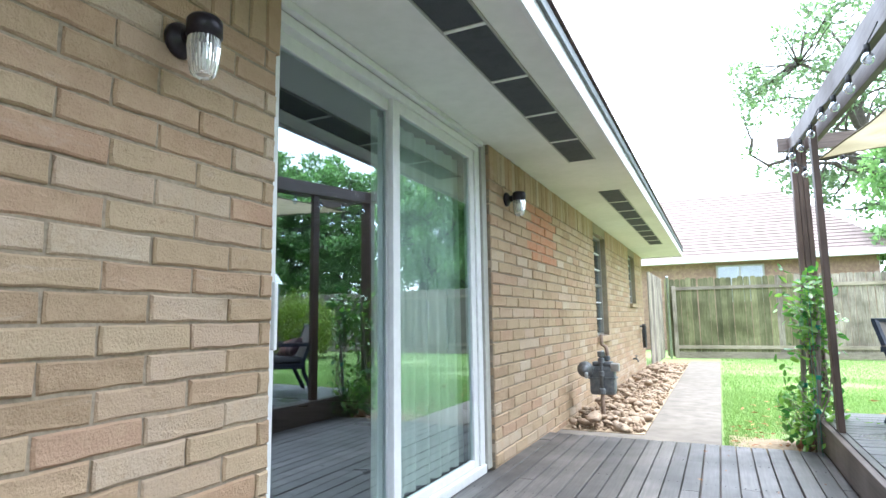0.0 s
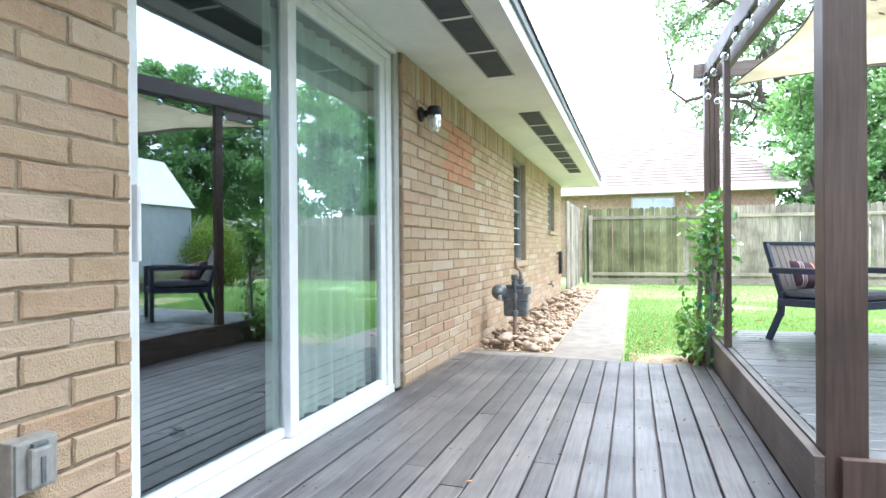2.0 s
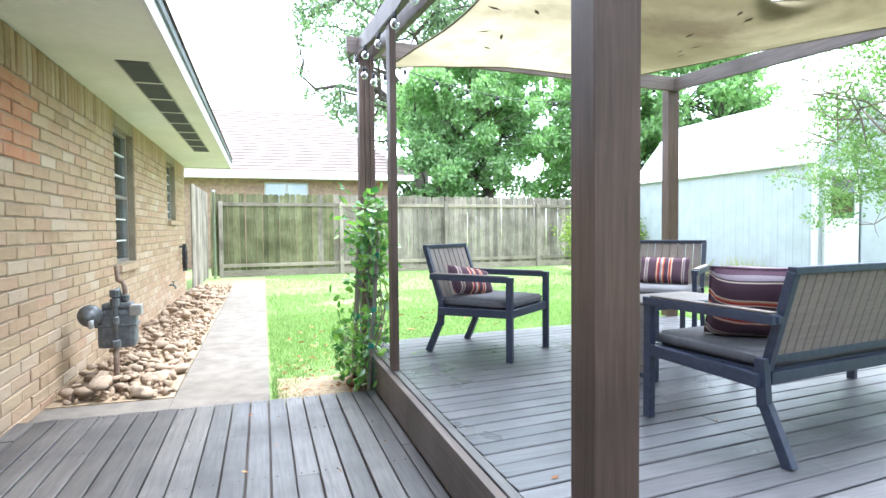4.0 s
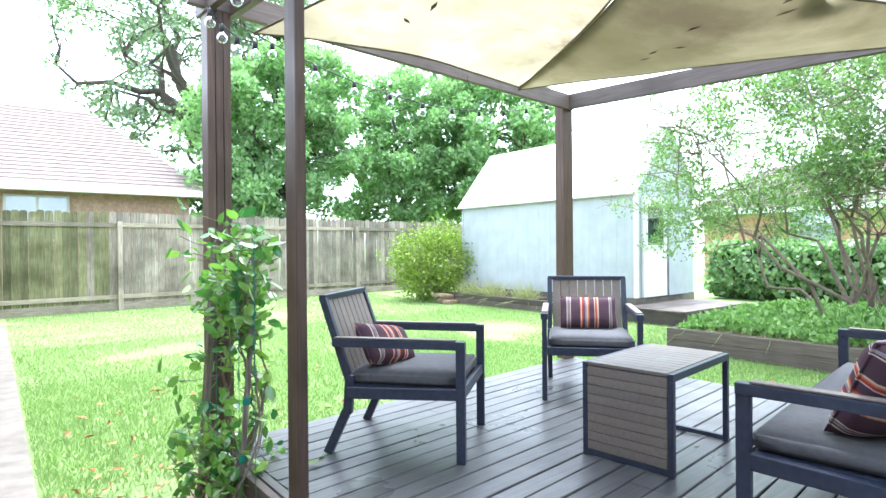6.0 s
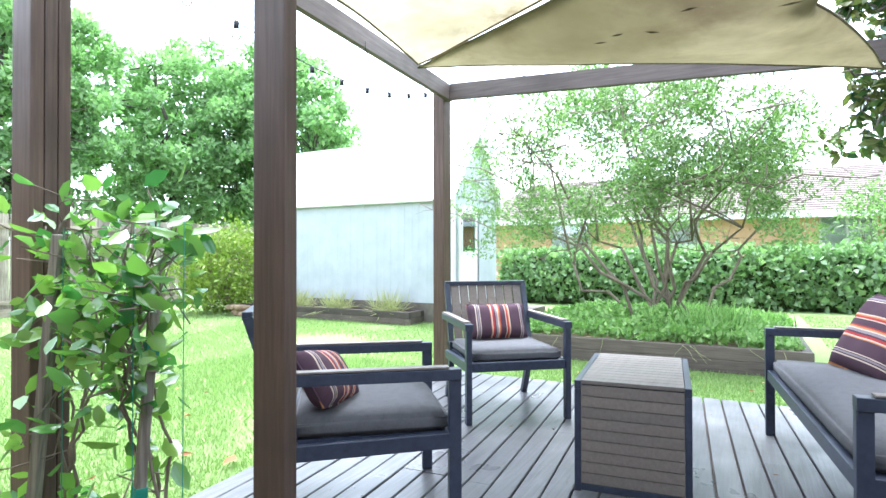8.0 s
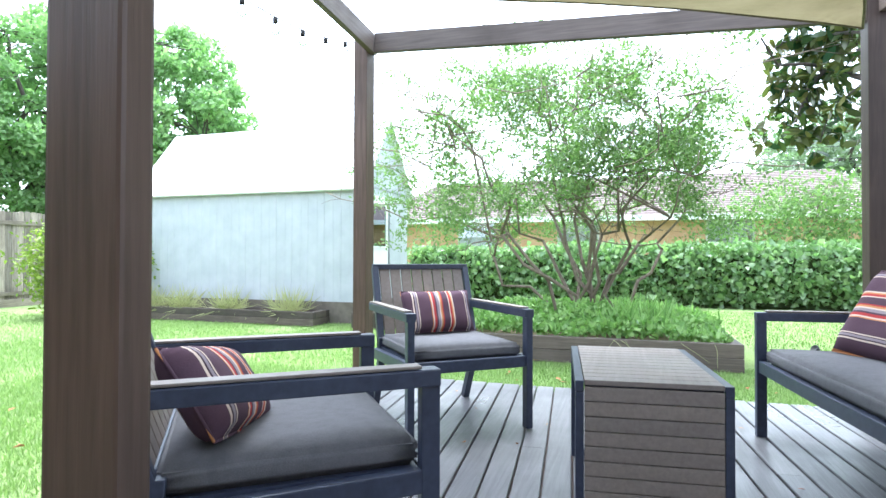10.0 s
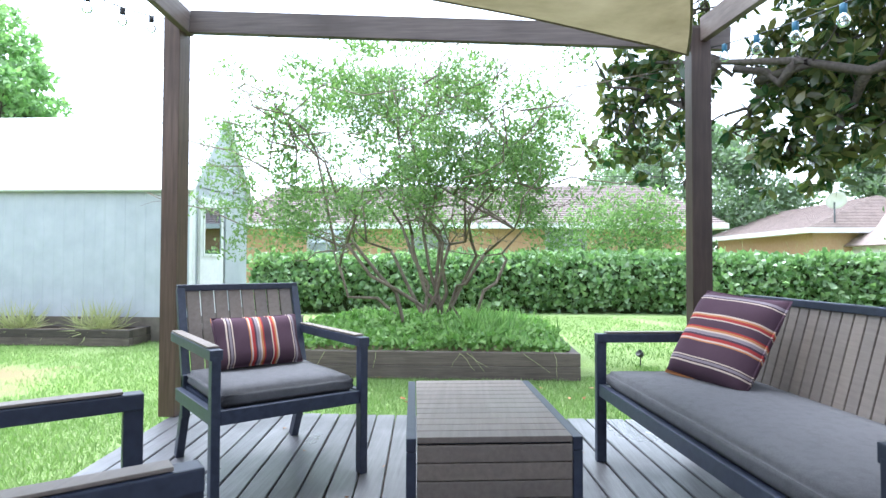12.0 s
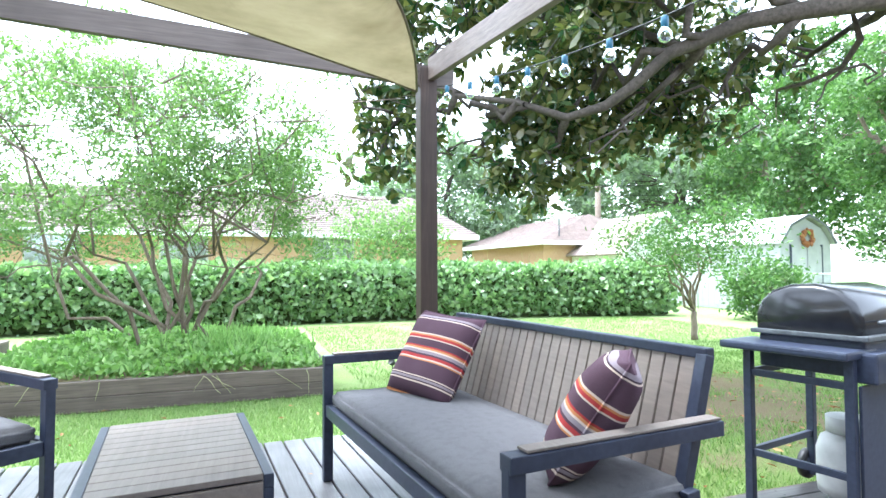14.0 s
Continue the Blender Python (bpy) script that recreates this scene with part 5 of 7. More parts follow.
# gas meter
def gas_meter():
    gm = thing("gas_meter", "grey gas meter with round regulator on a rusty riser pipe", "gas meter", pose(-1.07, 6.10, -0.06))
    M_RUST = simple("rusty_pipe", (0.13, 0.085, 0.06), (0.24, 0.17, 0.12), 40, 0.8, bump=0.3)
    def pipe(pts, rad, mt, label=""):
        b = bmesh.new()
        tube(b, pts, rad, 12)
        part("pipe", b, mt, gm, label, True)
    def collar(x, y, z, rad, h, m=None):
        b = bmesh.new()
        lathe(b, ((rad * 0.8, -h / 2), (rad, -h * 0.4), (rad, h * 0.4), (rad * 0.8, h / 2)), 10, m or pose(x, y, z))
        part("union", b, M_GREY_METAL, gm)
    pipe([(0, 0, -0.06), (0, 0, 0.31)], 0.021, M_RUST, "rusty riser pipe")
    pipe([(0, 0, 0.31), (0, 0, 0.70), (0.004, 0.03, 0.745), (0.004, 0.10, 0.75), (0.004, 0.13, 0.72), (0.004, 0.13, 0.62)], 0.018, M_GREY_METAL)
    pipe([(0.04, 0.13, 0.62), (0.045, 0.13, 0.74), (0.03, 0.15, 0.80), (-0.01, 0.16, 0.82), (-0.02, 0.17, 0.93)], 0.019, M_RUST)
    for z, rad in ((0.34, 0.036), (0.52, 0.028), (0.66, 0.034), (0.73, 0.037)):
        collar(0, 0, z, rad, 0.06)
    collar(0.045, 0.13, 0.68, 0.032, 0.05)
    part("meter_body", boxed(-0.145, 0.125, 0.05, 0.21, 0.29, 0.60, bevel=0.04), M_GREY_METAL, gm)
    part("meter_band", boxed(-0.155, 0.135, 0.043, 0.217, 0.46, 0.48, bevel=0.008), M_GREY_METAL, gm)
    part("meter_head", boxed(-0.11, 0.10, 0.06, 0.20, 0.595, 0.645, bevel=0.018), M_GREY_METAL, gm)
    part("index", boxed(0.085, 0.175, 0.035, 0.13, 0.545, 0.63, bevel=0.014), M_BOX, gm, "pale meter index box")
    face = pose(-0.17, 0.0, 0.565, 90, 0, 0)
    b = bmesh.new(); lathe(b, ((0.03, -0.05), (0.062, -0.042), (0.084, -0.016), (0.084, 0.016), (0.062, 0.034), (0.04, 0.05), (0.036, 0.075), (0.0, 0.078)), 26, face)
    part("regulator", b, M_GREY_METAL, gm, "round grey regulator", True)
    b = bmesh.new(); lathe(b, ((0.016, 0.0), (0.02, -0.005), (0.02, -0.06), (0.014, -0.065)), 12, pose(-0.15, -0.06, 0.54))
    part("vent_cap", b, M_ZINC, gm, "", True)
    pipe([(-0.17, 0.03, 0.565), (-0.10, 0.06, 0.565), (-0.06, 0.10, 0.60)], 0.02, M_GREY_METAL)


gas_meter()

# hose coil
hs = thing("garden_hose", "black garden hose coiled on a wall hook", "hose", pose(WALL_X + 0.05, 12.35, 0.66))
b = bmesh.new()
pts = []
for k in range(140):
    a = 2 * math.pi * k / 14
    pts.append((0.035 + 0.03 * math.sin(k * 1.7), (0.10 + 0.02 * math.sin(k * 0.31)) * math.cos(a), (0.22 + 0.03 * math.sin(k * 0.23)) * math.sin(a)))
tube(b, pts, 0.011, 6)
part("coil", b, M_BLACK, hs, "", True)
part("hook", boxed(-0.05, 0.06, -0.02, 0.02, 0.18, 0.22, bevel=0.004), M_GREY_METAL, hs)
tp = thing("wall_tap", "brass hose tap low on the brick wall", "tap", pose(WALL_X, 11.1, 0.28))
b = bmesh.new(); tube(b, [(0, 0, 0), (0.06, 0, 0), (0.09, 0, -0.03), (0.09, 0, -0.06)], 0.014, 8)
part("spout", b, M_GREY_METAL, tp, "", True)
b = bmesh.new(); lathe(b, ((0.006, 0), (0.006, 0.04), (0.03, 0.042), (0.03, 0.05), (0.005, 0.052)), 10, pose(0.06, 0, 0.01))
part("handle", b, M_GREY_METAL, tp, "", True)

# small things on the lawn
sp = thing("garden_spotlight", "small black garden spotlight on a ground spike", "garden light", pose(7.55, 2.3, GROUND))
b = bmesh.new(); tube(b, [(0, 0, -0.03), (0, 0, 0.09)], 0.008, 8)
part("spike", b, M_BLACK, sp)
b = bmesh.new(); lathe(b, ((0.02, -0.03), (0.035, -0.02), (0.045, 0.035), (0.04, 0.037), (0.03, 0.02)), 16, pose(0, 0, 0.12, -50, 0, 30))
part("head", b, M_BLACK, sp, "", True)
bn = thing("plant_bucket", "pale grey plastic bucket standing by the fence", "bucket", pose(9.75, 16.5, GROUND))
b = bmesh.new(); lathe(b, ((0.15, 0), (0.20, 0.48), (0.215, 0.48), (0.215, 0.51), (0.19, 0.51), (0.14, 0.04)), 22)
part("body", b, M_BOX, bn, "", True)
rr = random.Random(33)
for k in range(6):
    st = thing("sandstone_block", "flat tan sandstone block at the end of the shed bed", "stone", pose(8.25 + rr.uniform(-0.35, 0.3), 13.05 + rr.uniform(-0.25, 0.2), GROUND + 0.03 + 0.07 * (k % 3), rr.uniform(-6, 6), rr.uniform(-6, 6), rr.uniform(0, 180)), "sandstone blocks")
    b = boxed(-0.17, 0.17, -0.11, 0.11, -0.04, 0.05, bevel=0.02)
    for v in b.verts:
        v.co += Vector((noise.noise(v.co * 9 + Vector((k, 0, 0))), noise.noise(v.co * 9 + Vector((0, k, 3))), 0)) * 0.03
    part("block", b, M_STONE, st, "", True)

# ---- string lights ----
M_WIRE = simple("dark_cable", (0.012, 0.014, 0.013), (0.02, 0.024, 0.022), 60, 0.6, bump=0.05)


def string_lights(points, spacing, label, socket=None):
    o = thing("string_lights", label, "string lights", None, "bulb strings")
    b = bmesh.new(); tube(b, points, 0.0035, 5)
    part("cable", b, M_WIRE, o)
    P = [Vector(p) for p in points]
    d = 0.0
    nxt = spacing * 0.5
    sock = bmesh.new(); lathe(sock, ((0.010, 0.0), (0.014, -0.004), (0.014, -0.04), (0.011, -0.042)), 10)
    glb = bmesh.new(); lathe(glb, ((0.010, -0.040), (0.016, -0.046), (0.025, -0.062), (0.0255, -0.076), (0.019, -0.091), (0.006, -0.098)), 14)
    sm = gm_ = None
    for p, q in zip(P, P[1:]):
        L = (q - p).length
        while nxt <= d + L:
            c = p.lerp(q, (nxt - d) / L)
            if sm is None:
                s = part("socket", sock, socket or M_BLACK, o, "", True)
                g = part("bulb", glb, M_CLEAR, s, "clear glass globe bulb", True)
                sm, gm_ = s.data, g.data
            else:
                s = new("socket", sm); s.parent = o
                g = new("bulb", gm_); g.parent = s
                tagged(g, "clear glass globe bulb")
            s.location = c
            nxt += spacing
        d += L
    return o


def sagged(a, b, sag, n=18):
    a, b = Vector(a), Vector(b)
    return [a.lerp(b, k / n) - Vector((0, 0, sag * 4 * (k / n) * (1 - k / n))) for k in range(n + 1)]


string_lights(sagged((0.775, 2.6, zf(2.6) - 0.0), (0.775, 4.1, zf(4.1)), 0.05) + sagged((0.775, 4.1, zf(4.1)), (0.72, 5.55, zf(5.55) - 0.02), 0.06)[1:], 0.40, "clear bulb string lights along the pergola beam")
string_lights(sagged((0.72, 5.62, zf(5.6) - 0.02), (1.0, 5.55, 2.36), 0.08), 0.09, "clear bulb string lights looped round the pergola post")
string_lights(sagged((0.80, 5.99, 2.66), (4.06, 6.14, 2.62), 0.30), 0.30, "clear bulb string lights behind the pergola beam")
M_BLUE = simple("blue_socket", (0.03, 0.13, 0.22), (0.05, 0.19, 0.30), 30, 0.4, bump=0.02)
string_lights(sagged((4.02, 2.91, 2.37), (2.04, 2.57, 2.13), 0.06), 0.27, "clear bulb string lights with blue sockets under the magnolia", M_BLUE)
for (x, y) in ((1.55, 5.76), (2.72, 5.76)):
    hk = thing("hook", "small dark steel hook and chain under the pergola beam", "hook", pose(x, y + 0.05 * (x - 0.7) + 0.04, 2.578 - 0.0157 * (x - 0.7)), "beam hooks")
    b = bmesh.new(); tube(b, [(0, 0, 0.02), (0, 0, -0.03), (0.012, 0, -0.045), (0.02, 0, -0.06), (0.01, 0, -0.078), (-0.008, 0, -0.07)], 0.003, 6)
    part("shank", b, M_BLACK, hk, "", True)

# ---- planting ----
def leaf_arrays(P, size, rng, aspect=0.45, droop=0.2, fold=0.25, normals=None):
    """Folded four-cornered leaves at the points P."""
    n = len(P)
    d = rng.normal(size=(n, 3))
    d[:, 2] -= droop
    if normals is not None:
        d += normals * 0.9
    d /= np.linalg.norm(d, axis=1)[:, None]
    r = rng.normal(size=(n, 3))
    r[:, 2] *= 0.5
    side = np.cross(d, r)
    side /= np.linalg.norm(side, axis=1)[:, None] + 1e-9
    up = np.cross(side, d)
    s = size * rng.uniform(0.6, 1.25, n)[:, None]
    base, tip = P, P + d * s
    mid = P + d * s * 0.45 + up * s * fold * aspect
    a, b = mid + side * s * aspect * 0.5, mid - side * s * aspect * 0.5
    V = np.stack((base, a, tip, b), 1).reshape(-1, 3)
    i = np.arange(n)[:, None] * 4
    F = np.concatenate((i + np.array([[0, 1, 2]]), i + np.array([[0, 2, 3]])), 0)
    return V, F


def tri_mesh(name, V, F, material, parent=None, label=""):
    me = bpy.data.meshes.new(name)
    me.vertices.add(len(V))
    me.vertices.foreach_set("co", V.astype(np.float32).ravel())
    me.loops.add(len(F) * 3)
    me.loops.foreach_set("vertex_index", F.astype(np.int32).ravel())
    me.polygons.add(len(F))
    me.polygons.foreach_set("loop_start", np.arange(0, len(F) * 3, 3, dtype=np.int32))
    me.update()
    me.validate()
    me.materials.append(material)
    ob = new(name, me)
    if parent is not None:
        ob.parent = parent
    if label:
        tagged(ob, label)
    return ob


def clumps_in(rng, cen, rad, n, hollow=0.45, gap=0.0):
    out = []
    cen, rad = np.array(cen), np.array(rad)
    while len(out) < n:
        p = rng.uniform(-1, 1, 3)
        q = np.linalg.norm(p)
        if q > 1 or q < hollow * rng.uniform(0.5, 1):
            continue
        w = cen + p * rad * (1 + 0.16 * noise.noise(Vector(p * 2.2 + cen)))
        if noise.noise(Vector(w * 0.55)) < gap - 1:
            continue
        out.append(w)
    return np.array(out)


def lobe_leaves(C, radius, per, size, rng, aspect=0.5, flat=0.72):
    """Leaves lying on the upper and outer side of rounded lobes, with ragged edges."""
    P, Nn = [], []
    for c in C:
        r = radius * rng.uniform(0.6, 1.25)
        n = int(per * (r / radius) ** 2)
        d = rng.normal(size=(n, 3))
        d[:, 2] += 0.35
        d /= np.linalg.norm(d, axis=1)[:, None]
        wob = np.array([noise.noise(Vector(q * 2.4 + c)) for q in d])
        rr = r * (1 + 0.45 * wob) * rng.uniform(0.45, 1.08, n) ** 0.6
        P.append(c + d * rr[:, None] * np.array((1, 1, flat)))
        Nn.append(d + np.array((0, 0, 0.6)))
    P, Nn = np.concatenate(P), np.concatenate(Nn)
    n = len(P)
    nn = Nn + rng.normal(size=(n, 3)) * 0.55
    d = rng.normal(size=(n, 3)) + Nn * 0.4
    d /= np.linalg.norm(d, axis=1)[:, None]
    side = np.cross(d, nn)
    side /= np.linalg.norm(side, axis=1)[:, None] + 1e-9
    up = np.cross(side, d)
    s = size * rng.uniform(0.6, 1.3, n)[:, None]
    mid = P + d * s * 0.45 + up * s * 0.08
    V = np.stack((P, mid + side * s * aspect * 0.5, P + d * s, mid - side * s * aspect * 0.5), 1).reshape(-1, 3)
    i = np.arange(n)[:, None] * 4
    return V, np.concatenate((i + np.array([[0, 1, 2]]), i + np.array([[0, 2, 3]])), 0)


def limb(bm, a, b, r0, r1, rng, n=6, wob=0.08, lift=0.0, sides=7):
    a, b = np.array(a, float), np.array(b, float)
    L = np.linalg.norm(b - a)
    pts = []
    for k in range(n + 1):
        t = k / n
        p = a + (b - a) * t
        if 0 < k < n:
            p = p + rng.normal(size=3) * wob * L * 0.5
        p[2] += lift * L * 4 * t * (1 - t) * 0.25
        pts.append(p)
    tube(bm, pts, [r0 + (r1 - r0) * k / n for k in range(n + 1)], sides)
    return pts


def tree(name, label, base, fork, cen, rad, n_clumps, per, size, leaf, bark, r0, seed, clump_r=0.5, limbs=8, hollow=0.45, category="tree", aspect=0.45, twigs=True, lobes=False, spire=0.0):
    rng = np.random.default_rng(seed)
    t = thing(name, label, category, None)
    C = clumps_in(rng, cen, rad, n_clumps, hollow)
    if spire:
        # uneven pointed tops
        up = np.array([max(0.0, noise.noise(Vector((c[0] * 0.9, c[1] * 0.9, seed)))) for c in C])
        C[:, 2] += spire * 3.0 * up * np.clip((C[:, 2] - cen[2]) / rad[2] + 0.2, 0, 1)
    bm = bmesh.new()
    fork = np.array(fork, float)
    limb(bm, base, fork, r0 * 1.25, r0, rng, 5, 0.03, sides=10)
    ends = C[rng.choice(len(C), min(limbs, len(C)), replace=False)]
    nodes = [fork]
    for e in ends:
        nodes += limb(bm, fork, e, r0 * 0.55, r0 * 0.10, rng, 6, 0.10, 0.3)[2:]
    N = np.array(nodes)
    if twigs:
        for c in C:
            k = np.argmin(np.linalg.norm(N - c, axis=1))
            limb(bm, N[k], c, r0 * 0.14, r0 * 0.04, rng, 3, 0.10, sides=4)
    part("trunk", bm, bark, t, "", True)
    if lobes:
        V, F = lobe_leaves(C, clump_r, per, size, rng, 0.55)
    else:
        P = np.repeat(C, per, 0) + rng.normal(size=(len(C) * per, 3)) * clump_r * np.array((1, 1, 0.75))
        V, F = leaf_arrays(P, size, rng, aspect)
    tri_mesh("crown", V, F, leaf, t)
    return t


# trees behind the fence
tree("broadleaf_tree", "dense bright green broadleaf tree behind the fence", (8.5, 21.5, GROUND), (8.3, 21.5, 2.6), (8.2, 21.5, 4.9), (3.3, 2.4, 3.3), 165, 230, 0.19, M_LEAF_TREE, M_BARK_DARK, 0.2, 11, 0.45, 8, 0.3, lobes=True, spire=1.0)
tree("broadleaf_tree", "dense bright green broadleaf tree behind the fence", (13.0, 22.5, GROUND), (13.2, 22.4, 2.8), (13.4, 22.0, 5.0), (3.7, 2.6, 3.4), 190, 230, 0.19, M_LEAF_TREE, M_BARK_DARK, 0.22, 12, 0.46, 8, 0.3, lobes=True, spire=1.0)
tree("broadleaf_tree", "tall broadleaf tree with bright leaves behind the shed", (16.0, 19.4, GROUND), (15.9, 19.3, 3.0), (15.7, 19.3, 5.3), (2.9, 2.8, 3.3), 165, 220, 0.2, M_LEAF_TREE, M_BARK_DARK, 0.22, 13, 0.46, 8, 0.3, lobes=True, spire=0.8)
tree("broadleaf_tree", "low green tree behind the fence beside the neighbour's house", (5.6, 20.8, GROUND), (5.7, 20.9, 1.6), (5.8, 21.0, 2.9), (1.7, 1.3, 1.6), 34, 260, 0.18, M_LEAF_TREE, M_BARK_DARK, 0.12, 14, 0.5, lobes=True)
tree("oak_tree", "tall airy oak with grey-green leaves and spreading limbs", (8.2, 30.5, GROUND), (8.0, 30.2, 6.0), (7.6, 29.5, 10.6), (6.2, 4.6, 5.8), 260, 95, 0.23, M_LEAF_OAK, M_BARK_DARK, 0.42, 15, 0.58, 16, 0.3, lobes=True)
# trees at the garden end
tree("broadleaf_tree", "bright green tree with layered leaves at the end of the garden", (17.5, -17.5, GROUND), (17.3, -17.3, 3.0), (17.0, -17.0, 6.0), (3.8, 4.2, 4.6), 95, 360, 0.22, M_LEAF_END, M_BARK, 0.28, 17, 0.8, lobes=True)
tree("broadleaf_tree", "bright green tree leaning over the chain-link fence", (10.8, -13.6, GROUND), (10.7, -13.3, 2.4), (10.4, -12.8, 4.4), (2.2, 2.4, 2.9), 60, 380, 0.15, M_LEAF_END, M_BARK, 0.24, 18, 0.55, lobes=True)
# the two distant trees borrow the grey oak leaf colour as painted haze
tree("broadleaf_tree", "distant green tree beyond the hedge", (27, -19, GROUND), (27, -19, 3.0), (27, -19, 5.6), (6.5, 5.5, 4.2), 100, 300, 0.3, M_LEAF_OAK, M_BARK_DARK, 0.3, 19, 1.1, lobes=True)
tree("broadleaf_tree", "distant green tree beyond the low brick house", (34, -8, GROUND), (34, -8, 3.0), (34, -8, 5.4), (5.0, 6.0, 3.6), 90, 290, 0.3, M_LEAF_OAK, M_BARK_DARK, 0.3, 20, 1.1, lobes=True)
tree("young_tree", "slender young tree with layered light green leaves on the lawn", (8.8, -3.6, GROUND), (8.8, -3.6, 0.45), (8.75, -3.5, 1.72), (1.25, 1.45, 0.66), 64, 62, 0.09, M_LEAF_END, M_BARK, 0.05, 21, 0.22, 7, 0.3)
tree("shrub", "rounded yellow-green clipped shrub by the fence", (8.75, 14.0, GROUND), (8.75, 14.0, 0.35), (8.75, 14.0, 0.90), (1.25, 1.0, 0.95), 170, 70, 0.095, M_LEAF_BUSH, M_BARK, 0.06, 22, 0.17, 7, 0.6, "shrub")
tree("shrub", "leafy green shrub by the chain-link fence", (11.3, -8.2, GROUND), (11.3, -8.2, 0.3), (11.3, -8.2, 0.75), (0.85, 0.8, 0.75), 60, 60, 0.14, M_LEAF_END, M_BARK, 0.05, 23, 0.2, 6, 0.5, "shrub")
tree("shrub", "light green shrub growing above the hedge", (16.8, 0.0, GROUND), (16.8, 0.0, 1.0), (16.8, 0.0, 2.0), (1.1, 1.7, 1.1), 70, 70, 0.14, M_LEAF_MYRTLE, M_BARK, 0.06, 24, 0.3, 6, 0.4, "shrub")


def crape_myrtle():
    """Many bare leaning stems from one base, with airy foliage at the outside."""
    rng = np.random.default_rng(41)
    t = thing("crape_myrtle", "wide multi-stemmed crape myrtle with airy light green leaves", "tree", None)
    base = np.array((7.9, 4.72, 0.16))
    bm = bmesh.new()
    P = []
    tips = []
    for k in range(13):
        a = rng.uniform(0, 2 * math.pi)
        u = (k + 0.5) / 13
        top = np.array((7.9 + rng.uniform(-1.4, 1.4), 2.95 + 4.6 * u + rng.normal() * 0.2, 1.7 + 1.7 * math.sin(math.pi * min(1, max(0, (0.12 + 0.76 * u)))) + rng.normal() * 0.2))
        st = base + np.array((rng.normal() * 0.08, (u - 0.5) * 0.3, 0))
        mid = st + (top - st) * 0.4 + np.array((rng.normal() * 0.1, (u - 0.5) * 0.35, 0.05))
        s1 = limb(bm, st, mid, 0.030 - 0.010 * abs(u - 0.5), 0.019, rng, 4, 0.14, sides=8)
        s2 = limb(bm, s1[-1], top, 0.018, 0.007, rng, 7, 0.2, 0.1, sides=7)
        for q in range(9):
            st2 = s2[rng.integers(0, len(s2))] if q < 10 else s1[-1]
            e = st2 + rng.normal(size=3) * np.array((0.55, 0.65, 0.3)) + np.array((0, (u - 0.5) * 0.35, 0.34))
            s3 = limb(bm, st2, e, 0.011, 0.005, rng, 4, 0.12, sides=4)
            for w in range(5):
                f = s3[rng.integers(1, len(s3))]
                g = f + rng.normal(size=3) * 0.26 + np.array((0, 0, 0.10))
                limb(bm, f, g, 0.004, 0.002, rng, 2, 0.1, sides=3)
                tips.append(g)
    tips = [q for q in tips if q[2] > 1.35 + 0.5 * rng.uniform()]
    while len(tips) < 1900:
        # outer airy shell of twig ends, clumped, with gaps
        d = rng.normal(size=3)
        d /= np.linalg.norm(d)
        if d[2] < -0.5:
            continue
        w = np.array((7.9, 5.16, 2.05)) + d * np.array((1.75, 2.55, 1.95)) * rng.uniform(0.55, 1.0) * (1 + 0.2 * noise.noise(Vector(d * 2.6)))
        if noise.noise(Vector(w * 1.5)) > 0.07 and not (w[2] < 1.7 and abs(w[1] - 5.0) < 1.3 and w[0] < 8.8):
            tips.append(w + rng.normal(size=3) * 0.08)
    part("trunk", bm, M_BARK, t, "smooth tan stems", True)
    T = np.array(tips)
    T = T[rng.choice(len(T), 560, replace=False)]
    V, F = lobe_leaves(T, 0.225, 98, 0.06, rng, 0.42, 0.62)
    tri_mesh("foliage", V, F, M_LEAF_MYRTLE, t)


crape_myrtle()


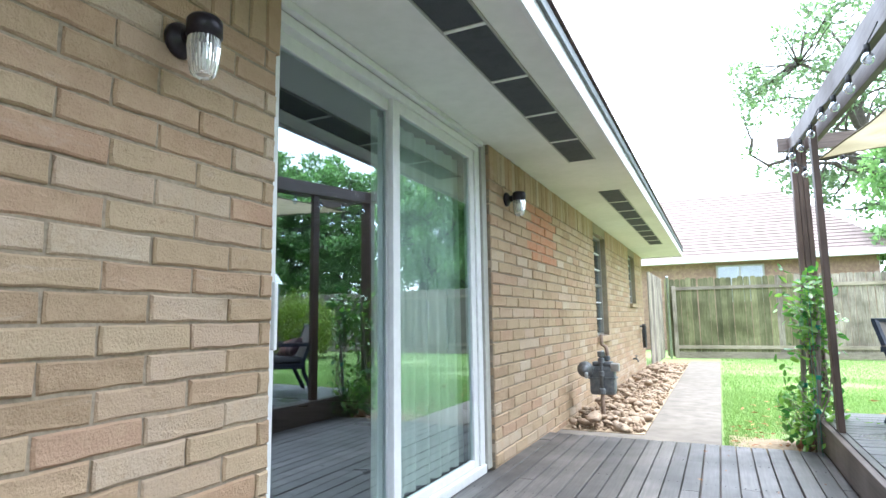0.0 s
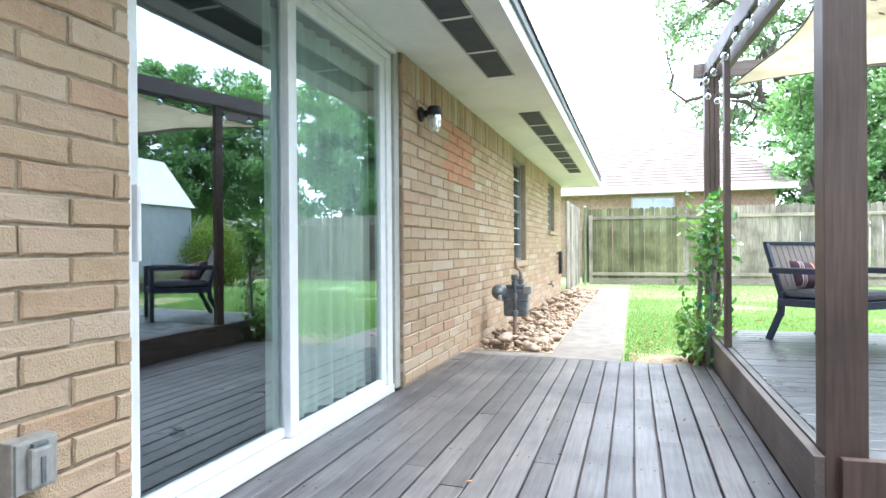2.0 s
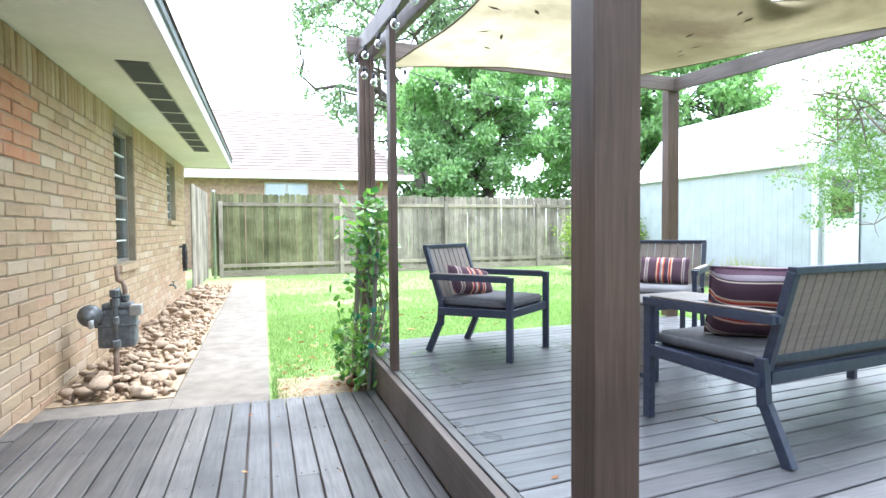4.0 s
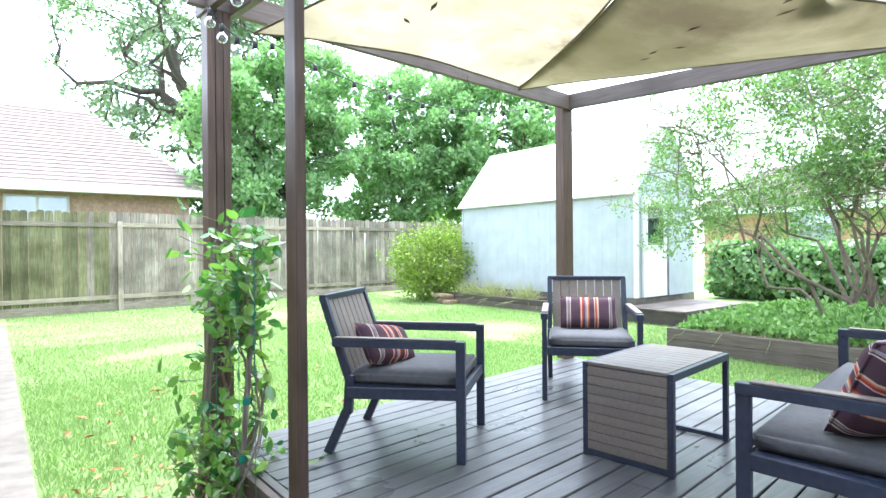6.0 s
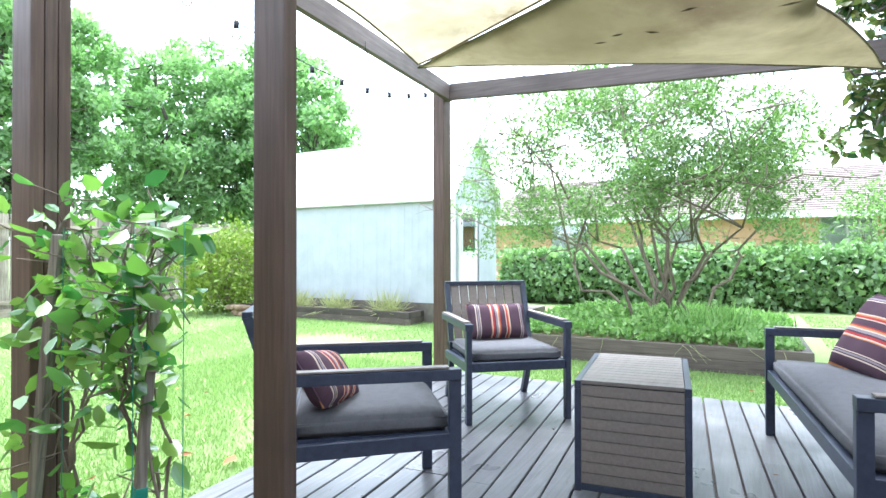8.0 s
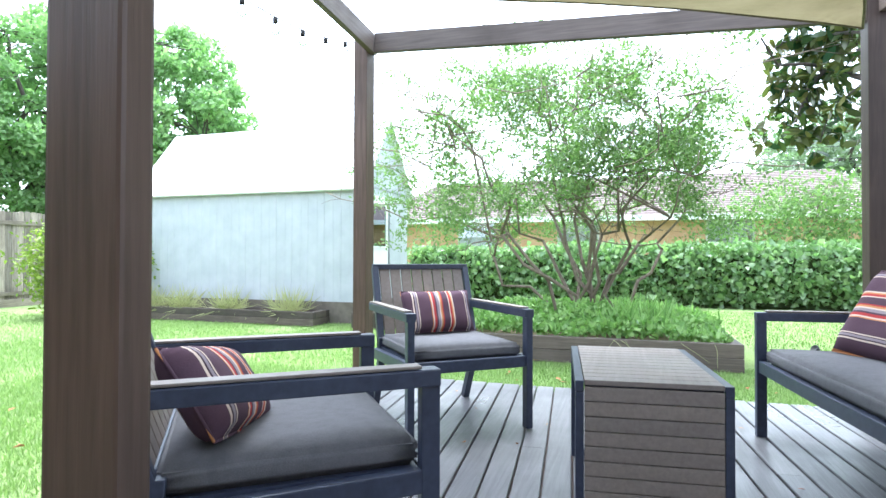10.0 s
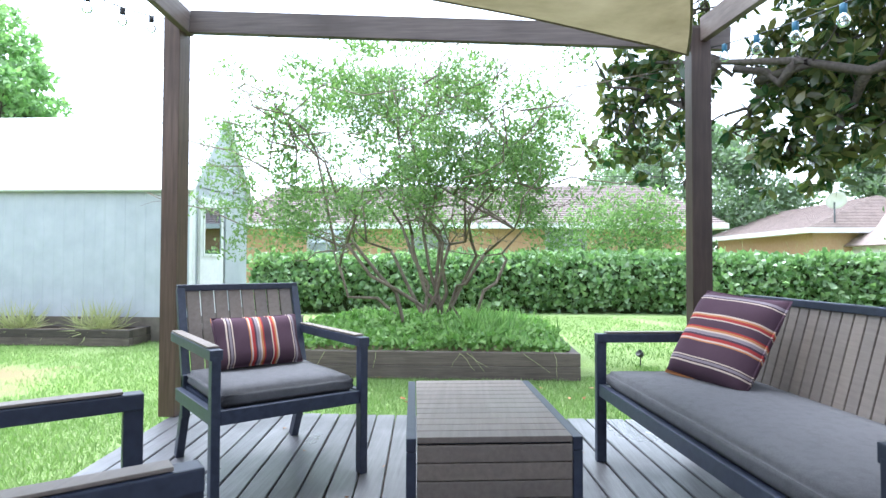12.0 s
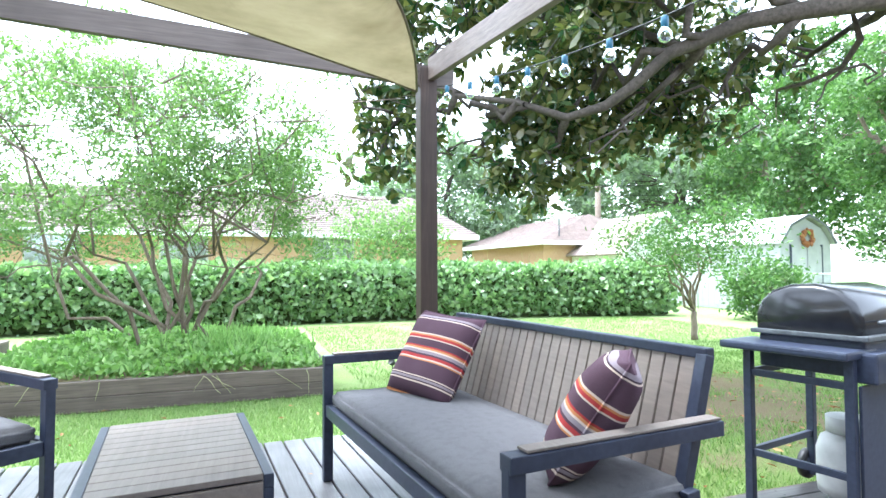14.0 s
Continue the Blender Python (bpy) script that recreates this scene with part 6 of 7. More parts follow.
def magnolia():
    """Heavy low limbs in the open, with rosettes of long glossy leaves hanging off thin twigs."""
    rng = np.random.default_rng(52)
    t = thing("magnolia_tree", "large dark magnolia with glossy leaves and heavy low limbs", "tree", None)
    bm = bmesh.new()
    limb(bm, (3.6, -3.9, GROUND), (3.55, -3.0, 2.9), 0.34, 0.27, rng, 6, 0.02, sides=12)
    main = [(3.55, -3.0, 2.85), (3.75, -2.0, 3.5), (3.94, -1.42, 3.63), (4.4, -0.8, 3.59), (4.69, -0.41, 3.55), (4.89, -0.15, 3.44), (5.1, 0.13, 3.33), (5.31, 0.41, 3.03), (5.47, 0.62, 2.86), (5.69, 0.93, 2.77), (6.0, 1.34, 2.98), (6.41, 1.88, 3.12), (6.9, 2.3, 3.3)]
    tube(bm, main, [0.22, 0.17, 0.12, 0.085, 0.078, 0.07, 0.063, 0.056, 0.05, 0.044, 0.034, 0.026, 0.016], 10)
    nodes = [np.array(p) for p in main[2:]]
    # upper crown out of view, added to shade the lawn and the near wall
    crown = [(3.55, -3.0, 2.85), (3.9, -2.4, 4.6), (4.6, -1.6, 5.8), (5.2, -1.0, 7.0)]
    tube(bm, crown, [0.24, 0.2, 0.14, 0.06], 10)
    def branch(a, e, r0, r1, w=0.14):
        return limb(bm, a, e, r0, r1, rng, 7, w)[1:]
    for k, e in ((2, (5.3, -1.5, 3.0)), (2, (5.9, -1.9, 3.6)), (3, (5.5, -0.7, 2.95)), (4, (6.5, -0.3, 3.2)), (5, (5.9, 0.2, 2.7)), (5, (6.6, 0.6, 4.2)), (6, (6.6, 0.5, 3.2)), (9, (6.5, 0.9, 2.4)), (10, (7.0, 1.5, 2.5)), (10, (7.2, 1.8, 3.3)), (11, (7.4, 2.6, 2.9)), (11, (7.2, 2.5, 3.9)), (3, (5.0, -0.3, 4.6)), (2, (4.6, -1.2, 4.7)), (5, (5.6, 0.6, 4.5))):
        seg = branch(main[k], e, 0.05, 0.012)
        nodes += seg
        for q in range(2):
            nodes += branch(seg[3], np.array(e) + rng.normal(size=3) * np.array((0.5, 0.5, 0.3)), 0.02, 0.006)
    # limbs that carry the unseen upper crown
    for k, e in ((1, (2.6, -0.8, 5.6)), (1, (5.4, -3.4, 5.6)), (2, (6.6, -1.6, 6.0)), (2, (4.8, 0.8, 6.0)), (2, (6.4, 0.6, 6.1)), (3, (6.0, -0.4, 7.0)), (3, (3.8, -0.6, 6.6)), (1, (2.2, -3.2, 5.4))):
        seg = branch(crown[k], e, 0.07, 0.015)
        nodes += seg
        for q in range(3):
            nodes += branch(seg[3], np.array(e) + rng.normal(size=3) * np.array((0.9, 0.9, 0.4)), 0.025, 0.008)
    cl = []
    # the first, largest clump group is the unseen crown that blocks sky light
    for cen, rad, n in (((4.9, -1.0, 6.0), (3.2, 3.0, 1.3), 330), ((7.2, 2.35, 3.25), (0.75, 0.55, 1.15), 46), ((7.0, 2.0, 4.4), (1.1, 1.2, 0.7), 42), ((6.5, 0.7, 2.55), (0.75, 0.75, 0.62), 46), ((6.6, 0.5, 3.35), (0.9, 0.9, 0.6), 44), ((6.2, 0.6, 4.3), (1.3, 1.2, 0.7), 62), ((5.4, 0.0, 4.8), (1.5, 1.2, 0.6), 56), ((6.3, -0.7, 3.05), (0.85, 0.8, 0.5), 40), ((6.0, -1.3, 3.7), (1.1, 0.9, 0.6), 36), ((4.6, -1.2, 4.9), (1.5, 1.3, 0.6), 44), ((5.2, 0.9, 3.75), (0.5, 0.5, 0.45), 14), ((4.6, 0.2, 4.15), (0.7, 0.6, 0.35), 14), ((7.6, -0.4, 4.4), (1.2, 1.2, 0.9), 46), ((8.0, -2.0, 4.7), (1.3, 1.4, 0.9), 34)):
        cl += list(clumps_in(rng, cen, rad, n, 0.15))
    C = np.array(cl)
    N = np.array(nodes)
    P, D = [], []
    for c in C:
        k = np.argmin(np.linalg.norm(N - c, axis=1))
        if np.linalg.norm(N[k] - c) > 1.3:
            c = N[k] + (c - N[k]) * 0.8
        tw = limb(bm, N[k], c, 0.011, 0.005, rng, 4, 0.16, sides=4)
        # three or four rosettes along the twig's end
        for e in (tw[-1], tw[-2] + rng.normal(size=3) * 0.10, tw[-1] + rng.normal(size=3) * 0.16, tw[-1] + rng.normal(size=3) * 0.20):
            axis = rng.normal(size=3) * 0.6 + np.array((0, 0, -0.25))
            m = rng.integers(8, 13)
            dd = rng.normal(size=(m, 3)) + axis
            dd /= np.linalg.norm(dd, axis=1)[:, None]
            P.append(np.repeat(e[None], m, 0) + dd * 0.015)
            D.append(dd)
    part("trunk", bm, M_BARK_DARK, t, "", True)
    P, D = np.concatenate(P), np.concatenate(D)
    n = len(P)
    side = np.cross(D, rng.normal(size=(n, 3)) + np.array((0, 0, 1.0)))
    side /= np.linalg.norm(side, axis=1)[:, None] + 1e-9
    up = np.cross(side, D)
    L = (0.155 * rng.uniform(0.65, 1.25, n))[:, None]
    row = lambda f, w, z: P + D * L * f + side * L * w + up * L * z
    V = np.stack((P, row(0.3, 0.17, 0.04), row(0.7, 0.19, 0.02), row(1.0, 0.0, -0.08), row(0.7, -0.19, 0.02), row(0.3, -0.17, 0.04)), 1).reshape(-1, 3)
    i = np.arange(n)[:, None] * 6
    F = np.concatenate([i + np.array([f]) for f in ((0, 1, 5), (1, 2, 4), (1, 4, 5), (2, 3, 4))], 0)
    tri_mesh("crown", V, F, M_LEAF_MAG, t)


magnolia()


def hedge():
    rng = np.random.default_rng(61)
    h = thing("hedge", "thick leafy green hedge across the end of the garden", "hedge", None)
    line = [(14.0, 9.6), (14.3, 5.0), (14.6, 1.0), (14.2, -3.5), (13.3, -7.2)]
    P, Nn = [], []
    core = bmesh.new()
    for (x0, y0), (x1, y1) in zip(line, line[1:]):
        L = math.hypot(x1 - x0, y1 - y0)
        n = int(L * 700)
        t = rng.uniform(0, 1, n)
        s = rng.uniform(0, 1, n)
        x = x0 + (x1 - x0) * t
        y = y0 + (y1 - y0) * t
        bulge = np.array([0.16 * noise.noise(Vector((a * 0.9, b * 0.9, c * 2))) for a, b, c in zip(x, y, s)])
        front = s < 0.62
        z = np.where(front, GROUND + 0.10 + 1.2 * (s / 0.62), 1.25 + bulge * 1.1)
        xo = np.where(front, -0.15 * np.sin(s / 0.62 * 3.1) + bulge, (s - 0.62) / 0.38 * 1.1)
        P.append(np.stack((x + xo, y + rng.normal(size=n) * 0.03, z + rng.normal(size=n) * 0.05), 1))
        Nn.append(np.tile((-0.8, 0, 0.5), (n, 1)))
        # solid dark bar filling the hedge behind its leaves
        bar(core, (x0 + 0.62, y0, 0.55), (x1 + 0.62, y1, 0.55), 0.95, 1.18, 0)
    part("core", core, M_HEDGE_CORE, h, "solid dark core behind the leaves")
    P, Nn = np.concatenate(P), np.concatenate(Nn)
    P[:, 0] += rng.normal(size=len(P)) * 0.07
    V, F = leaf_arrays(P, 0.155, rng, 0.95, 0.15, 0.3, Nn * rng.uniform(0.2, 1.3, (len(P), 1)))
    tri_mesh("foliage", V, F, M_LEAF_HEDGE, h)
    b = bmesh.new()
    for k in range(60):
        y = rng.uniform(-6, 9)
        x = np.interp(y, [-7.2, -3.5, 1, 5, 9.6], [13.3, 14.2, 14.6, 14.3, 14.0]) + rng.uniform(0, 0.8)
        limb(b, (x, y, 1.1), (x + rng.normal() * 0.1, y + rng.normal() * 0.15, 1.36 + rng.uniform(0, 0.35)), 0.006, 0.003, rng, 3, 0.05, sides=4)
    tagged(part("shoots", b, M_STRAW, h, "pale shoots above the hedge"), kind="stuff")


M_HEDGE_CORE = simple("dark_hedge_core", (0.04, 0.055, 0.02), (0.08, 0.10, 0.04), 25, 0.95, bump=0.8)
hedge()


def groundcover():
    rng = np.random.default_rng(71)
    n = 15000
    x = rng.uniform(6.62, 9.8, n)
    y = rng.uniform(3.28, 6.42, n)
    r = np.hypot((x - 8.1) / 1.7, (y - 4.9) / 1.75)
    hgt = np.clip(0.34 * np.exp(-r * r * 0.8) + 0.05, 0, 1) * (0.6 + 0.5 * np.array([noise.noise(Vector((a * 1.6, b * 1.6, 0))) for a, b in zip(x, y)]))
    z = 0.17 + np.clip(hgt, 0.01, 1) * rng.uniform(0.5, 1.15, n)
    V, F = leaf_arrays(np.stack((x, y, z), 1), 0.085, rng, 0.6, -0.2)
    g = tri_mesh("groundcover", V, F, M_LEAF_GROUND)
    tagged(g, "low leafy groundcover filling the raised bed", "groundcover", kind="stuff")
    n = 900
    x, y = rng.normal(7.65, 0.28, n), rng.normal(4.25, 0.3, n)
    V, F = leaf_arrays(np.stack((x, y, np.full(n, 0.18)), 1), 0.42, rng, 0.05, -2.0, 0.1)
    g = tri_mesh("strappy_leaves", V, F, M_LEAF_GROUND)
    tagged(g, "tuft of strappy green leaves under the myrtle", "plant", kind="stuff")
    for k, (yy) in enumerate((12.6, 11.9, 10.9, 9.7)):
        n = 260
        P = np.stack((rng.normal(8.66, 0.06, n), rng.normal(yy, 0.14, n), np.full(n, 0.14)), 1)
        V, F = leaf_arrays(P, 0.42, rng, 0.03, -1.2, 0.1)
        g = tri_mesh("ornamental_grass", V, F, M_STRAW)
        tagged(g, "pale tuft of ornamental grass in the shed bed", "grass tuft", "shed bed grasses")
    # vines trailing from the bed's front timbers
    b = bmesh.new()
    for k in range(9):
        yy = rng.uniform(3.3, 6.4)
        limb(b, (6.56, yy, 0.21), (6.46, yy + rng.normal() * 0.15, 0.0 + rng.uniform(-0.02, 0.1)), 0.003, 0.0015, rng, 4, 0.06, sides=4)
    o = mesh_object("trailing_vine", b, M_STRAW)
    tagged(o, "pale vine runners trailing over the bed timbers", "vine", kind="stuff")


groundcover()


def post_vine():
    """Glossy climber on the pergola's corner post, with its stake and wires."""
    rng = np.random.default_rng(81)
    v = thing("climbing_vine", "glossy green climbing vine twined up the pergola post", "vine", None)
    tips = []
    for k in range(8):
        bm = bmesh.new()
        a = rng.uniform(0, 2 * math.pi)
        bx, by = 0.735 + 0.025 * math.cos(a), (5.25 if k < 4 else 5.66) + 0.08 * math.sin(a)
        top = 1.40 + rng.uniform(-0.18, 0.10)
        pts = []
        for i in range(26):
            t = i / 25
            w = a + t * 9
            pts.append((bx + 0.095 * min(1.0, 2.6 * t) + 0.045 * math.cos(w) + 0.02 * rng.normal() * t, by + 0.05 * math.sin(w) + 0.04 * math.sin(t * 5 + k), GROUND + (top - GROUND) * t))
        tube(bm, pts, [0.007 * (1 - 0.6 * i / 25) for i in range(26)], 5)
        for i in range(3, 26):
            for q in range(2 if i < 17 else 3):
                p = np.array(pts[i])
                e = p + rng.normal(size=3) * np.array((0.065, 0.065, 0.05))
                if rng.uniform() < 0.10:
                    e = p + np.array((rng.uniform(-0.22, -0.03), rng.uniform(-0.1, 0.2), rng.uniform(-0.05, 0.18)))
                if e[1] < 5.04 + 0.5 * max(0, e[0] - 0.75) or (4 < i < 17 and rng.uniform() < (0.84 if k < 4 else 0.66)) or rng.uniform() < 0.15:
                    continue
                tube(bm, [p, (p + e) / 2 + rng.normal(size=3) * 0.012, e], 0.0022, 4)
                tips.append(e)
        part("stem", bm, M_BARK, v, "", True)
    # low growth about the foot
    bm = bmesh.new()
    for k in range(34):
        st = np.array((0.76 + rng.normal() * 0.05, rng.uniform(5.2, 5.75), GROUND + rng.uniform(0.0, 0.25)))
        e = st + np.array((rng.normal() * 0.13 + 0.02, rng.normal() * 0.12, rng.uniform(0.08, 0.34)))
        e[1] = max(e[1], 5.1)
        m = (st + e) / 2 + rng.normal(size=3) * 0.03
        tube(bm, [st, m, e], 0.0028, 4)
        tips += [e, e + rng.normal(size=3) * 0.03, m]
    part("low_shoots", bm, M_BARK, v, "thin brown shoots", True)
    T = np.array(tips)
    P = np.repeat(T, 3, 0) + rng.normal(size=(len(T) * 3, 3)) * 0.034
    n = len(P)
    d = rng.normal(size=(n, 3)) + np.array((-0.4, -0.5, 0.3))
    d /= np.linalg.norm(d, axis=1)[:, None]
    side = np.cross(d, rng.normal(size=(n, 3)) * np.array((0.5, 0.5, 1.2)))
    side /= np.linalg.norm(side, axis=1)[:, None]
    up = np.cross(side, d)
    s = (0.078 * rng.uniform(0.5, 1.3, n))[:, None]
    rows = [P, P + d * s * 0.3 + side * s * 0.27 + up * s * 0.07, P + d * s * 0.68 + side * s * 0.24 + up * s * 0.06, P + d * s, P + d * s * 0.68 - side * s * 0.22 + up * s * 0.06, P + d * s * 0.3 - side * s * 0.24 + up * s * 0.07]
    V = np.stack(rows, 1).reshape(-1, 3)
    i = np.arange(n)[:, None] * 6
    F = np.concatenate([i + np.array([f]) for f in ((0, 1, 2), (0, 2, 3), (0, 3, 4), (0, 4, 5))], 0)
    tri_mesh("foliage", V, F, M_LEAF_VINE, v)
    def stake(a, c, label, ties):
        st = thing("garden_stake", label, "stake", None, "vine stakes")
        b = bmesh.new(); bar(b, a, c, 0.036, 0.026, 0.004)
        part("stake", b, M_FENCE, st)
        for t in ties:
            p, q = Vector(a).lerp(Vector(c), t), Vector(a).lerp(Vector(c), t + 0.03)
            b = bmesh.new(); bar(b, p, q, 0.044, 0.034, 0.003)
            part("tie", b, M_TIE, st, "green plastic tie")
    stake((0.742, 5.28, GROUND - 0.02), (0.825, 5.25, 1.12), "weathered grey timber stake tied to the vine", (0.30, 0.52, 0.85))
    stake((0.70, 5.72, GROUND - 0.02), (0.755, 5.60, 1.28), "weathered grey timber stake leaning beside the pergola post", (0.38,))
    for k, (x, y) in enumerate(((0.735, 5.22), (0.735, 5.02), (0.735, 5.55))):
        w = thing("trellis_wire", "thin green wire strung for the climbing vine", "wire", None, "trellis wires")
        b = bmesh.new(); tube(b, [(x, y, GROUND), (x + 0.005, y, 1.3)], 0.0016, 4)
        part("strand", b, M_TIE, w)


M_TIE = simple("green_plastic", (0.01, 0.16, 0.11), (0.02, 0.24, 0.16), 30, 0.5, bump=0.02)
post_vine()


def grass():
    rng = np.random.default_rng(91)
    zones = ((0.07, 0.70, 5.3, 5.95, 2200), (0.07, 5.5, 5.95, 9.5, 75000), (5.5, 9.0, 5.95, 12.0, 42000), (0.07, 5.5, 9.5, 12.0, 28000), (4.16, 6.8, 2.4, 6.0, 36000), (3.14, 7.5, -4.0, 2.4, 60000), (0.07, 8.5, 12.0, 17.2, 36000), (6.8, 13.5, -6.0, 2.8, 50000))
    for x0, x1, y0, y1, n in zones:
        x, y = rng.uniform(x0, x1, n), rng.uniform(y0, y1, n)
        bare = np.array([noise.noise(Vector((a * 0.8, b * 0.8, 4.0))) for a, b in zip(x, y)])
        keep = (bare + rng.normal(size=n) * 0.12 < 0.45) & (np.hypot(x - 6.3, y - 9.3) + rng.normal(size=n) * 0.2 > 0.75) & (np.hypot(x - 4.9, y + 0.2) / 2.2 + rng.normal(size=n) * 0.35 + 1.2 * np.array([noise.noise(Vector((a * 1.3, b * 1.3, 9.0))) for a, b in zip(x, y)]) > 0.5)
        x, y = x[keep], y[keep]
        n = len(x)
        a = rng.uniform(0, 2 * math.pi, n)
        h = rng.uniform(0.010, 0.036, n)
        w = 0.004 + 0.003 * rng.uniform(size=n)
        lean = rng.normal(size=(n, 2)) * 0.018
        z0 = np.full(n, GROUND - 0.02)
        b0 = np.stack((x - w * np.cos(a), y - w * np.sin(a), z0), 1)
        b1 = np.stack((x + w * np.cos(a), y + w * np.sin(a), z0), 1)
        tp = np.stack((x + lean[:, 0], y + lean[:, 1], GROUND + h), 1)
        V = np.stack((b0, b1, tp), 1).reshape(-1, 3)
        F = np.arange(n * 3).reshape(-1, 3)
        # zones on the magnolia side take the blades with shade painted in
        o = tri_mesh("grass", V, F, M_GRASS_SHADED if y1 < 2.9 else M_GRASS)
        tagged(o, "short bright green lawn grass blades", "grass", kind="stuff")


grass()


def fallen_leaves():
    rng = np.random.default_rng(95)
    zones = ((0.1, 0.72, 5.3, 6.6, 60, 0.07), (0.1, 3.5, 6.0, 9.0, 60, 0.12), (3.15, 6.0, -2.0, 2.3, 300, 0.085), (4.2, 6.5, 2.5, 5.5, 30, 0.08))
    for x0, x1, y0, y1, n, s in zones:
        P = np.stack((rng.uniform(x0, x1, n), rng.uniform(y0, y1, n), np.full(n, GROUND + 0.035)), 1)
        V, F = leaf_arrays(P, s, rng, 0.5, 0.0, 0.4)
        V[:, 2] = GROUND + 0.046 + (V[:, 2] - GROUND - 0.035) * 0.25
        o = tri_mesh("fallen_leaves", V, F, M_DRYLEAF)
        tagged(o, "dry brown leaves scattered on the lawn", "leaves", kind="stuff")
    n = 26
    P = np.concatenate((np.stack((rng.uniform(0.8, 4.0, n), rng.uniform(2.5, 5.8, n), np.full(n, UP + 0.004)), 1), np.stack((rng.uniform(-0.6, 0.70, 14), rng.uniform(2.0, 5.1, 14), np.full(14, LOW + 0.004)), 1)))
    V, F = leaf_arrays(P, 0.035, rng, 0.5, 0.0, 0.4)
    base = np.repeat(P[:, 2], 4)
    V[:, 2] = base + np.abs(V[:, 2] - base) * 0.25
    o = tri_mesh("fallen_leaves", V, F, M_DRYLEAF)
    tagged(o, "a few small dry leaves lying on the deck boards", "leaves", kind="stuff")


fallen_leaves()
bm = bmesh.new()
bmesh.ops.create_grid(bm, x_segments=14, y_segments=14, size=0.5)
for v in bm.verts:
    r = v.co.length * 2
    v.co = Vector((0.44 + v.co.x * 0.66, 5.50 + v.co.y * 0.80, GROUND + 0.004 + max(0, 0.035 * (1 - r)) + 0.008 * noise.noise(v.co * 9)))
dirt = mesh_object("bare_soil", bm, M_DIRT)
tagged(dirt, "patch of bare sandy soil and leaf litter at the vine's foot", "soil", kind="structure")
pot = thing("fallen_pot", "small terracotta coloured pot lying at the foot of the post", "pot", pose(0.66, 5.45, GROUND + 0.06, 70, 10, 30))
b = bmesh.new(); lathe(b, ((0.035, -0.05), (0.055, 0.04), (0.062, 0.042), (0.062, 0.06), (0.054, 0.06), (0.05, 0.04), (0.03, -0.03)), 18)
M_TERRA = simple("terracotta", (0.20, 0.09, 0.045), (0.30, 0.15, 0.08), 40, 0.85, bump=0.2)
part("body", b, M_TERRA, pot, "", True)

# overhead wires, pole, dish
for a, c in (((30, 16, 6.4), (24, -24, 5.4)), ((30, 16, 6.9), (24, -24, 5.9))):
    b = bmesh.new(); tube(b, sagged(a, c, 0.8, 24), 0.012, 5)
    w = mesh_object("overhead_wire", b, M_WIRE)
    tagged(w, "thin dark overhead wire sagging beyond the garden", "wire", "overhead wires")
b = bmesh.new(); tube(b, [(24.5, -12.5, GROUND), (24.5, -12.5, 5.3)], (0.16, 0.13), 12)
tagged(mesh_object("utility_pole", b, M_BARK, smooth=True), "weathered timber utility pole beyond the hedge", "utility pole")
b = bmesh.new(); lathe(b, ((0.02, 0.12), (0.2, 0.08), (0.33, 0.0), (0.335, 0.01), (0.2, 0.10), (0.02, 0.14)), 24, pose(21.6, -8.6, 3.4, 60, 0, 70))
dish = thing("satellite_dish", "pale grey satellite dish on a roof", "satellite dish", None)
part("reflector", b, M_WHITE, dish, "", True)
b = bmesh.new(); tube(b, [(21.7, -8.6, 2.4), (21.7, -8.6, 3.35)], 0.03, 8)
part("mast", b, M_GREY_METAL, dish)

# ---- river stones beside the path ----
rng = random.Random(7)
stone_meshes = []
for k in range(7):
    b = bmesh.new()
    bmesh.ops.create_icosphere(b, subdivisions=2 if k < 3 else 1, radius=1)
    for v in b.verts:
        v.co *= 1 + 0.32 * noise.noise(v.co * 1.1 + Vector((k * 7, 0, 0)))
        v.co.z *= 0.62
    me = bpy.data.meshes.new("stone")
    b.to_mesh(me); b.free()
    me.shade_smooth()
    me.materials.append(M_STONE)
    stone_meshes.append(me)
stones = thing("stone_border", "border of tan and grey river stones along the wall", "stones", pose(0, 0, GROUND), kind="stuff")
tagged(mesh_object("ground_border", boxed(WALL_X + 0.002, -0.61, 5.63, HOUSE_END + 1.4, -0.2, GROUND + 0.012), M_DIRT), "leaf litter under the river stones", "soil", kind="structure")
for k in range(290):
    o = new("stone", rng.choice(stone_meshes))
    o.parent = stones
    s = rng.choice((0.026, 0.03, 0.035, 0.04, 0.05, 0.068))
    yv = 5.68 + (rng.random() ** 1.3) * 7.5
    xv = rng.uniform(WALL_X + 0.07, -0.66)
    o.location = (xv, yv, 0.02 + s * 0.45 + max(0, 0.10 * (1 - abs(xv + 1.15) / 0.4)) * rng.random())
    o.scale = (s * rng.uniform(0.8, 1.3), s * rng.uniform(0.9, 1.6), s * rng.uniform(0.7, 1.1))
    o.rotation_euler = (rng.uniform(-0.3, 0.3), rng.uniform(-0.3, 0.3), rng.uniform(0, 6.28))
b = bmesh.new()
for k in range(1500):
    s = rng.uniform(0.016, 0.036)
    bmesh.ops.create_icosphere(b, subdivisions=1, radius=s, matrix=pose(rng.uniform(WALL_X + 0.05, -0.63), 5.66 + rng.random() * 8.8, 0.02 + s * 0.3, rng.uniform(0, 90), 0, rng.uniform(0, 360)) @ Matrix.Diagonal((1, 1.4, 0.6, 1)))
tagged(part("pebbles", b, M_STONE, stones, "", True), kind="stuff")


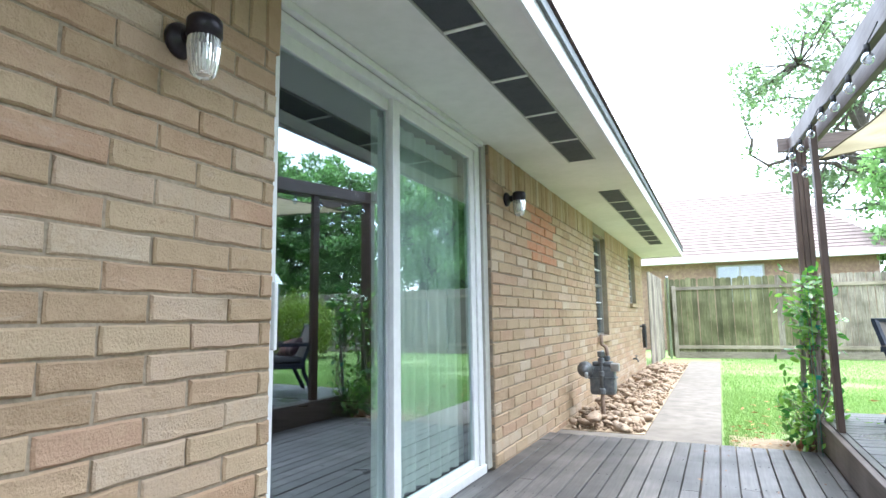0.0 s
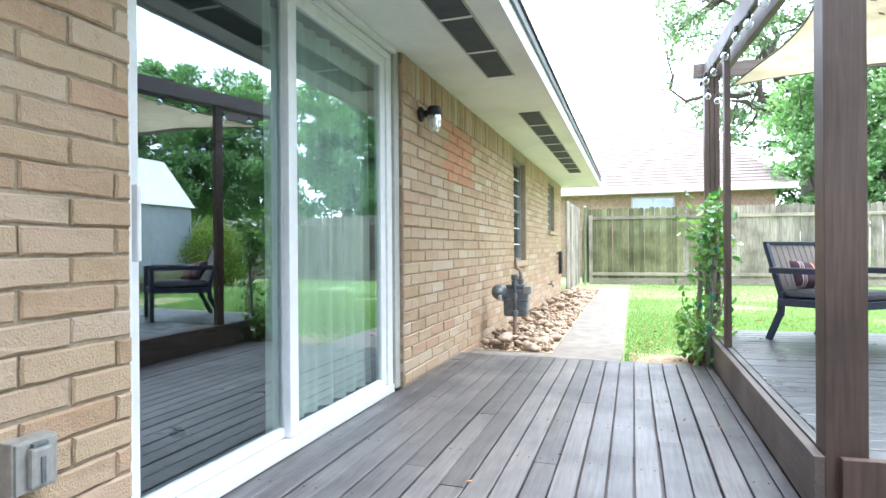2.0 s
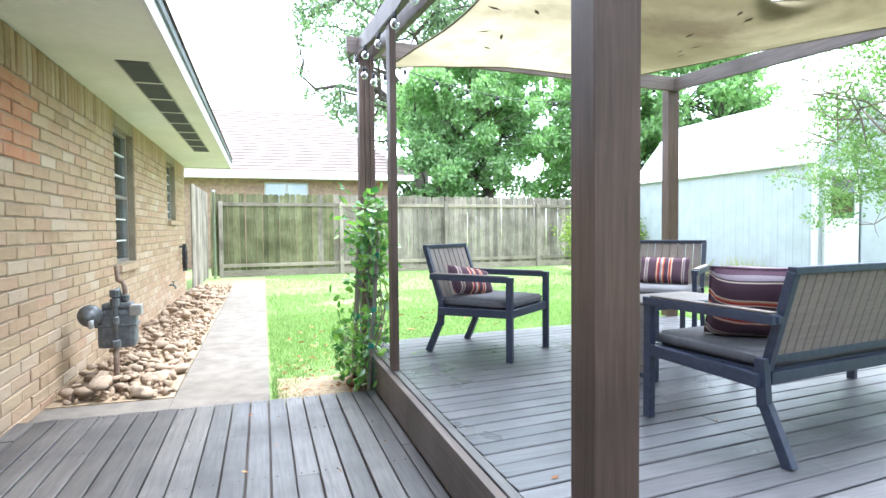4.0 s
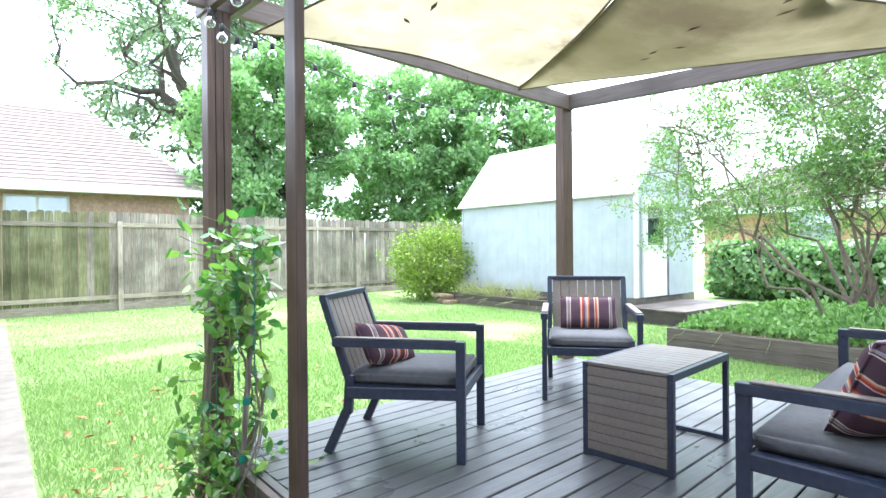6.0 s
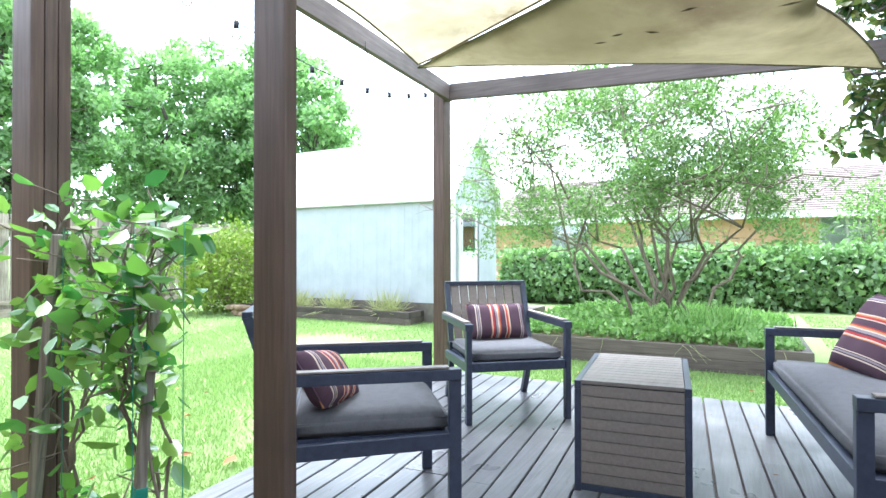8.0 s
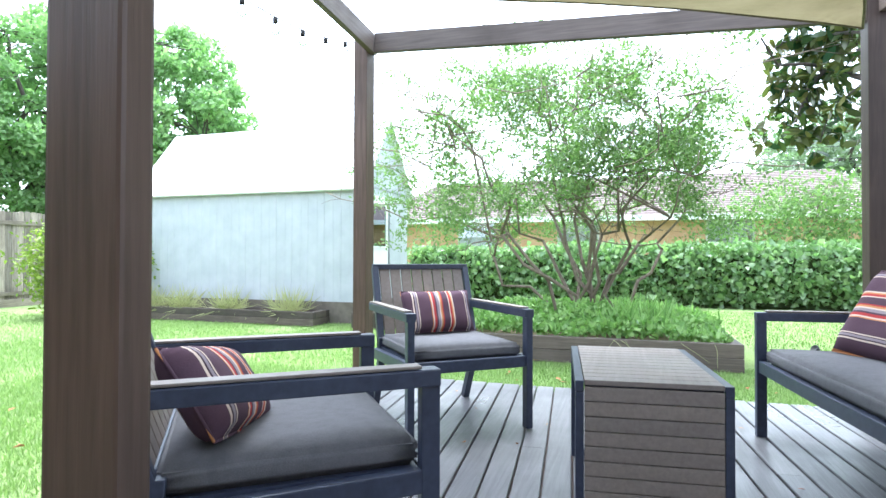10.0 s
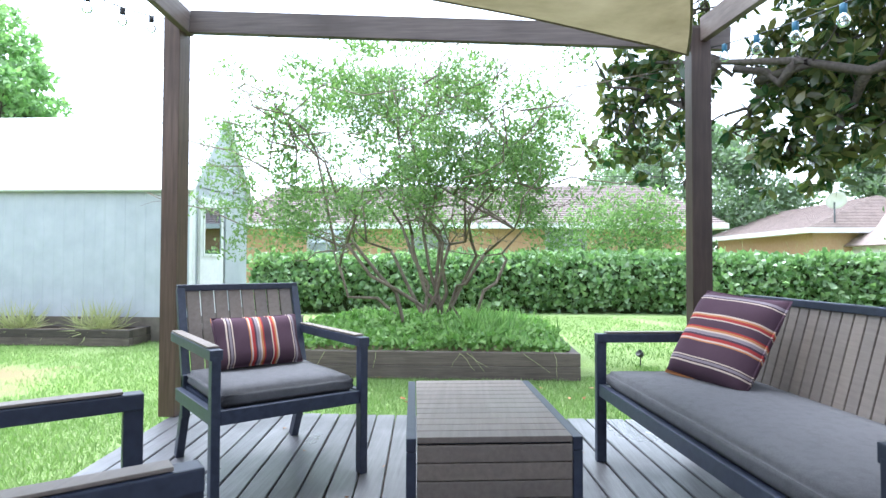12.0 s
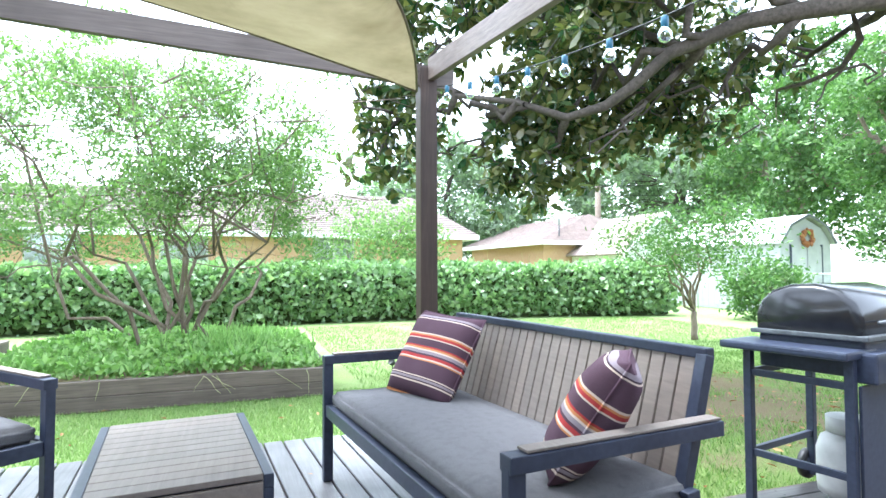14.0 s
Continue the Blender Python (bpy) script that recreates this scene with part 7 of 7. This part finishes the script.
# ---- deck boards ----
def board_mesh(length_axis):
    """Unit board: length 1, width 1, thickness 1, with eased long edges."""
    b = bmesh.new()
    c = 0.035
    sec = ((-0.5, -1.0), (0.5, -1.0), (0.5, -0.12), (0.5 - c, 0.0), (-0.5 + c, 0.0), (-0.5, -0.12))
    rings = []
    for t in (0.0, 1.0):
        rings.append([b.verts.new((s, t, z) if length_axis == "y" else (t, s, z)) for s, z in sec])
    for i in range(6):
        j = (i + 1) % 6
        b.faces.new((rings[0][i], rings[0][j], rings[1][j], rings[1][i]))
    b.faces.new(rings[0][::-1]); b.faces.new(rings[1])
    bmesh.ops.recalc_face_normals(b, faces=b.faces[:])
    me = bpy.data.meshes.new("deck_board")
    b.to_mesh(me); b.free()
    return me


my, mx = board_mesh("y"), board_mesh("x")
my.materials.append(M_DECK)
mx.materials.append(M_DECK2)
PITCH = 0.1115
nails = bmesh.new()
low_deck = thing("floor_deck", "grey stained deck of long timber boards", "deck", pose(0, 0, LOW), kind="structure")
def lay(x, y0, y1, w=PITCH):
    o = new("deck_board", my)
    o.parent = low_deck
    o.location = (x + rng.uniform(-0.001, 0.001), y0, rng.uniform(-0.0025, 0.0015))
    o.scale = (w - rng.uniform(0.006, 0.010), y1 - y0 - 0.003, 0.028)
    o.rotation_euler = (0, 0, radians(rng.uniform(-0.03, 0.03)))
x = 0.04 + PITCH / 2 - 13 * PITCH
i = 0
while x < 3.10:
    end = DECK_END if x < 0.70 else UY0 + (x - UX0) * 0.091 - 0.012
    cuts = [-4.0, rng.uniform(-1.8, 0.6), end - rng.uniform(1.2, 3.4) if i % 4 else end - 0.33, end]
    if x < 0.70 and rng.random() < 0.35:
        cuts[2:2] = []
    cuts = sorted(set(cuts))
    for a, c in zip(cuts, cuts[1:]):
        lay(x, a, c)
    for yj in [end - 0.04 - 0.61 * k for k in range(9)]:
        if yj > -0.5:
            for s in (-0.028, 0.028):
                box(nails, x + s - 0.0035, x + s + 0.0035, yj - 0.0035, yj + 0.0035, -0.002, 0.0006)
    x += PITCH
    i += 1
# a ripped board against the step
lay(0.738, 2.38, 4.1, 0.062)
lay(0.738, 4.1, DECK_END, 0.062)
tagged(part("nail_heads", nails, M_BLACK, low_deck), kind="stuff")

up_deck = thing("floor_upper_deck", "dark grey stained raised deck of timber boards", "deck", pose(0, 0, UP), kind="structure")
part("edge_board", boxed(UX0 + 0.046, UX0 + 0.086, 2.545, UY1, -0.03, 0.0, bevel=0.003), M_DECK, up_deck)
y = UY0 + 0.042 + PITCH / 2
while y < UY1 - 0.02:
    cut = rng.choice((None, 2.05, 2.9))
    start = UX0 + 0.092 if y > 2.58 else 0.952
    ends = [start, UX1] if cut is None else [start, cut, UX1]
    for a, c in zip(ends, ends[1:]):
        o = new("deck_board", mx)
        o.parent = up_deck
        o.location = (a, y + (a - UX0) * math.tan(radians(5.2)), rng.uniform(-0.002, 0.001))
        o.rotation_euler = (0, 0, radians(5.2))
        o.scale = ((c - a) / math.cos(radians(5.2)) - 0.003, PITCH - rng.uniform(0.007, 0.011), 0.028)
    y += PITCH


# ---- bricks ----
BH, BL, BJ = 0.0885, 0.30, 0.009
def brick_mesh(l, h, k, red=False):
    """A brick face proud of the mortar with worn, uneven edges; x is out of the wall, y along it."""
    r = random.Random(k)
    j = lambda s: r.uniform(-s, s)
    c = 0.006
    n = 4 if l > 0.15 else 2
    ys = [-1 + 2 * i / n for i in range(n + 1)]
    ring = [(y, -1) for y in ys] + [(1, 0)] + [(y, 1) for y in ys[::-1]] + [(-1, 0)]
    md = [(-0.007 + j(0.002), y * l / 2 + j(0.0022), z * h / 2 + j(0.0024)) for y, z in ring]
    fr = [(j(0.0022), p[1] - c * y + j(0.0015), p[2] - c * z + j(0.0015)) for p, (y, z) in zip(md, ring)]
    bk = [(-0.095, p[1], p[2]) for p in md]
    m = len(ring)
    V = fr + md + bk
    F = [tuple(range(m))]
    for a in (0, m):
        for i in range(m):
            q = (i + 1) % m
            F.append((a + i, a + m + i, a + m + q, a + q))
    return V, F


def brick_data(l, h, k, material):
    V, F = brick_mesh(l, h, k)
    me = bpy.data.meshes.new("brick")
    me.from_pydata(V, [], F)
    me.materials.append(material)
    return me


def lay_wall(owner, y0, y1, holes, limit_y, seed):
    r = random.Random(seed)
    cache = {}
    joined_v, joined_f, red_v, red_f = [], [], [], []
    n_obj = 0
    courses = int((2.20 - 0.0) / BH) + 1
    def put(yc, zc, l, h, soldier=False):
        nonlocal n_obj
        for a, b_, c, d in holes:
            if yc + l / 2 > a + 0.01 and yc - l / 2 < b_ - 0.01 and zc + h / 2 > c + 0.01 and zc - h / 2 < d - 0.01:
                return
        red = 4.74 < yc < 5.68 and 1.62 < zc < 2.20
        if limit_y[0] <= yc <= limit_y[1] and n_obj < 300:
            key = (round(l, 2), round(h, 3), r.randrange(4), red)
            if key not in cache:
                cache[key] = brick_data(l, h, hash(key[:3]) & 1023, M_BRICK_RED if red else M_BRICK)
            o = new("brick", cache[key])
            o.parent = owner
            o.location = (WALL_X + r.uniform(-0.004, 0.004), yc, zc + r.uniform(-0.002, 0.002))
            o.rotation_euler = (radians(r.uniform(-0.6, 0.6)), 0, 0)
            n_obj += 1
        else:
            V, F = brick_mesh(l, h, r.randrange(999))
            tv, tf = (red_v, red_f) if red else (joined_v, joined_f)
            k = len(tv)
            tv += [(v[0] + WALL_X, v[1] + yc, v[2] + zc) for v in V]
            tf += [tuple(i + k for i in f) for f in F]
    for c in range(-1, courses):
        z = c * BH + BH / 2
        if z + BH / 2 > 2.212:
            break
        y = y0 + (0.0 if c % 2 else -BL / 2)
        while y < y1 - 0.02:
            a, b_ = max(y, y0), min(y + BL, y1)
            for h in holes:
                if z + BH / 2 > h[2] + 0.02 and z - BH / 2 < h[3] - 0.02:
                    if a < h[0] < b_:
                        b_ = h[0]
                    elif a < h[1] < b_:
                        a = h[1]
            if b_ - a > 0.04:
                put((a + b_) / 2, z, b_ - a - BJ, BH - BJ)
            y += BL
    z0 = courses * BH - (BH if courses * BH > 2.212 else 0)
    y = y0
    while y < y1 - 0.03:
        put(y + BH / 2, (z0 + SOFFIT) / 2, BH - BJ, SOFFIT - z0 - BJ)
        y += BH
    if joined_v:
        o = mesh_from_arrays("brickwork", joined_v, joined_f, M_BRICK_J, owner)
        tagged(o, kind="stuff")
    if red_v:
        o = mesh_from_arrays("patched_brickwork", red_v, red_f, M_BRICK_RED, owner, "redder patched bricks")
        tagged(o, kind="stuff")


lay_wall(wall_near, -4.0, DOOR_Y0 + 0.004, [], (-1.35, DOOR_Y0 + 1), 3)
lay_wall(wall_far, DOOR_Y1 - 0.004, HOUSE_END, [(a, b, c - 0.08, d) for a, b, c, d in WIN], (DOOR_Y1 - 0.1, 6.85), 4)
